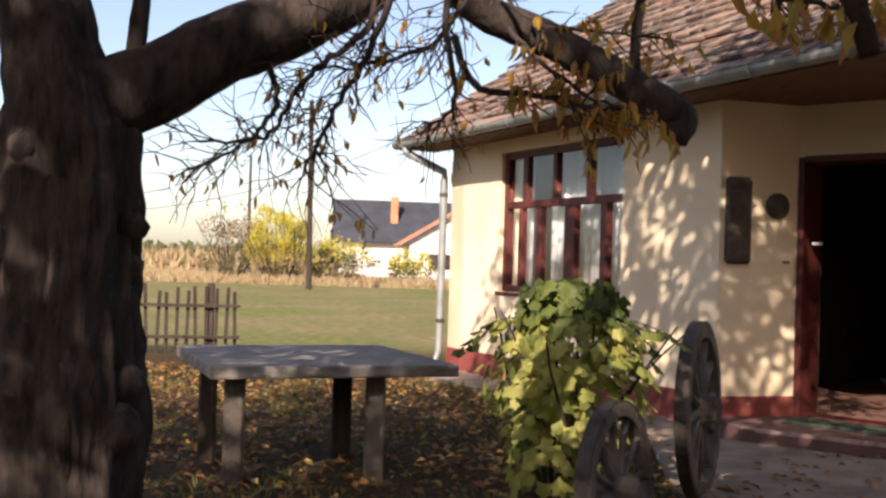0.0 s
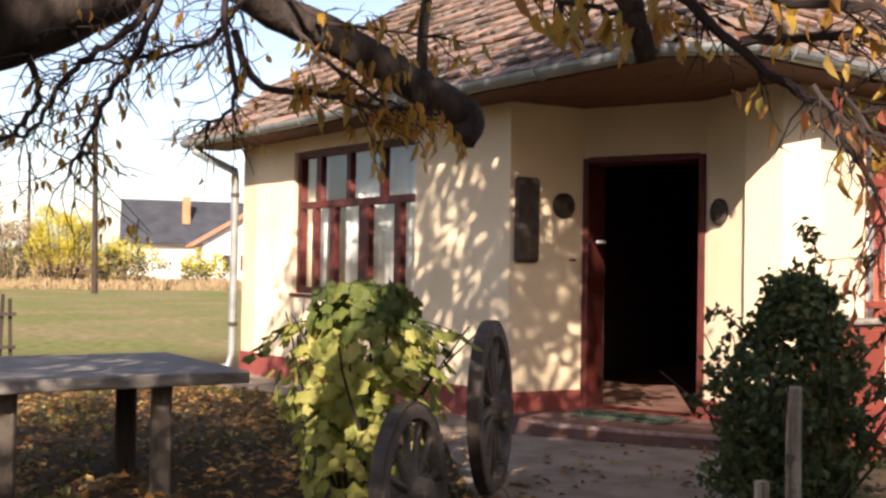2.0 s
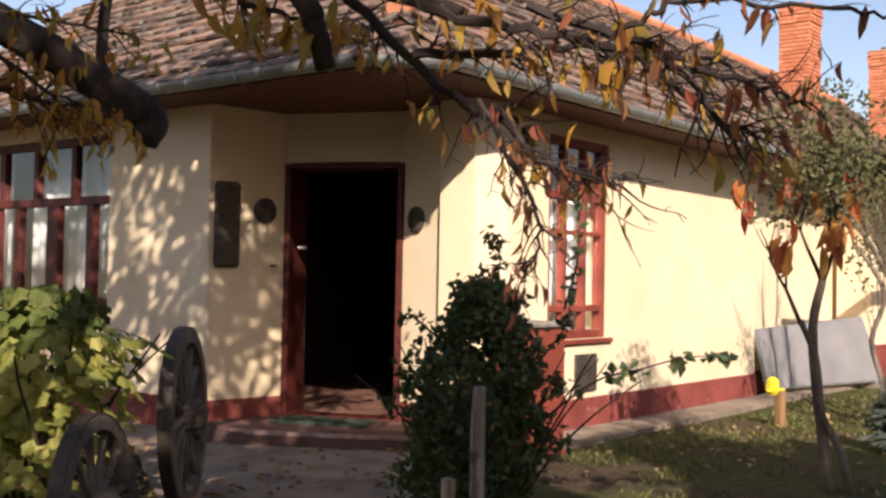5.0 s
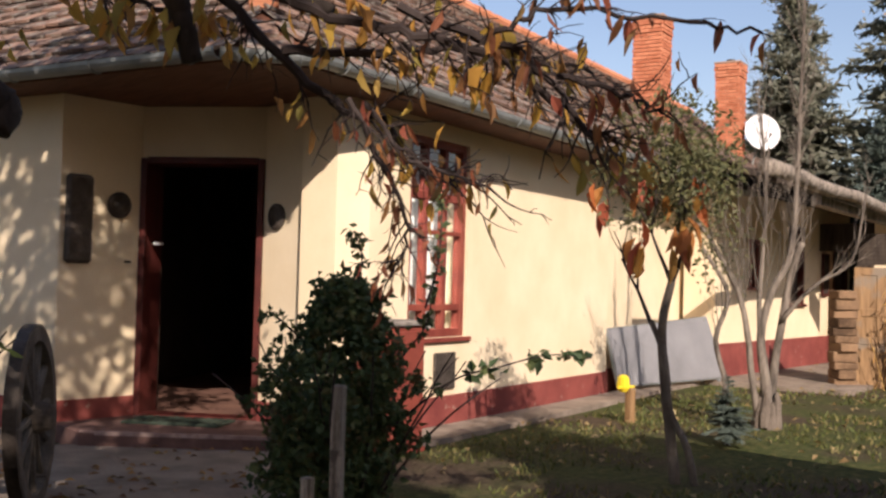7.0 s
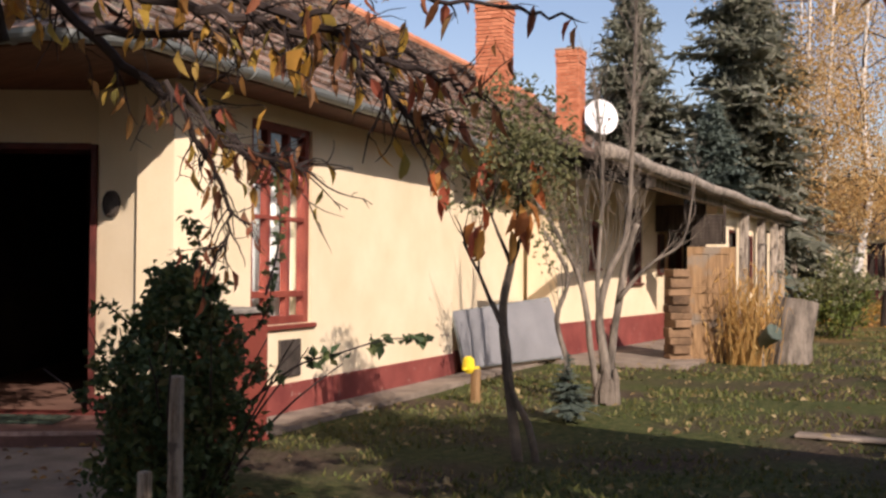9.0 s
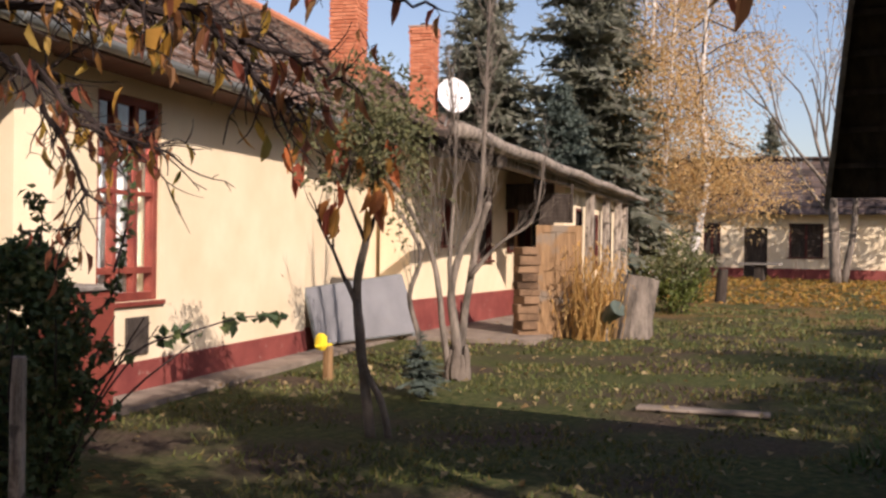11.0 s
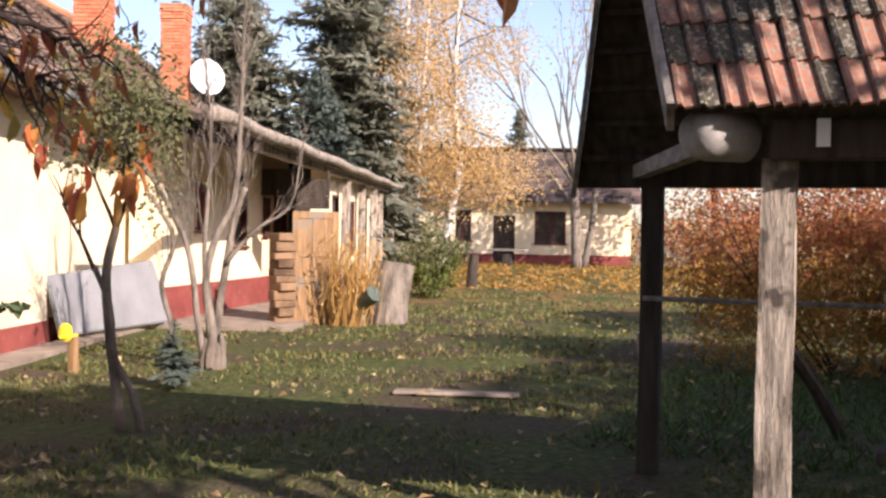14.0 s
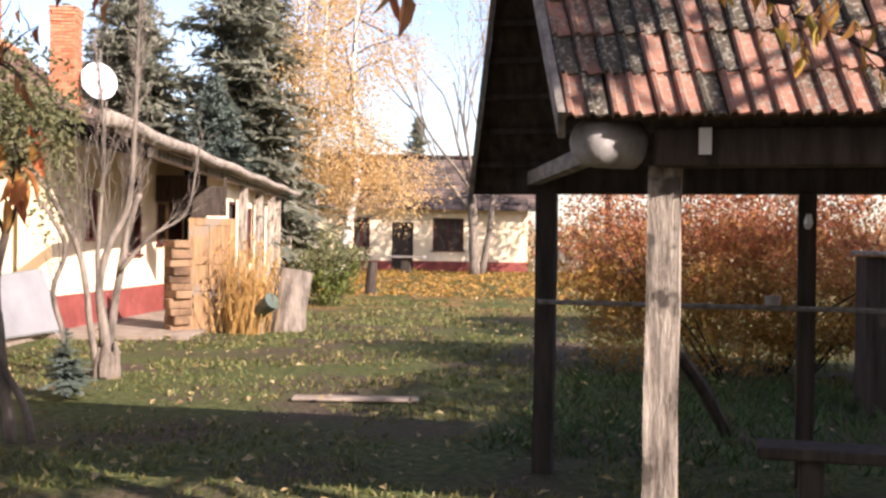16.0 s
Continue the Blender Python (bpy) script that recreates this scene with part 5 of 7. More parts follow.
def taper(n, a, b):
    return [a + (b - a) * i / (n - 1) for i in range(n)]


def shoot(wood, rnd, at, way, length, r, bend=0.25, droop=-0.15, steps=5, sides=4):
    """One crooked tapering twig; returns its points."""
    pts, p, w = [at], Vector(at), Vector(way).normalized()
    for i in range(steps):
        w = (w + rand_way(rnd) * bend + Vector((0, 0, droop))).normalized()
        p = p + w * length / steps
        pts.append(p.copy())
    wood.tube(pts, taper(len(pts), r, r * 0.35), sides, cap=False)
    return pts


def hang_leaf(leaves, rnd, at, size, width=0.34, down=0.9):
    way = (Vector((0, 0, -down)) + rand_way(rnd) * 0.45).normalized()
    oval_leaf(leaves, Vector(at), way, rand_way(rnd), size * rnd.uniform(0.65, 1.3), size * width * rnd.uniform(0.6, 1.2), rnd.uniform(0.1, 0.8))


def free_leaf(leaves, rnd, at, size, width=0.6):
    leaf_faces(leaves, Vector(at), rand_way(rnd), rand_way(rnd), size * rnd.uniform(0.7, 1.2), size * width * rnd.uniform(0.8, 1.2), rnd.uniform(0.05, 0.4))


def crown_fork(wood, rnd, at, way, length, r, depth, spread=0.6, droop=0.0, tips=None, sides=5, shrink=0.68, kids=(2, 3)):
    pts = shoot(wood, rnd, at, way, length, r, 0.16, droop, 4, sides)
    if depth == 0:
        tips.append((pts[-1], (pts[-1] - pts[-2]).normalized()))
        return
    for k in range(rnd.randint(*kids)):
        i = rnd.randint(2, 4)
        w = ((pts[-1] - pts[0]).normalized() + rand_way(rnd) * spread).normalized()
        crown_fork(wood, rnd, pts[i], w, length * shrink * rnd.uniform(0.8, 1.15), r * 0.55, depth - 1, spread, droop, tips, max(3, sides - 1), shrink, kids)
    if tips is not None:
        tips.append((pts[-1], (pts[-1] - pts[-2]).normalized()))


def in_gap(q, rnd):
    """Openings cut into the crowns along the sun's way to light the vine, the hanging twigs and the lawn by the rose.
    """
    for spot, r in ((Vector((1.36, 5.9, 0.75)), 0.55), (Vector((1.5, 1.8, 1.75)), 0.40), (Vector((5.17, 5.79, 0.0)), 0.55)):
        d = q - spot
        if (d - sun_from * d.dot(sun_from)).length < r and rnd.random() < 0.9:
            return True
    return False


# ---------------------------------------------------------------- the old cherry tree over the camera
def cherry():
    rnd = random.Random(21)
    tree = empty("cherry_tree", "old dark-barked cherry tree with the last yellow leaves", "tree", (-0.78, 3.08, 0))
    trunk = Shape()
    axis = smooth_path([(-0.74, 3.10, -0.1), (-0.76, 3.09, 0.25), (-0.76, 3.09, 0.65), (-0.775, 3.085, 1.1), (-0.78, 3.085, 1.45), (-0.80, 3.08, 1.72), (-0.85, 3.08, 1.98)], 24)
    n, sides = len(axis), 120
    vs = []
    for i, p in enumerate(axis):
        f = i / (n - 1)
        r = 0.205 + 0.10 * max(0, 0.25 - f) * 4 * 0.6 - 0.015 * f - 0.075 * max(0, f - 0.80) / 0.20
        for k in range(sides):
            a = 2 * math.pi * k / sides
            q = Vector((math.cos(a), math.sin(a), 0))
            rr = r * (1 + 0.20 * noise.noise(Vector((q.x * 1.7, q.y * 1.7, p.z * 2.6))) + 0.13 * noise.noise(Vector((q.x * 5, q.y * 5, p.z * 5))) + 0.05 * noise.noise(Vector((q.x * 13, q.y * 13, p.z * 9))) - 0.16 * abs(noise.noise(Vector((q.x * 7 + 3, q.y * 7, p.z * 3.5)))) + 0.035 * noise.noise(Vector((q.x * 24, q.y * 24, p.z * 20))))
            vs.append(p + q * rr)
    fs = [(i * sides + k, i * sides + (k + 1) % sides, (i + 1) * sides + (k + 1) % sides, (i + 1) * sides + k) for i in range(n - 1) for k in range(sides)]
    fs.append(tuple((n - 1) * sides + k for k in range(sides)))
    trunk.add(vs, fs)
    # knots of the bark
    for z, a, r in ((1.42, -0.25, 0.055), (1.30, -0.2, 0.045), (0.86, -0.5, 0.085), (0.98, -0.35, 0.07), (1.62, -2.2, 0.05)):
        c = Vector((-0.77 + math.cos(a) * 0.17, 3.085 + math.sin(a) * 0.17, z))
        trunk.tube([c - Vector((0, 0, r)), c - Vector((0, 0, r * 0.5)), c, c + Vector((0, 0, r * 0.5)), c + Vector((0, 0, r))], [r * 0.2, r * 0.8, r, r * 0.8, r * 0.2], 10, 0.25, rnd)
    trunk.done("trunk", BARK, tree, "", True)

    def limb(pts, r0, r1, sides=14, wob=0.10):
        q = smooth_path(pts, 5)
        s = Shape().tube(q, taper(len(q), r0, r1), sides, wob, rnd)
        s.done("limb", BARK, tree, "", True)
        return q

    limb([(-0.78, 3.08, 1.55), (-0.82, 3.07, 1.80), (-0.88, 3.09, 2.08), (-1.05, 3.0, 2.7), (-1.3, 2.6, 3.6)], 0.165, 0.09)
    limb([(-0.86, 3.05, 1.75), (-0.62, 3.11, 1.805), (-0.37, 3.15, 1.955), (-0.11, 3.21, 2.09), (0.12, 3.31, 2.26), (0.28, 3.39, 2.42), (0.3, 3.2, 3.0), (0.2, 2.6, 3.7)], 0.128, 0.055)
    limb([(0.12, 3.31, 2.28), (0.29, 3.39, 2.30), (0.43, 3.42, 2.18), (0.64, 3.44, 2.105), (0.83, 3.44, 2.02), (0.96, 3.41, 1.94), (1.10, 3.36, 1.85)], 0.062, 0.058)
    limb([(1.0, 3.40, 1.93), (1.10, 3.36, 1.85), (1.07, 3.35, 1.775)], 0.05, 0.048, 12)
    limb([(0.95, 3.41, 1.95), (0.95, 3.41, 2.13), (0.97, 3.41, 2.4), (0.9, 3.3, 3.0)], 0.021, 0.014, 8)
    limb([(0.1, 2.9, 3.2), (0.7, 2.7, 2.75), (1.11, 2.38, 2.08), (1.17, 2.35, 1.97), (1.20, 2.34, 1.86)], 0.034, 0.026, 9)
    limb([(-0.05, 2.7, 3.4), (0.7, 2.4, 2.7), (1.1, 2.2, 2.1), (1.31, 1.92, 1.93)], 0.035, 0.016, 8)
    limb([(-0.62, 3.1, 1.86), (-0.60, 3.08, 2.05), (-0.58, 3.05, 2.3)], 0.03, 0.022, 8)

    near, rust = Shape(), Shape()
    wood = Shape()

    def branch(pts, r0, r1, twigs, leaf, per, size=0.08, spread=1.0, tlen=0.22, droop=-0.05, leaves=near):
        q = smooth_path(pts, 5)
        q = [q[0]] + [p + rand_way(rnd) * 0.008 for p in q[1:]]
        wood.tube(q, taper(len(q), r0, r1), 6, 0.1, rnd)
        for k in range(int(twigs * 1.4)):
            i = rnd.randint(1, len(q) - 1)
            w = (q[i] - q[i - 1]).normalized() + rand_way(rnd) * spread
            pts2 = shoot(wood, rnd, q[i], w, tlen * rnd.uniform(0.5, 1.5), r1 * 0.75, 0.35, droop, 5, 4)
            for j in range(2):
                if rnd.random() < 0.75:
                    m = rnd.randint(1, 4)
                    p3 = shoot(wood, rnd, pts2[m], (pts2[m] - pts2[m - 1]).normalized() + rand_way(rnd) * 1.2, tlen * rnd.uniform(0.25, 0.7), r1 * 0.5, 0.35, droop, 4, 3)
                    if rnd.random() < leaf * 0.6:
                        for _ in range(per):
                            hang_leaf(leaves, rnd, rnd.choice(p3[1:]), size * 0.8)
            if rnd.random() < leaf * 0.7:
                for _ in range(per):
                    hang_leaf(leaves, rnd, rnd.choice(pts2[2:]), size * 0.8)

    branch([(-0.27, 3.16, 1.95), (-0.21, 3.16, 1.84), (-0.24, 3.16, 1.75), (-0.31, 3.15, 1.67), (-0.46, 3.14, 1.59)], 0.012, 0.004, 22, 0.4, 1, 0.05, 1.0, 0.16)
    branch([(0.11, 3.06, 2.2), (0.03, 3.06, 2.0), (-0.08, 3.06, 1.91), (-0.16, 3.06, 1.81), (-0.24, 3.06, 1.69), (-0.42, 3.04, 1.67)], 0.013, 0.004, 34, 0.4, 1, 0.05, 1.0, 0.2)
    branch([(0.15, 2.95, 2.2), (0.04, 2.96, 1.92), (-0.03, 2.96, 1.79), (-0.09, 2.96, 1.66), (-0.12, 2.96, 1.59)], 0.012, 0.004, 30, 0.5, 2, 0.05, 1.0, 0.2)
    branch([(0.27, 3.04, 2.2), (0.28, 3.04, 1.98), (0.30, 3.04, 1.81), (0.23, 3.05, 1.73)], 0.012, 0.004, 24, 0.5, 1, 0.05, 1.0, 0.18)
    branch([(0.35, 3.2, 2.15), (0.25, 3.15, 2.0), (0.05, 3.1, 1.92), (-0.1, 3.1, 1.9)], 0.011, 0.004, 30, 0.5, 1, 0.05, 1.0, 0.2)
    branch([(0.32, 3.24, 2.05), (0.40, 3.23, 1.89), (0.58, 3.2, 1.87), (0.73, 3.16, 1.84), (0.81, 3.14, 1.79)], 0.013, 0.005, 26, 0.9, 3, 0.065, 0.9, 0.14)
    branch([(0.5, 3.3, 2.1), (0.62, 3.2, 1.95), (0.75, 3.16, 1.86), (0.92, 3.1, 1.82)], 0.009, 0.004, 14, 0.9, 3, 0.065, 0.9, 0.12)
    branch([(0.45, 3.3, 2.25), (0.55, 3.2, 2.1), (0.7, 3.1, 2.06), (0.85, 3.0, 2.02)], 0.009, 0.004, 16, 0.7, 2, 0.065, 0.9, 0.14)
    branch([(1.0, 2.9, 2.3), (1.1, 2.7, 2.1), (1.15, 2.5, 2.02), (1.22, 2.4, 1.98)], 0.011, 0.005, 14, 0.9, 2, 0.085, 1.0, 0.14)
    branch([(1.16, 2.24, 2.05), (1.33, 2.15, 1.86), (1.46, 2.07, 1.75), (1.53, 2.01, 1.73), (1.60, 1.96, 1.63), (1.68, 1.89, 1.58)], 0.014, 0.004, 30, 0.55, 1, 0.068, 0.9, 0.14)
    branch([(1.16, 2.02, 2.0), (1.31, 1.92, 1.92), (1.46, 1.82, 1.89), (1.60, 1.69, 1.84), (1.69, 1.61, 1.74), (1.75, 1.54, 1.67)], 0.014, 0.005, 30, 0.7, 1, 0.075, 0.9, 0.14)
    branch([(1.36, 1.75, 1.92), (1.53, 1.60, 1.84), (1.60, 1.53, 1.76), (1.65, 1.48, 1.67), (1.69, 1.43, 1.65)], 0.010, 0.004, 22, 0.6, 1, 0.07, 1.0, 0.13, leaves=rust)
    branch([(1.28, 2.07, 1.86), (1.45, 1.95, 1.87), (1.61, 1.82, 1.88), (1.71, 1.72, 1.86), (1.82, 1.61, 1.83)], 0.012, 0.004, 26, 0.6, 1, 0.072, 0.9, 0.14)
    branch([(1.40, 1.98, 1.76), (1.47, 1.93, 1.61), (1.51, 1.90, 1.49), (1.51, 1.90, 1.40)], 0.008, 0.003, 26, 0.7, 1, 0.055, 1.0, 0.10, leaves=rust)
    branch([(1.36, 1.49, 1.80), (1.39, 1.46, 1.83), (1.43, 1.42, 1.86), (1.53, 1.31, 1.86), (1.63, 1.18, 1.83), (1.69, 1.11, 1.82)], 0.007, 0.003, 12, 0.8, 1, 0.06, 0.7, 0.07, leaves=rust)
    branch([(1.53, 1.46, 1.76), (1.62, 1.37, 1.73), (1.66, 1.31, 1.69)], 0.007, 0.003, 12, 0.7, 1, 0.065, 1.0, 0.10, leaves=rust)
    branch([(1.25, 1.71, 1.70), (1.32, 1.66, 1.59), (1.39, 1.60, 1.56), (1.46, 1.55, 1.53)], 0.006, 0.003, 16, 0.8, 1, 0.055, 1.0, 0.09, leaves=rust)
    branch([(1.70, 0.85, 2.1), (1.83, 0.65, 1.92), (1.85, 0.59, 1.85)], 0.006, 0.002, 4, 1.0, 1, 0.10, 0.5, 0.06, leaves=rust)
    branch([(1.9, 0.2, 2.3), (2.25, -0.02, 1.97), (2.24, -0.13, 1.86), (2.24, -0.22, 1.80), (2.23, -0.34, 1.74)], 0.010, 0.003, 16, 1.0, 2, 0.065, 1.0, 0.12)
    branch([(2.0, -0.2, 2.2), (2.2, -0.30, 1.98), (2.22, -0.42, 1.93), (2.23, -0.6, 1.9)], 0.008, 0.003, 14, 1.0, 2, 0.065, 1.0, 0.12)
    # single big leaves at the near tips
    for c, k in (((0.96, 2.42, 2.02), 5), ((1.18, 2.30, 1.98), 7), ((1.42, 2.0, 1.97), 5), ((1.5, 1.62, 1.84), 6), ((1.37, 1.85, 1.98), 5), ((1.1, 2.42, 2.0), 5)):
        for _ in range(k):
            hang_leaf(near, rnd, Vector(c) + rand_way(rnd) * 0.05, 0.085, 0.42)
    wood.done("twig_mass", TWIGBARK, tree, "fine dark drooping twigs", kind="stuff")
    near.done("leaves", CHERRYLEAF, tree, "yellow and ochre hanging leaves", kind="stuff")
    rust.done("rusty_leaves", RUSTLEAF, tree, "rust-brown curled hanging leaves", kind="stuff")

    # the upper crown, over and behind the camera
    wood, leaves, tips = Shape(), Shape(), []
    for at, way, ln in (((-1.3, 2.6, 3.55), (-0.5, -0.5, 0.45), 1.6), ((-1.3, 2.6, 3.55), (0.2, -0.9, 0.35), 1.6), ((0.2, 2.6, 3.65), (0.6, -0.2, 0.6), 1.3), ((0.2, 2.6, 3.65), (-0.1, -0.8, 0.45), 1.6),
                        ((-1.2, 2.8, 3.2), (-0.9, 0.2, 0.5), 1.4), ((0.25, 2.9, 3.3), (0.2, 0.8, 0.6), 1.3), ((-1.1, 2.9, 3.0), (-0.2, 0.8, 0.7), 1.3)):
        crown_fork(wood, rnd, Vector(at), Vector(way), ln, 0.06, 3, 0.7, 0.02, tips, 6, 0.72)
    for p, w in tips:
        for _ in range(16):
            q = p + rand_way(rnd) * rnd.uniform(0.05, 0.6)
            if q.z > 2.75 and not in_gap(q, rnd):
                hang_leaf(leaves, rnd, q, 0.13, 0.55, 0.5)
    # unseen leaf clusters, placed to shade the ground, the west wall and the path
    for _ in range(5200):
        v = rand_way(rnd) * rnd.random() ** 0.4
        q = Vector((-2.4 + v.x * 3.4, 0.9 + v.y * 3.4, 4.2 + v.z * 1.5))
        if q.z > 2.8 and noise.noise(q * 0.9) > -0.06 and not in_gap(q, rnd):
            hang_leaf(leaves, rnd, q, 0.15, 0.6, 0.5)
    for _ in range(5600):
        v = rand_way(rnd) * rnd.random() ** 0.4
        q = Vector((-0.3 + v.x * 2.4, 3.3 + v.y * 2.6, 5.6 + v.z * 1.4))
        if noise.noise(q * 1.5) > -0.10 and not in_gap(q, rnd):
            hang_leaf(leaves, rnd, q, 0.15, 0.6, 0.5)
    for _ in range(2600):
        v = rand_way(rnd) * rnd.random() ** 0.4
        q = Vector((0.25 + v.x * 1.15, -0.75 + v.y * 1.25, 4.6 + v.z * 0.7))
        if noise.noise(q * 1.6) > -0.25 and not in_gap(q, rnd):
            hang_leaf(leaves, rnd, q, 0.15, 0.6, 0.5)
    for k in range(7):
        shoot(wood, rnd, Vector((0.2, 2.6, 3.65)), Vector((0.1 + 0.12 * k - 0.4, -3.2, 1.0)), 3.6, 0.04, 0.12, 0.0, 8, 5)
    wood.done("upper_branches", TWIGBARK, tree, "bare dark upper branches", kind="stuff")
    leaves.done("upper_leaves", CHERRYLEAF, tree, "yellow leaves of the upper crown", kind="stuff")


cherry()


def yard_tree(at, crown, radii, seed, label, leaves_n):
    """An added leafy tree, mostly out of view behind the camera, placed to throw shade."""
    rnd = random.Random(seed)
    at, crown, radii = Vector(at), Vector(crown), Vector(radii)
    t = empty("yard_tree", label, "tree", at)
    q = smooth_path([at - Vector((0, 0, 0.1)), at.lerp(crown, 0.3) + Vector((0.1, 0, 0)), at.lerp(crown, 0.65), crown], 4)
    Shape().tube(q, taper(len(q), 0.17, 0.06), 12, 0.12, rnd).done("trunk", BARK, t, "", True)
    wood, leaves, tips = Shape(), Shape(), []
    for i in range(len(q) // 2, len(q)):
        crown_fork(wood, rnd, q[i], rand_way(rnd) + Vector((0, 0, 0.4)), 1.3, 0.045, 2, 0.7, 0.0, tips, 5, 0.7)
    wood.done("branch_crown", TWIGBARK, t, "dark forking branches", kind="stuff")
    for _ in range(leaves_n):
        v = rand_way(rnd) * rnd.random() ** 0.38
        p = Vector((crown.x + v.x * radii.x, crown.y + v.y * radii.y, crown.z + v.z * radii.z))
        if noise.noise(p * 0.8) > -0.28 and not in_gap(p, rnd):
            free_leaf(leaves, rnd, p, 0.17, 0.75)
    leaves.done("crown", CHERRYLEAF, t, "yellowing leaves", kind="stuff")


# added trees, each set along the sun's way from the ground or wall it darkens
yard_tree((-2.6, -5.3, 0), (-2.2, -4.9, 6.2), (3.1, 2.5, 1.35), 25, "unseen yellowing tree added to shade the path", 7000)
yard_tree((-6.8, -3.4, 0), (-6.1, -2.6, 6.2), (2.7, 2.3, 1.2), 30, "unseen yellowing tree added to shade the table", 2600)
yard_tree((2.1, -4.2, 0), (1.75, -3.7, 5.9), (1.25, 1.25, 0.9), 26, "unseen yellowing tree added to shade the lawn", 2600)
yard_tree((15.0, -6.0, 0), (14.6, -5.2, 5.2), (2.6, 1.4, 0.9), 28, "unseen yellowing tree added to throw shadow on the far lawn", 3000)
yard_tree((41.0, 4.4, 0.2), (41.0, 4.6, 6.0), (2.8, 2.8, 2.5), 29, "thin yellowing tree added to shade the far farmhouse", 7000)
yard_tree((5.6, -10.9, 0), (4.7, -10.2, 6.0), (4.5, 3.4, 1.6), 27, "unseen yellowing tree added to shade the ground by the shelter", 17000)


# ---------------------------------------------------------------- shrubs by the house
def vine():
    rnd = random.Random(31)
    v = empty("grape_vine", "yellow-green grape vine bush with broad lobed leaves", "vine", (1.36, 5.98, 0))
    wood, light, dark = Shape(), Shape(), Shape()
    for k in range(9):
        a = k * 0.7
        shoot(wood, rnd, Vector((1.36 + 0.08 * math.cos(a), 5.98 + 0.08 * math.sin(a), -0.03)), Vector((math.cos(a) * 0.25, math.sin(a) * 0.25, 1)), 1.2, 0.014, 0.18, 0.0, 7, 5)
    Shape().box((1.40, 6.05, -0.05), (1.45, 6.10, 1.1), None, 0.006).done("stake", GREYWOOD, v)

    def broad(shape, at, way, normal, size):
        """Five-lobed leaf."""
        way = way.normalized()
        side = way.cross(normal).normalized()
        nn = side.cross(way)
        ring = []
        for i in range(10):
            a = -math.pi * 0.86 + i * (2 * math.pi * 0.86) / 9
            r = size * (0.62 if i % 2 else 0.44) * (1 + 0.12 * rnd.uniform(-1, 1))
            ring.append(at + way * (math.cos(a) * r + size * 0.3) + side * math.sin(a) * r - nn * (abs(math.sin(a)) * size * 0.16))
        shape.add([at + way * size * 0.22] + ring, [(0, i, i + 1) for i in range(1, 10)] + [(0, 10, 1)])

    for _ in range(980):
        z = 0.05 + 1.22 * rnd.random() ** 0.75
        w = 0.50 * (1 - max(0, (z - 0.85) / 0.62) ** 2) * (0.62 + 0.38 * min(1, z / 0.8))
        a = rnd.uniform(0, 2 * math.pi)
        r = w * rnd.uniform(0.55, 1.05) * (1 + 0.5 * noise.noise(Vector((math.cos(a) * 1.8, math.sin(a) * 1.8, z * 3.0 + 7))))
        at = Vector((1.36 + math.cos(a) * r * 0.92, 5.98 + math.sin(a) * r * 0.9, z))
        out = Vector((math.cos(a), math.sin(a), 0.3))
        way = Vector((math.cos(a) * 0.4, math.sin(a) * 0.4, -0.9)) + rand_way(rnd) * 0.5
        broad(light if (z < 1.05 and rnd.random() < 0.85) else dark, at, way, out + rand_way(rnd) * 0.5, rnd.uniform(0.055, 0.10))
    for a0 in (2.6, 3.2, 0.2, 5.9, 5.3, 0.7):
        p = shoot(wood, rnd, Vector((1.36 + math.cos(a0) * 0.3, 5.98 + math.sin(a0) * 0.3, 1.05)), Vector((math.cos(a0), math.sin(a0), 0.1)), 0.38, 0.006, 0.2, -0.15, 5, 4)
        for q in p[1:]:
            broad(dark, q, Vector((math.cos(a0), math.sin(a0), -0.7)) + rand_way(rnd) * 0.4, Vector((0, 0, 1)) + rand_way(rnd) * 0.4, 0.085)
    wood.done("stem_clump", TWIGBARK, v, "thin brown woody stems", kind="stuff")
    light.done("leaves", VINELEAF, v, "yellow-green lobed leaves", kind="stuff")
    dark.done("green_leaves", VINEDARK, v, "darker green lobed leaves", kind="stuff")


vine()


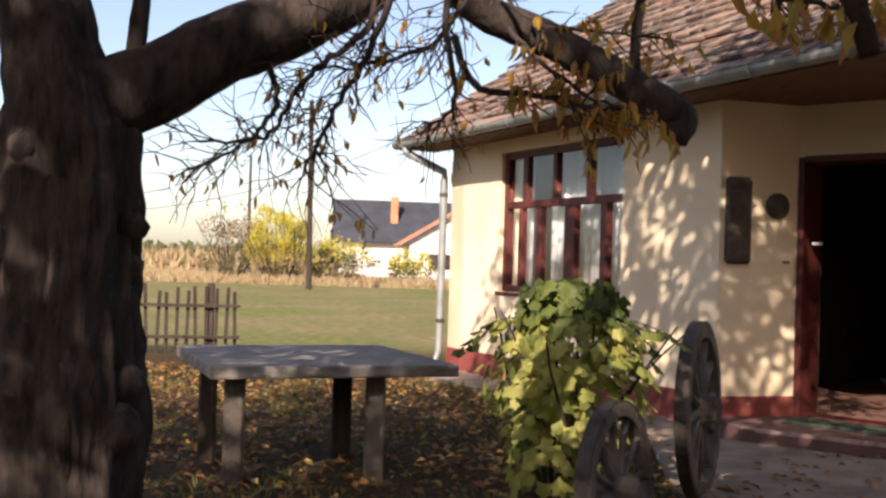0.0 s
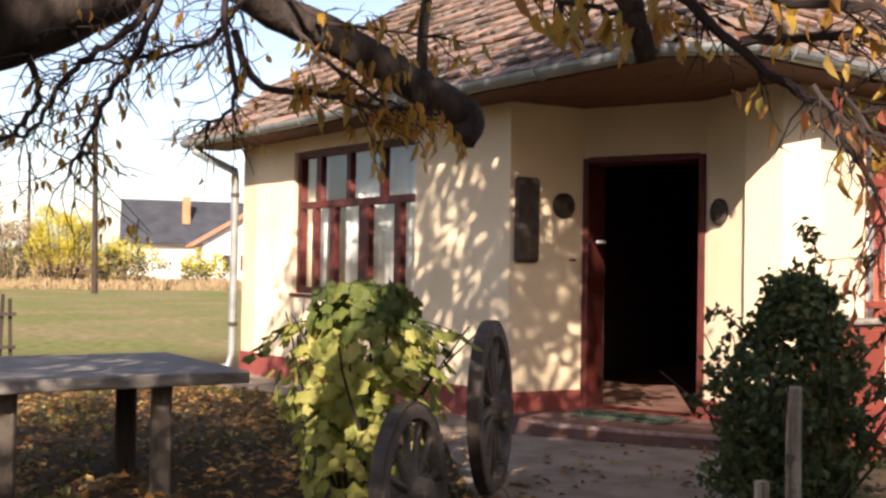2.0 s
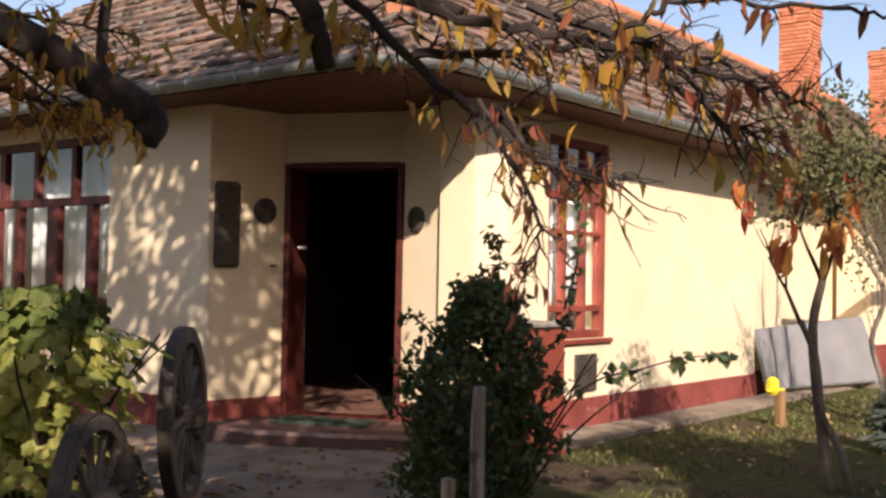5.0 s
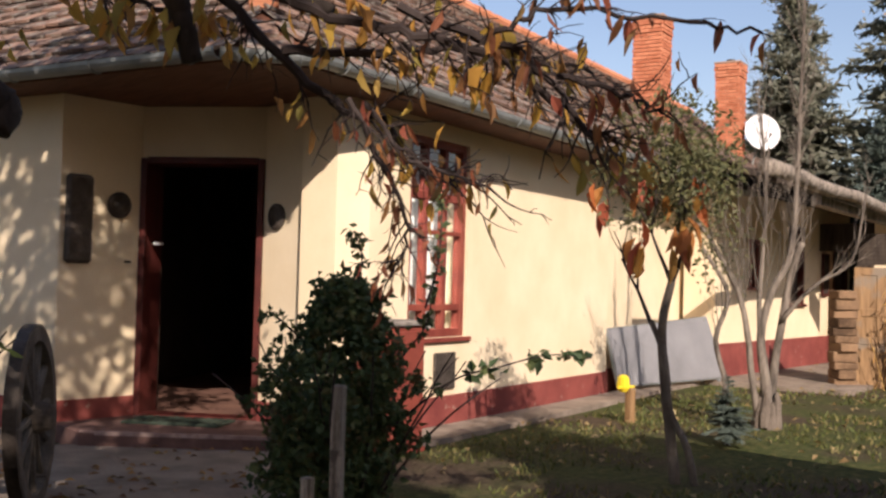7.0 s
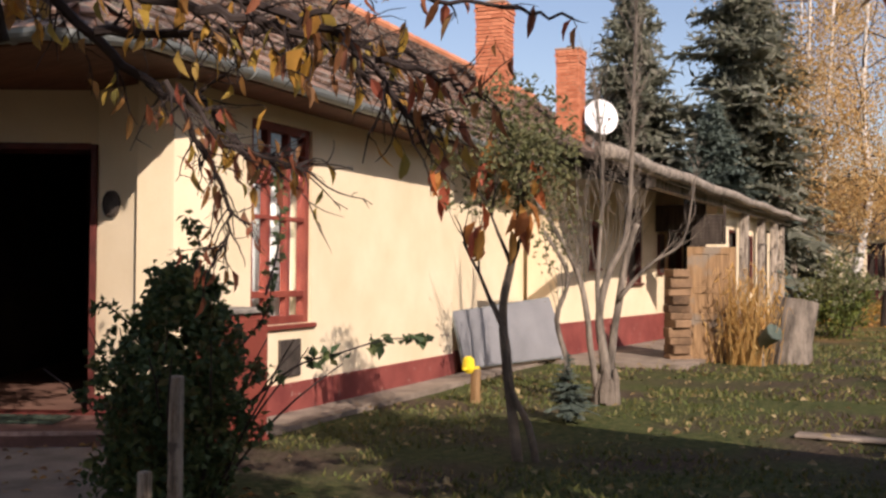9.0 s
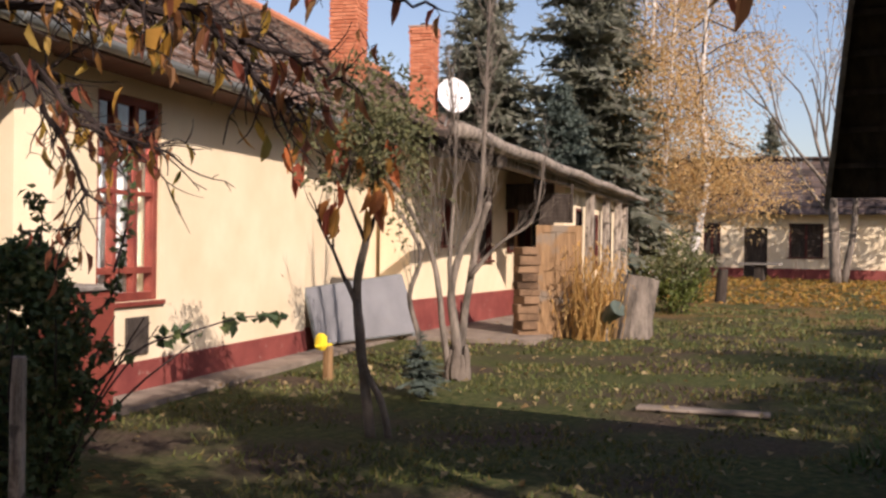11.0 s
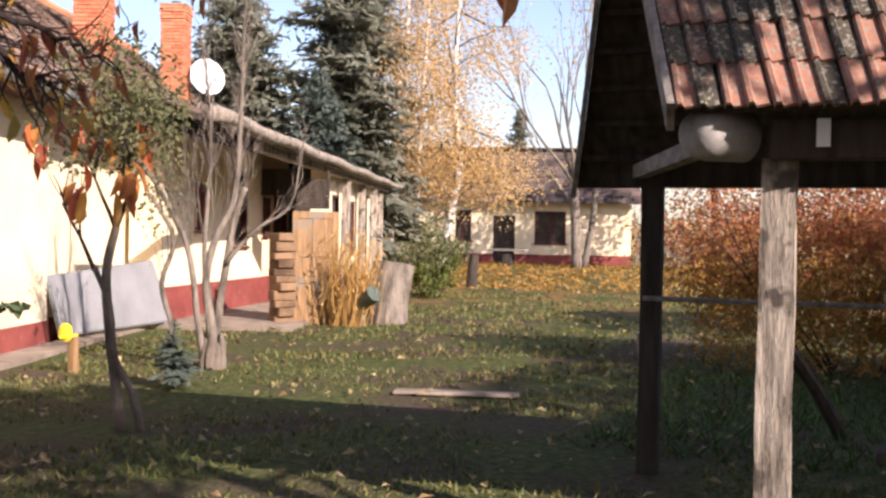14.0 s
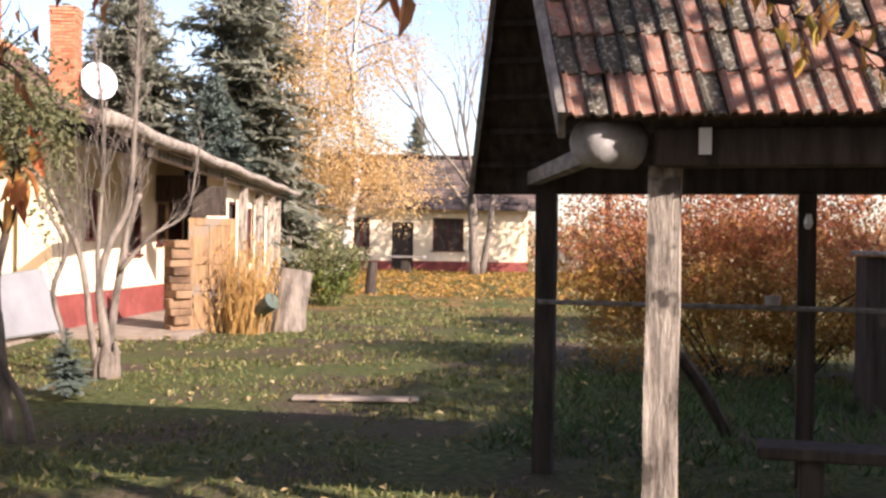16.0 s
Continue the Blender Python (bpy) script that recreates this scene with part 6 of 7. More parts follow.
def rose():
    rnd = random.Random(41)
    b = empty("rose_bush", "dense dark green rose bush with long arching shoots", "bush", (3.62, 5.0, 0))
    wood, leaves = Shape(), Shape()
    for k in range(14):
        a = k * 0.45
        shoot(wood, rnd, Vector((3.62 + 0.1 * math.cos(a), 5.0 + 0.1 * math.sin(a), -0.03)), Vector((math.cos(a) * 0.4, math.sin(a) * 0.4, 1)), 1.15, 0.011, 0.18, -0.02, 7, 5)

    def spray(q, n, spread, size):
        for _ in range(n):
            free_leaf(leaves, rnd, q + rand_way(rnd) * spread * rnd.random(), size, 0.62)

    for _ in range(760):
        z = 0.04 + 1.29 * rnd.random()
        w = 0.84 * (0.30 + 0.20 * math.sin(min(1, z / 1.0) * math.pi * 0.85)) * (1 - max(0, (z - 0.85) / 0.55) ** 1.5 * 0.8)
        a = rnd.uniform(0, 2 * math.pi)
        r = w * rnd.uniform(0.45, 1.06) * (1 + 0.55 * noise.noise(Vector((math.cos(a) * 1.6, math.sin(a) * 1.6, z * 3.2))))
        spray(Vector((3.56 + math.cos(a) * r + (z - 0.7) * 0.05, 5.06 + math.sin(a) * r, z)), 13, 0.10, 0.060)
    def arch(pts, n, size):
        q = smooth_path(pts, 5)
        wood.tube(q, taper(len(q), 0.008, 0.003), 5)
        for i in range(n):
            p = rnd.choice(q[3:])
            spray(p, 2, 0.04, size)
    arch([(3.75, 4.75, 0.55), (3.97, 4.53, 0.80), (4.15, 4.36, 0.88), (4.35, 4.16, 0.96), (4.52, 3.99, 0.95)], 24, 0.085)
    arch([(3.6, 4.97, 1.1), (3.60, 4.95, 1.30), (3.62, 4.94, 1.48), (3.57, 4.96, 1.63)], 30, 0.06)
    arch([(3.8, 4.8, 0.9), (3.95, 4.75, 1.1), (3.98, 4.74, 1.3)], 22, 0.06)
    arch([(3.9, 4.7, 1.2), (4.0, 4.72, 1.45), (4.03, 4.73, 1.72), (4.0, 4.7, 1.85)], 34, 0.055)
    arch([(3.4, 5.2, 1.0), (3.25, 5.3, 1.15), (3.2, 5.3, 1.12)], 14, 0.055)
    wood.done("stem_clump", TWIGBARK, b, "thin thorny stems", kind="stuff")
    leaves.done("leaves", ROSELEAF, b, "small dark green leaflets", kind="stuff")


rose()


def sapling():
    rnd = random.Random(51)
    t = empty("sapling", "slender twin-stemmed fruit tree with olive crown and orange leaves", "tree", (6.12, 4.62, 0))
    s = Shape()
    a = smooth_path([(6.14, 4.62, -0.05), (6.10, 4.66, 0.4), (6.08, 4.69, 0.7), (6.03, 4.68, 1.1), (6.06, 4.63, 1.4)], 4)
    s.tube(a, taper(len(a), 0.040, 0.028), 10, 0.15, rnd)
    a = smooth_path([(6.20, 4.50, -0.05), (6.15, 4.54, 0.25), (6.07, 4.63, 0.5), (6.04, 4.66, 0.86), (5.98, 4.74, 1.12)], 4)
    s.tube(a, taper(len(a), 0.028, 0.020), 8, 0.15, rnd)
    s.done("trunk", WHEELWOOD, t, "", True)
    wood, leaves, orange, tips = Shape(), Shape(), Shape(), []
    for at, way in (((6.06, 4.63, 1.38), (0.35, -0.35, 1)), ((6.06, 4.63, 1.38), (-0.3, 0.3, 1)), ((5.98, 4.74, 1.1), (-0.25, 0.3, 1)), ((6.05, 4.65, 1.3), (0.05, 0.0, 1))):
        crown_fork(wood, rnd, Vector(at), Vector(way), 0.5, 0.017, 2, 0.6, 0.05, tips, 5, 0.75)
    for p, w in tips:
        for _ in range(18):
            q = p + rand_way(rnd) * rnd.uniform(0, 0.22)
            if q.z > 1.75:
                free_leaf(leaves, rnd, q, 0.06, 0.42)
    for _ in range(2600):
        v = rand_way(rnd) * rnd.random() ** 0.45
        q = Vector((6.09 + v.x * 0.52, 4.66 + v.y * 0.52, 2.26 + v.z * 0.50))
        if noise.noise(q * 3.2) > -0.12:
            free_leaf(leaves, rnd, q, 0.06, 0.42)
    for c in ((5.94, 4.68, 2.25), (5.94, 4.68, 2.07), (5.88, 4.79, 1.73), (5.9, 4.75, 1.62), (5.74, 5.07, 2.0), (6.03, 4.49, 1.78), (6.04, 4.48, 2.06), (5.99, 4.58, 1.74)):
        for _ in range(4):
            hang_leaf(orange, rnd, Vector(c) + rand_way(rnd) * 0.10, 0.21, 0.40)
    wood.done("branch_crown", TWIGBARK, t, "thin dark forking branches", kind="stuff")
    leaves.done("leaves", OLIVELEAF, t, "small olive leaves", kind="stuff")
    orange.done("orange_leaves", ORANGELEAF, t, "orange and red hanging leaves", kind="stuff")


sapling()


def lilac():
    rnd = random.Random(61)
    t = empty("lilac_tree", "bare multi-stemmed pale lilac with twisted trunks", "tree", (9.3, 5.92, 0))
    stems = [
        ([(9.30, 5.92, -0.05), (9.30, 5.93, 0.4), (9.27, 5.99, 0.9), (9.32, 5.90, 1.35), (9.42, 5.76, 1.75), (9.44, 5.72, 2.6), (9.45, 5.70, 3.4), (9.46, 5.68, 4.5)], 0.055, 0.010),
        ([(9.26, 5.96, -0.05), (9.22, 6.05, 0.5), (9.20, 6.09, 0.9), (9.14, 6.18, 1.35), (8.98, 6.40, 1.85), (8.85, 6.5, 2.05)], 0.038, 0.018),
        ([(9.28, 5.95, 0.3), (9.25, 6.0, 1.2), (9.28, 5.96, 2.2), (9.24, 6.0, 3.0)], 0.030, 0.010),
        ([(9.05, 6.3, -0.03), (9.08, 6.25, 0.4), (9.02, 6.34, 0.85), (9.10, 6.26, 1.3), (8.95, 6.45, 1.75)], 0.034, 0.018),
        ([(9.36, 5.94, -0.05), (9.46, 5.97, 0.4), (9.50, 5.96, 0.7), (9.54, 5.90, 1.18), (9.58, 5.84, 1.59), (9.61, 5.76, 1.84)], 0.044, 0.034),
        ([(9.46, 5.89, 1.05), (9.52, 5.69, 1.30), (9.58, 5.54, 1.45), (9.66, 5.26, 1.66), (9.70, 5.16, 2.19)], 0.024, 0.010),
    ]
    wood, leaves, tips = Shape(), Shape(), []
    for pts, a, b in stems:
        q = smooth_path(pts, 4)
        s = Shape().tube(q, taper(len(q), a, b), 9, 0.2, rnd)
        s.done("stem", PALEBARK, t, "", True)
        tall = pts[-1][2] > 2.5
        for i in range(len(q) // 2, len(q)):
            for _ in range(3 if tall else 1):
                crown_fork(wood, rnd, q[i], (q[i] - q[i - 1]).normalized() + rand_way(rnd) * 0.55 + Vector((0, 0, 0.7)), 0.42 if tall else 0.32, 0.006, 2, 0.5, 0.06, tips, 4, 0.7, (1, 3))
    for _ in range(330):
        q = Vector((9.0 + rnd.gauss(0, 0.16), 6.35 + rnd.gauss(0, 0.16), 1.9 + rnd.gauss(0, 0.3)))
        free_leaf(leaves, rnd, q, 0.07, 0.5)
    base = Shape()
    for k in range(9):
        a = 0.7 * k
        c = Vector((9.32 + 0.09 * math.cos(a), 5.94 + 0.09 * math.sin(a), 0.10 + 0.05 * (k % 3)))
        base.tube([c - Vector((0, 0, 0.18)), c - Vector((0, 0, 0.06)), c + Vector((0.01, 0, 0.05)), c + Vector((0.02, 0, 0.16))], [0.06, 0.058, 0.045, 0.012], 8, 0.4, rnd)
    base.done("root_clump", WHEELWOOD, t, "gnarled dark root stock")
    for _ in range(45):
        at = Vector((9.15 + rnd.gauss(0, 0.16), 6.12 + rnd.gauss(0, 0.18), rnd.uniform(1.3, 1.9)))
        shoot(wood, rnd, at, Vector((rnd.gauss(0, 0.2), rnd.gauss(0, 0.2), 1)), rnd.uniform(0.5, 1.1), 0.004, 0.10, 0.02, 5, 4)
    wood.done("twig_mass", PALEBARK, t, "bare pale twigs", kind="stuff")
    leaves.done("leaves", OLIVELEAF, t, "few remaining olive leaves", kind="stuff")


lilac()


def spruce(x, y, z0, h, r, label, material, seed, name="spruce_tree", low=0.08):
    """Conifer: trunk and drooping whorls of flat needle sprays."""
    rnd = random.Random(seed)
    t = empty(name, label, "tree", (x, y, z0))
    Shape().tube([(x, y, z0 - 0.05), (x, y, z0 + h * 0.5), (x, y, z0 + h)], [0.022 * h, 0.014 * h, 0.003 * h], 8).done("trunk", BARK, t)
    c = Shape()
    rows = 16 if h < 2 else 40
    for i in range(rows):
        f = low + (1 - low) * i / rows
        z_row = z0 + h * f
        rr = r * (1 - f) ** 0.85 * rnd.uniform(0.85, 1.12) + 0.02 * h
        for k in range(13 if f < 0.7 else 8):
            a = rnd.uniform(0, 2 * math.pi)
            z = z_row + h * rnd.uniform(-0.03, 0.03)
            way = Vector((math.cos(a), math.sin(a), -0.22 + 0.5 * f + rnd.uniform(-0.15, 0.2)))
            side = Vector((-math.sin(a), math.cos(a), 0))
            L = rr * rnd.uniform(0.5, 1.15)
            for j in range(9):
                s = (j + 1) / 9
                p = Vector((x, y, z)) + way * L * s + Vector((0, 0, -0.10 * L * s * s))
                wdt = L * 0.42 * (1 - s * 0.7)
                if h > 2:
                    for _ in range(3):
                        free_leaf(c, rnd, p + rand_way(rnd) * L * 0.16, 0.026 * h, 0.28)
                for sg in (-1, 1):
                    tip = p + side * sg * wdt + way * L * 0.14 + Vector((0, 0, -wdt * rnd.uniform(0.15, 0.6)))
                    e = way * L * 0.075
                    c.add([p - e, p + e, tip + rand_way(rnd) * 0.02 * r, (p + tip) / 2 - e * 1.5 + Vector((0, 0, 0.012 * h * rnd.random()))], [(0, 1, 2), (0, 2, 3)])
    c.done("crown", material, t, "", kind="stuff")


spruce(25.6, 15.6, 0.1, 10.2, 2.5, "tall blue-green spruce behind the veranda roof", NEEDLE, 71)
spruce(27.4, 13.2, 0.1, 12.5, 2.7, "tall dark spruce beside the golden birches", NEEDLE, 72)
spruce(24.6, 12.6, 0.1, 5.4, 2.2, "smaller blue spruce behind the veranda", NEEDLEBLUE, 73)
spruce(8.02, 5.50, 0.0, 0.62, 0.27, "tiny blue-green spruce planted in the lawn", NEEDLEBLUE, 74, "young_spruce", 0.22)
spruce(57.5, 16.95, 0.27, 8.2, 2.2, "distant green conifer behind the farmhouse", NEEDLE, 75)


def birch(pts, r, seed, label, count, height):
    rnd = random.Random(seed)
    t = empty("birch_tree", label, "tree", pts[0], "golden birches")
    q = smooth_path(pts, 4)
    Shape().tube(q, taper(len(q), r, r * 0.3), 9, 0.1, rnd).done("trunk", BIRCHBARK, t, "", True)
    wood, leaves, tips = Shape(), Shape(), []
    for i in range(len(q) // 4, len(q)):
        for _ in range(2):
            crown_fork(wood, rnd, q[i], rand_way(rnd) * Vector((1, 1, 0.2)).length + Vector((0, 0, 0.9)), 1.25, r * 0.22, 2, 0.7, -0.06, tips, 4, 0.75)
    for k in range(int(count * 1.6)):
        p, w = rnd.choice(tips)
        p = p + Vector((rnd.gauss(0, 0.35), rnd.gauss(0, 0.35), -abs(rnd.gauss(0, 0.9))))
        if p.z > 2.6 + rnd.gauss(0, 0.5):
            free_leaf(leaves, rnd, p, 0.09, 0.7)
    wood.done("branch_crown", TWIGBARK, t, "thin drooping branches", kind="stuff")
    leaves.done("crown", BIRCHLEAF, t, "sparse golden leaves", kind="stuff")


birch([(29.45, 12.35, 0.05), (29.46, 12.33, 1.9), (29.5, 12.3, 5.0), (29.6, 12.2, 10.5)], 0.13, 81, "slender golden birch with white bark", 9000, 10)
birch([(29.60, 11.98, 0.05), (29.63, 11.92, 1.55), (29.7, 11.85, 4.5), (29.8, 11.6, 9.5)], 0.12, 82, "slender golden birch with white bark", 8000, 10)
birch([(29.85, 11.25, 0.05), (30.01, 10.95, 2.07), (30.15, 10.75, 3.6), (30.0, 10.9, 6.0), (30.1, 10.7, 10.5)], 0.15, 83, "leaning golden birch with white bark", 9500, 10)
birch([(33.5, 14.3, 0.1), (33.5, 14.2, 3.0), (33.4, 14.1, 11.0)], 0.12, 84, "slender golden birch behind the others", 8000, 10)


def bare_tree():
    rnd = random.Random(91)
    t = empty("bare_tree", "pale-trunked bare tree before the farmhouse", "tree", (40.8, 9.65, 0.2))
    wood, leaves, tips = Shape(), Shape(), []
    q = smooth_path([(40.82, 9.63, 0.15), (40.8, 9.7, 1.8), (40.78, 9.79, 3.5)], 4)
    Shape().tube(q, taper(len(q), 0.22, 0.17), 10, 0.12, rnd).done("trunk", PALEBARK, t, "", True)
    q2 = smooth_path([(40.9, 9.4, 0.15), (41.0, 9.1, 2.0), (41.0, 9.0, 3.6)], 4)
    Shape().tube(q2, taper(len(q2), 0.15, 0.1), 8, 0.12, rnd).done("trunk", PALEBARK, t, "", True)
    for at, way, ln in ((q[-1], (-0.1, 0.55, 0.8), 4.0), (q[-1], (0, 0.2, 1), 4.2), (q[-1], (0.05, -0.05, 1), 4.4), (q[-1], (0, -0.25, 1), 4.0), (q2[-1], (0, -0.35, 1), 3.4), (q[-3], (-0.1, 0.75, 0.7), 3.2)):
        crown_fork(wood, rnd, at, Vector(way), ln, 0.085, 4, 0.36, 0.06, tips, 5, 0.66)
    for p, w in tips:
        for _ in range(2):
            free_leaf(leaves, rnd, p + rand_way(rnd) * rnd.uniform(0, 0.9), 0.12, 0.7)
    wood.done("branch_crown", PALEBARK, t, "pale bare branches", kind="stuff")
    leaves.done("leaves", BIRCHLEAF, t, "few golden leaves", kind="stuff")


bare_tree()


def shrub(name, label, c, r, n, mats, size, seed, stems=14, gap=-0.1, lo=0.0):
    """A wild shrub: stems from the base and leaf sprays in clumps, uneven in outline."""
    rnd = random.Random(seed)
    c, r = Vector(c), Vector(r)
    b = empty(name, label, "bush", (c.x, c.y, c.z))
    wood = Shape()
    for k in range(stems):
        a = rnd.uniform(0, 2 * math.pi)
        shoot(wood, rnd, c + Vector((math.cos(a) * r.x * 0.25, math.sin(a) * r.y * 0.25, -0.05)), Vector((math.cos(a) * r.x * 0.7, math.sin(a) * r.y * 0.7, r.z * 1.6)), r.z * 1.8, 0.012 * r.z, 0.15, -0.02, 7, 4)
    wood.done("stem_clump", TWIGBARK, b, "thin bare stems", kind="stuff")
    layers = [Shape() for _ in mats]
    made = 0
    while made < n:
        v = rand_way(rnd) * rnd.random() ** 0.33
        lump = 1 + 0.55 * noise.noise(Vector((v.x * 1.6 + seed, v.y * 1.6, v.z * 1.6)))
        q = Vector((c.x + v.x * r.x * lump, c.y + v.y * r.y * lump, c.z + r.z * (1 + v.z * lump)))
        if q.z < c.z + lo or noise.noise(q * (2.2 / max(r.x, 0.4))) < gap:
            made += 0.05
            continue
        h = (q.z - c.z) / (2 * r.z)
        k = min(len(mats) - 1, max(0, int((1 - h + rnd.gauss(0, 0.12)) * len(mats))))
        for _ in range(3):
            free_leaf(layers[k], rnd, q + rand_way(rnd) * size, size, 0.65)
        made += 1
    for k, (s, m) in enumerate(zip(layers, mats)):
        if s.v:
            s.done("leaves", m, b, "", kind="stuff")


shrub("shrub", "large rust-red autumn shrub behind the shelter", (12.2, -0.20, -0.05), (1.5, 2.35, 1.22), 18000, [BUSHLEAF, BUSHLOW], 0.047, 101, 26, -0.32, 0.12)
shrub("shrub", "rust-red autumn shrub behind the shelter", (12.0, -3.2, -0.05), (1.4, 1.7, 1.0), 7000, [BUSHLEAF, BUSHLOW], 0.047, 102, 20, -0.32, 0.12)
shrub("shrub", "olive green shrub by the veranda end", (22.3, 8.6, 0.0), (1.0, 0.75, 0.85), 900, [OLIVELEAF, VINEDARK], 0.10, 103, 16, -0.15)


def dry_stalks():
    rnd = random.Random(104)
    b = empty("dry_stalks", "golden dried perennial stalks fanning out before the old door", "dry plant", (14.75, 7.02, 0))
    stems, leaves = Shape(), Shape()
    for _ in range(190):
        a = rnd.uniform(0, 2 * math.pi)
        root = Vector((14.72 + rnd.gauss(0, 0.13), 7.05 + rnd.gauss(0, 0.17), -0.02))
        way = Vector((math.cos(a) * 0.22 + 0.05, math.sin(a) * 0.22 - 0.05, 1))
        pts = shoot(stems, rnd, root, way, rnd.uniform(0.7, 1.55), rnd.uniform(0.005, 0.009), 0.06, -0.01, 6, 4)
        for p in pts[2:]:
            if rnd.random() < 0.5:
                hang_leaf(leaves, rnd, p, 0.13, 0.22, 0.6)
    stems.done("stem_clump", STRAW, b, "thin golden stems", kind="stuff")
    leaves.done("leaves", STRAW, b, "withered straw leaves", kind="stuff")


dry_stalks()

shrub("shrub", "bright yellow shrub beyond the meadow", (-2.3, 60, 0.0), (2.0, 1.5, 2.2), 3200, [YELLOWBUSH, YELLOWBUSH, DRYGRASS], 0.13, 105, 60, -0.02)
shrub("shrub", "olive and yellow shrub beyond the meadow", (0.9, 61, 0.0), (2.2, 1.5, 1.3), 900, [YELLOWBUSH, OLIVELEAF, DRYGRASS], 0.18, 106, 40, -0.05)
shrub("shrub", "brown bare shrub beyond the meadow", (-5.0, 63, 0.0), (1.9, 1.5, 2.2), 420, [DRYGRASS, OLIVELEAF], 0.20, 107, 40, -0.1)
shrub("shrub", "small yellow shrub before the distant cottage", (5.6, 66, 0.0), (1.6, 1.2, 1.1), 350, [YELLOWBUSH, OLIVELEAF], 0.22, 108, 12, -0.1)


# ---------------------------------------------------------------- meadow edge, fence, pole
def meadow():
    rnd = random.Random(111)
    s = Shape()
    for _ in range(15000):
        x, y = rnd.uniform(-17, 12), rnd.uniform(57, 72)
        patch = noise.noise(Vector((x * 0.35, y * 0.35, 2)))
        h = rnd.uniform(0.15, 0.6) * (1 + 0.9 * patch)
        p = Vector((x, y, -0.02))
        lean = Vector((rnd.gauss(0, 0.22), rnd.gauss(0, 0.2), 0))
        w = Vector((0.05 * rnd.uniform(0.4, 1.4), 0, 0))
        s.add([p - w, p + w, p + w * 0.7 + Vector((0, 0, h * 0.6)) + lean * 0.4, p + Vector((0, 0, h)) + lean, p - w * 0.7 + Vector((0, 0, h * 0.6)) + lean * 0.4], [(0, 1, 2, 4), (4, 2, 3)])
    tagged(s.done("tall_dry_grass", DRYGRASS), "belt of tall dry grass beyond the meadow", "dry grass", kind="stuff")
    s = Shape()
    for _ in range(2600):
        x, y = rnd.uniform(-130, 70), rnd.uniform(240, 330)
        h = rnd.uniform(2.0, 4.5)
        p = Vector((x, y, 0))
        for k in range(3):
            leaf_faces(s, p + Vector((rnd.gauss(0, 1.2), 0, h * rnd.uniform(0.0, 0.75))), Vector((rnd.gauss(0, 0.5), rnd.gauss(0, 0.3), 1)), rand_way(rnd), 2.2, 2.0)
    tagged(s.done("far_woods", OLIVELEAF), "hazy line of distant woods on the horizon", "woods", kind="stuff")
    s = Shape()
    for _ in range(9000):
        x, y = rnd.uniform(-60, 30), rnd.uniform(95, 170)
        h = rnd.uniform(0.8, 2.2)
        leaf_faces(s, Vector((x, y, rnd.uniform(0, h * 0.6))), Vector((rnd.gauss(0, 0.3), rnd.gauss(0, 0.3), 1)), rand_way(rnd), h * 0.7, 0.5)
    tagged(s.done("reed_belt", DRYGRASS), "broad belt of tan reeds before the woods", "reeds", kind="stuff")
    s = Shape()
    for _ in range(1500):
        x, y = 70 + rnd.uniform(0, 25), rnd.uniform(-45, 45)
        leaf_faces(s, Vector((x, y, rnd.uniform(0, 0.9))), Vector((rnd.gauss(0, 0.8), rnd.gauss(0, 0.8), 1)), rand_way(rnd), 1.2, 0.9)
    for _ in range(2600):
        x, y = rnd.uniform(230, 300), rnd.uniform(-120, 90)
        leaf_faces(s, Vector((x, y, rnd.uniform(0, 4.2))), Vector((rnd.gauss(0, 0.8), rnd.gauss(0, 0.8), 1)), rand_way(rnd), 2.6, 2.2)
    tagged(s.done("far_hedge", DRYGRASS), "distant pale hedge behind the farmhouse", "hedge", kind="stuff")


meadow()


def back_woods():
    """An added, unseen dense row of trees behind the camera that blocks low sky light."""
    rnd = random.Random(117)
    s = Shape()
    for _ in range(9000):
        k = rnd.random()
        if k < 0.6:
            x, y, top = rnd.uniform(-30, 32), rnd.uniform(-30, -23), 10.0
        elif k < 0.8:
            x, y, top = rnd.uniform(-26, -20), rnd.uniform(-28, 14), 9.0
        else:
            x, y, top = rnd.uniform(24, 34), rnd.uniform(-30, -14), 9.0
        z = rnd.uniform(0.2, top * (0.8 + 0.3 * noise.noise(Vector((x * 0.2, y * 0.2, 0)))))
        leaf_faces(s, Vector((x, y, z)), rand_way(rnd), rand_way(rnd), rnd.uniform(0.8, 1.6), rnd.uniform(0.6, 1.1))
    tagged(s.done("back_woods", OLIVELEAF), "unseen olive trees added round the yard to block sky light", "woods", kind="stuff")


back_woods()


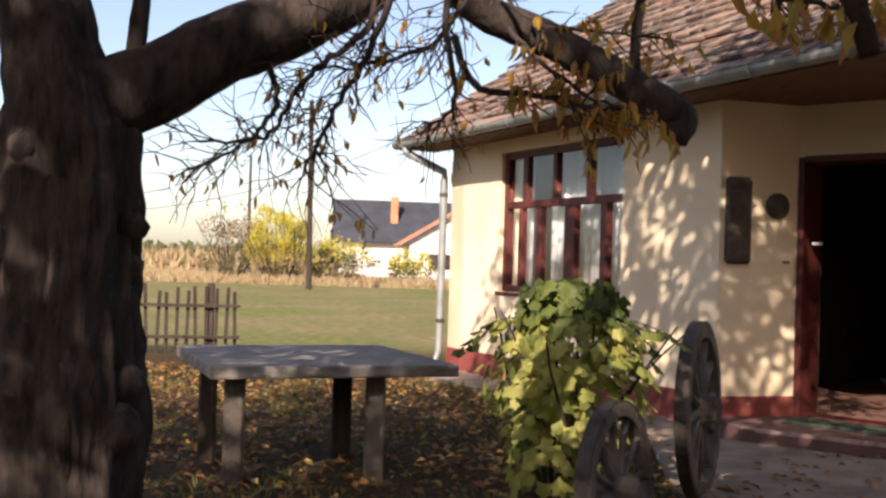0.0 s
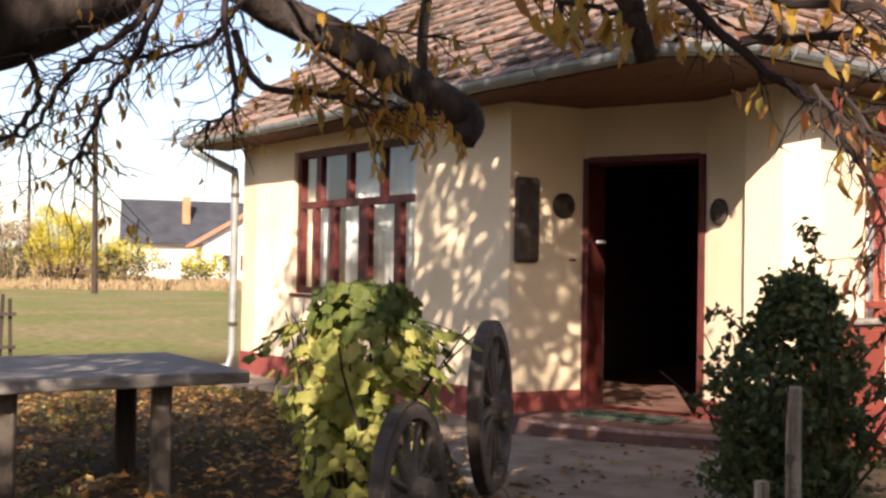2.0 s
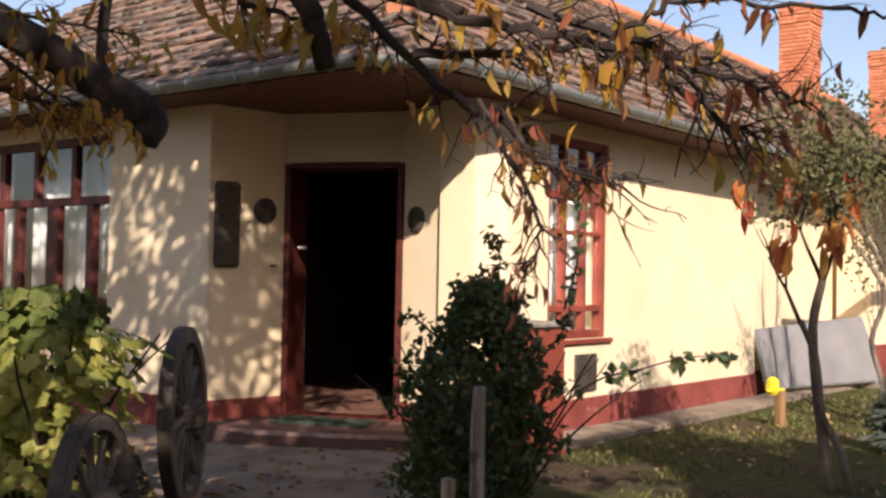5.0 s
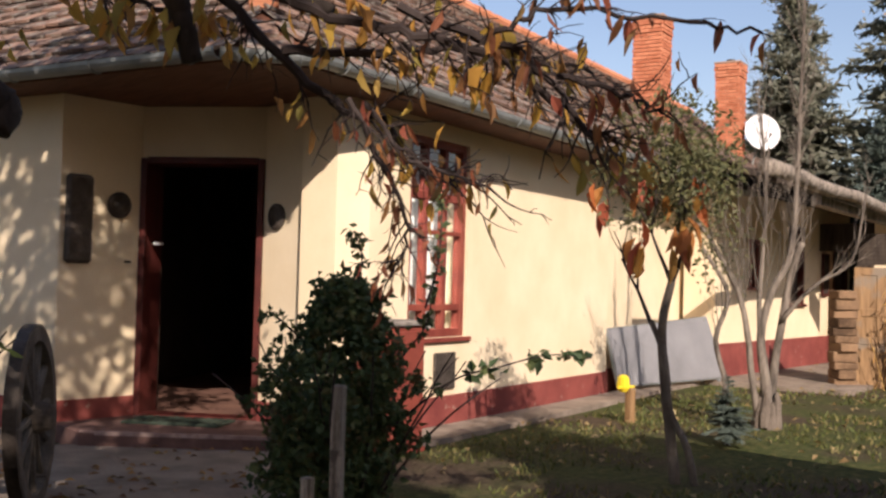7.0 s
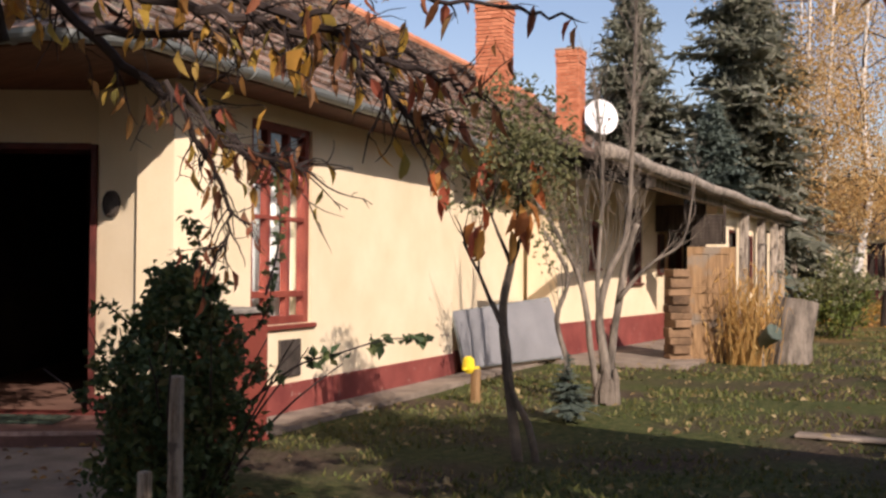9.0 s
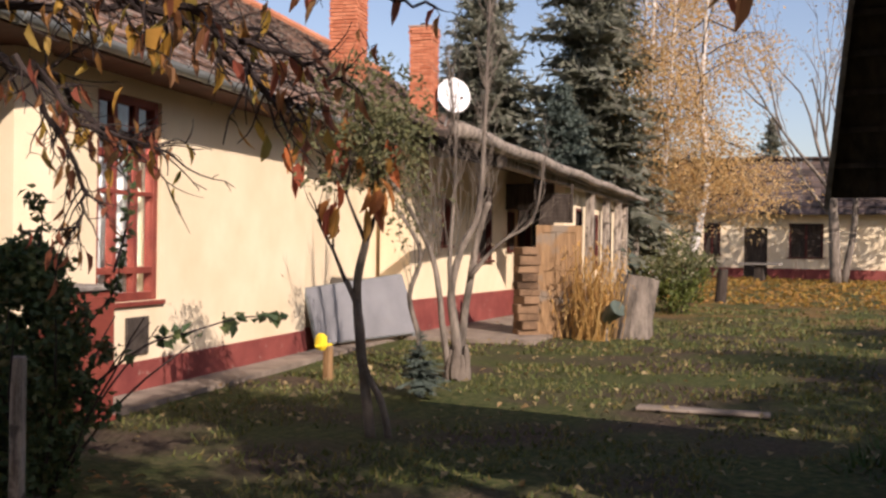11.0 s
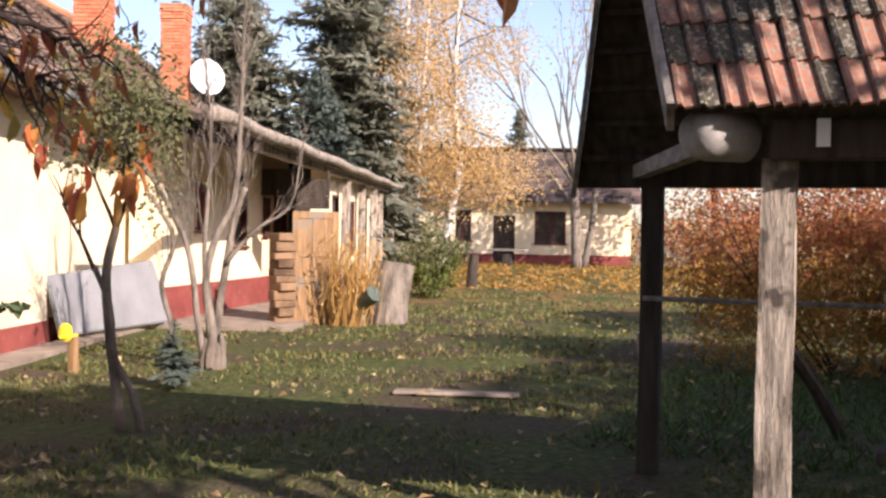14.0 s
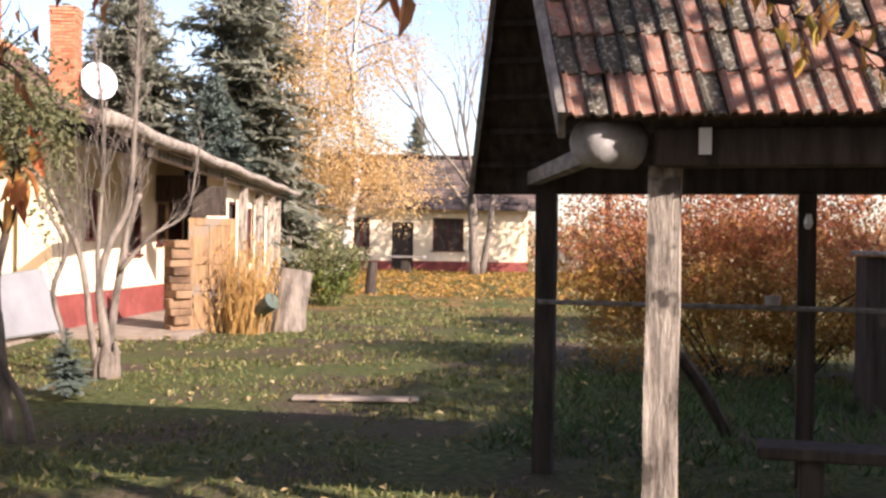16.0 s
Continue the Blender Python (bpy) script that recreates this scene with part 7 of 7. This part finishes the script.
def fence():
    rnd = random.Random(121)
    f = empty("picket_fence", "weathered grey picket fence at the edge of the meadow", "fence", (-2.5, 15.2, 0))
    a, b = Vector((-4.6, 14.9, 0)), Vector((-1.14, 15.33, 0))
    w = (b - a).normalized()
    for z in (0.66, 0.22):
        Shape().tube([a + Vector((0, -0.03, z)), b + Vector((0, -0.03, z))], 0.032, 4).done("rail", DARKWOOD, f)
    n = 27
    for i in range(n):
        p = a.lerp(b, i / (n - 1)) - w * 0.06
        h = 0.90 + rnd.uniform(-0.06, 0.07)
        m = Matrix.Translation(p) @ Matrix.Rotation(math.atan2(w.y, w.x), 4, "Z") @ Matrix.Rotation(radians(rnd.uniform(-2.5, 2.5)), 4, "Y")
        Shape().prism([(-0.025, 0.005), (0.025, 0.005), (0.025, 0.024), (-0.025, 0.024)], -0.02, h).done("picket", DARKWOOD, f).matrix_basis = Matrix.Translation(-f.location) @ m
    for p in (a, a.lerp(b, 0.33), a.lerp(b, 0.88)):
        Shape().box((p.x - 0.05, p.y + 0.03, -0.05), (p.x + 0.05, p.y + 0.12, 0.98), None, 0.008).done("post", DARKWOOD, f)
    g = empty("picket_fence", "far grey picket fence beside the farmhouse", "fence", (47, 7, 0.25))
    for i in range(26):
        y = 8.2 - i * 0.16
        Shape().box((46.2, y, 0.2), (46.23, y + 0.08, 1.45), None).done("picket", GREYWOOD, g)
    Shape().box((46.24, 4.1, 1.0), (46.28, 8.3, 1.08), None).done("rail", GREYWOOD, g)


fence()


def pole():
    p = empty("utility_pole", "slim wooden utility pole carrying sagging cables", "utility pole", (-0.45, 50, 0))
    Shape().tube([(-0.45, 50, -0.1), (-0.58, 50, 8.8)], [0.14, 0.10], 8).done("mast", DARKWOOD, p)
    Shape().box((-1.0, 49.95, 8.3), (-0.15, 50.05, 8.42)).done("crossarm", DARKWOOD, p)
    for pts in ([(-14, 48.5, 2.9), (-8.27, 49.29, 3.36), (-4.34, 49.78, 4.15), (-0.57, 49.9, 5.3)], [(-0.57, 49.9, 5.3), (3.1, 49.86, 6.9), (12, 49.8, 11.5)]):
        q = smooth_path(pts, 6)
        Shape().tube(q, 0.022, 4).done("cable", DARKMETAL, p)
    q = empty("utility_pole", "distant slim wooden pole", "utility pole", (-5.2, 80, 0))
    Shape().tube([(-5.2, 80, -0.1), (-5.2, 80, 9.0)], [0.13, 0.09], 8).done("mast", DARKWOOD, q)
    b = empty("bench", "small far grey bench before the farmhouse", "bench", (40.3, 12.2, 0.2))
    Shape().box((40.0, 11.5, 0.85), (40.5, 13.0, 0.93), None, 0.01).done("seat", GREYPLANK, b)
    Shape().box((40.1, 12.1, 0.1), (40.4, 12.45, 0.85), None, 0.01).done("leg", DARKWOOD, b)
    s = Shape().tube([(26.9, 9.2, 0.0), (26.95, 9.15, 0.9)], [0.15, 0.13], 10)
    thing(s.done("stake", DARKWOOD), "thick dark wooden stake by the olive shrub", "stake")


pole()


# ---------------------------------------------------------------- grass and fallen leaves
def ground_cover():
    rnd = random.Random(131)

    def on_slab(x, y):
        if 1.9 < x < 4.8 and 4.3 < y < 9.2 and (x - 2.0) * 0.9 + (y - 4.6) * 0.2 > 0.2:
            return True
        w = (Vector((x, y, 0)) - E2).dot(RN)
        return w < 0.5 and x > 4.5

    s = Shape()
    for _ in range(75000):
        d = rnd.uniform(3.2, 26) ** 1.0
        a = radians(rnd.uniform(28, 96))
        x, y = math.sin(a) * d, math.cos(a) * d
        if on_slab(x, y) or noise.noise(Vector((x * 0.7, y * 0.7, 3))) + 0.35 * noise.noise(Vector((x * 2.5, y * 2.5, 5))) > 0.08:
            continue
        if rnd.random() > 1.1 - d / 40:
            continue
        h = rnd.uniform(0.015, 0.05) * (1 + d / 25)
        p = Vector((x, y, ground_z(x, y) - 0.02))
        wv = rand_way(rnd)
        wv = Vector((wv.x, wv.y, 0)).normalized() * (0.008 + d * 0.0009)
        lean = Vector((rnd.gauss(0, 0.03), rnd.gauss(0, 0.03), h))
        s.add([p - wv, p + wv, p + lean], [(0, 1, 2)])
    for _ in range(9000):
        x, y = rnd.uniform(-3.2, 2.2), rnd.uniform(4.2, 13.0)
        if noise.noise(Vector((x * 0.9, y * 0.9, 17))) < 0.12:
            continue
        h = rnd.uniform(0.02, 0.075)
        p = Vector((x, y, -0.02))
        wv = Vector((rnd.gauss(0, 1), rnd.gauss(0, 1), 0)).normalized() * 0.012
        s.add([p - wv, p + wv, p + Vector((rnd.gauss(0, 0.04), rnd.gauss(0, 0.04), h + 0.02))], [(0, 1, 2)])
    tagged(s.done("grass", GRASS), "short patchy lawn grass", "grass", kind="stuff")
    s = Shape()
    for _ in range(6500):
        x, y = rnd.uniform(-3.5, 2.6), rnd.uniform(3.6, 13.5)
        if (Vector((x, y, 0)) - HC).dot(LN) < 0.7 and y > 8.5:
            continue
        p = Vector((x, y, 0.005 + rnd.random() * 0.03))
        leaf_faces(s, p, Vector((rnd.gauss(0, 1), rnd.gauss(0, 1), rnd.gauss(0, 0.25))), Vector((rnd.gauss(0, 0.35), rnd.gauss(0, 0.35), 1)), rnd.uniform(0.05, 0.11), rnd.uniform(0.03, 0.06))
    for _ in range(420):
        x, y = rnd.uniform(1.9, 4.3), rnd.uniform(4.2, 7.8)
        p = Vector((x, y, 0.036 + rnd.random() * 0.01))
        if noise.noise(Vector((x * 1.2, y * 1.2, 9))) > 0.0 or x < 2.5:
            leaf_faces(s, p, Vector((rnd.gauss(0, 1), rnd.gauss(0, 1), 0.1)), Vector((rnd.gauss(0, 0.3), rnd.gauss(0, 0.3), 1)), rnd.uniform(0.05, 0.09), rnd.uniform(0.03, 0.05))
    tagged(s.done("fallen_leaves", LITTER), "brown and ochre fallen leaves under the tree", "leaves", kind="stuff")
    s = Shape()
    for _ in range(1700):
        d = rnd.uniform(3.5, 30)
        a = radians(rnd.uniform(30, 95))
        x, y = math.sin(a) * d, math.cos(a) * d
        if on_slab(x, y):
            continue
        p = Vector((x, y, ground_z(x, y) + 0.02 + rnd.random() * 0.03))
        leaf_faces(s, p, Vector((rnd.gauss(0, 1), rnd.gauss(0, 1), rnd.gauss(0, 0.25))), Vector((rnd.gauss(0, 0.4), rnd.gauss(0, 0.4), 1)), rnd.uniform(0.04, 0.08) * (1 + d / 30), rnd.uniform(0.03, 0.05) * (1 + d / 30))
    tagged(s.done("fallen_leaves", PALELITTER), "pale fallen leaves scattered on the lawn", "leaves", kind="stuff")
    s = Shape()
    for _ in range(5000):
        x, y = rnd.uniform(26, 44), rnd.uniform(1, 16)
        p = Vector((x, y, ground_z(x, y) + 0.02))
        leaf_faces(s, p, Vector((rnd.gauss(0, 1), rnd.gauss(0, 1), rnd.gauss(0, 0.3))), Vector((rnd.gauss(0, 0.5), rnd.gauss(0, 0.5), 1)), rnd.uniform(0.10, 0.2), rnd.uniform(0.08, 0.14))
    tagged(s.done("fallen_leaves", BUSHLOW), "orange-brown birch leaves covering the far yard", "leaves", kind="stuff")
    s = Shape()
    for _ in range(6500):
        x, y = rnd.uniform(6.8, 11.5), rnd.uniform(-3.2, 1.6)
        h = rnd.uniform(0.04, 0.17)
        p = Vector((x, y, -0.02))
        wv = Vector((rnd.gauss(0, 1), rnd.gauss(0, 1), 0)).normalized() * 0.012
        lean = Vector((rnd.gauss(0, 0.1), rnd.gauss(0, 0.1), h))
        s.add([p - wv, p + wv, p + lean * 0.6 + wv * 0.5, p + lean], [(0, 1, 2), (0, 2, 3)])
    tagged(s.done("weeds", WEED), "low green weeds behind the shelter", "weeds", kind="stuff")


ground_cover()


# ---------------------------------------------------------------- single pieces: roof tiles and bricks
for holder, me, m in ROOF_TILES + BRICKS:
    o = new(me.name, me)
    o.parent = holder
    o.matrix_basis = Matrix.Translation(-holder.location) @ m
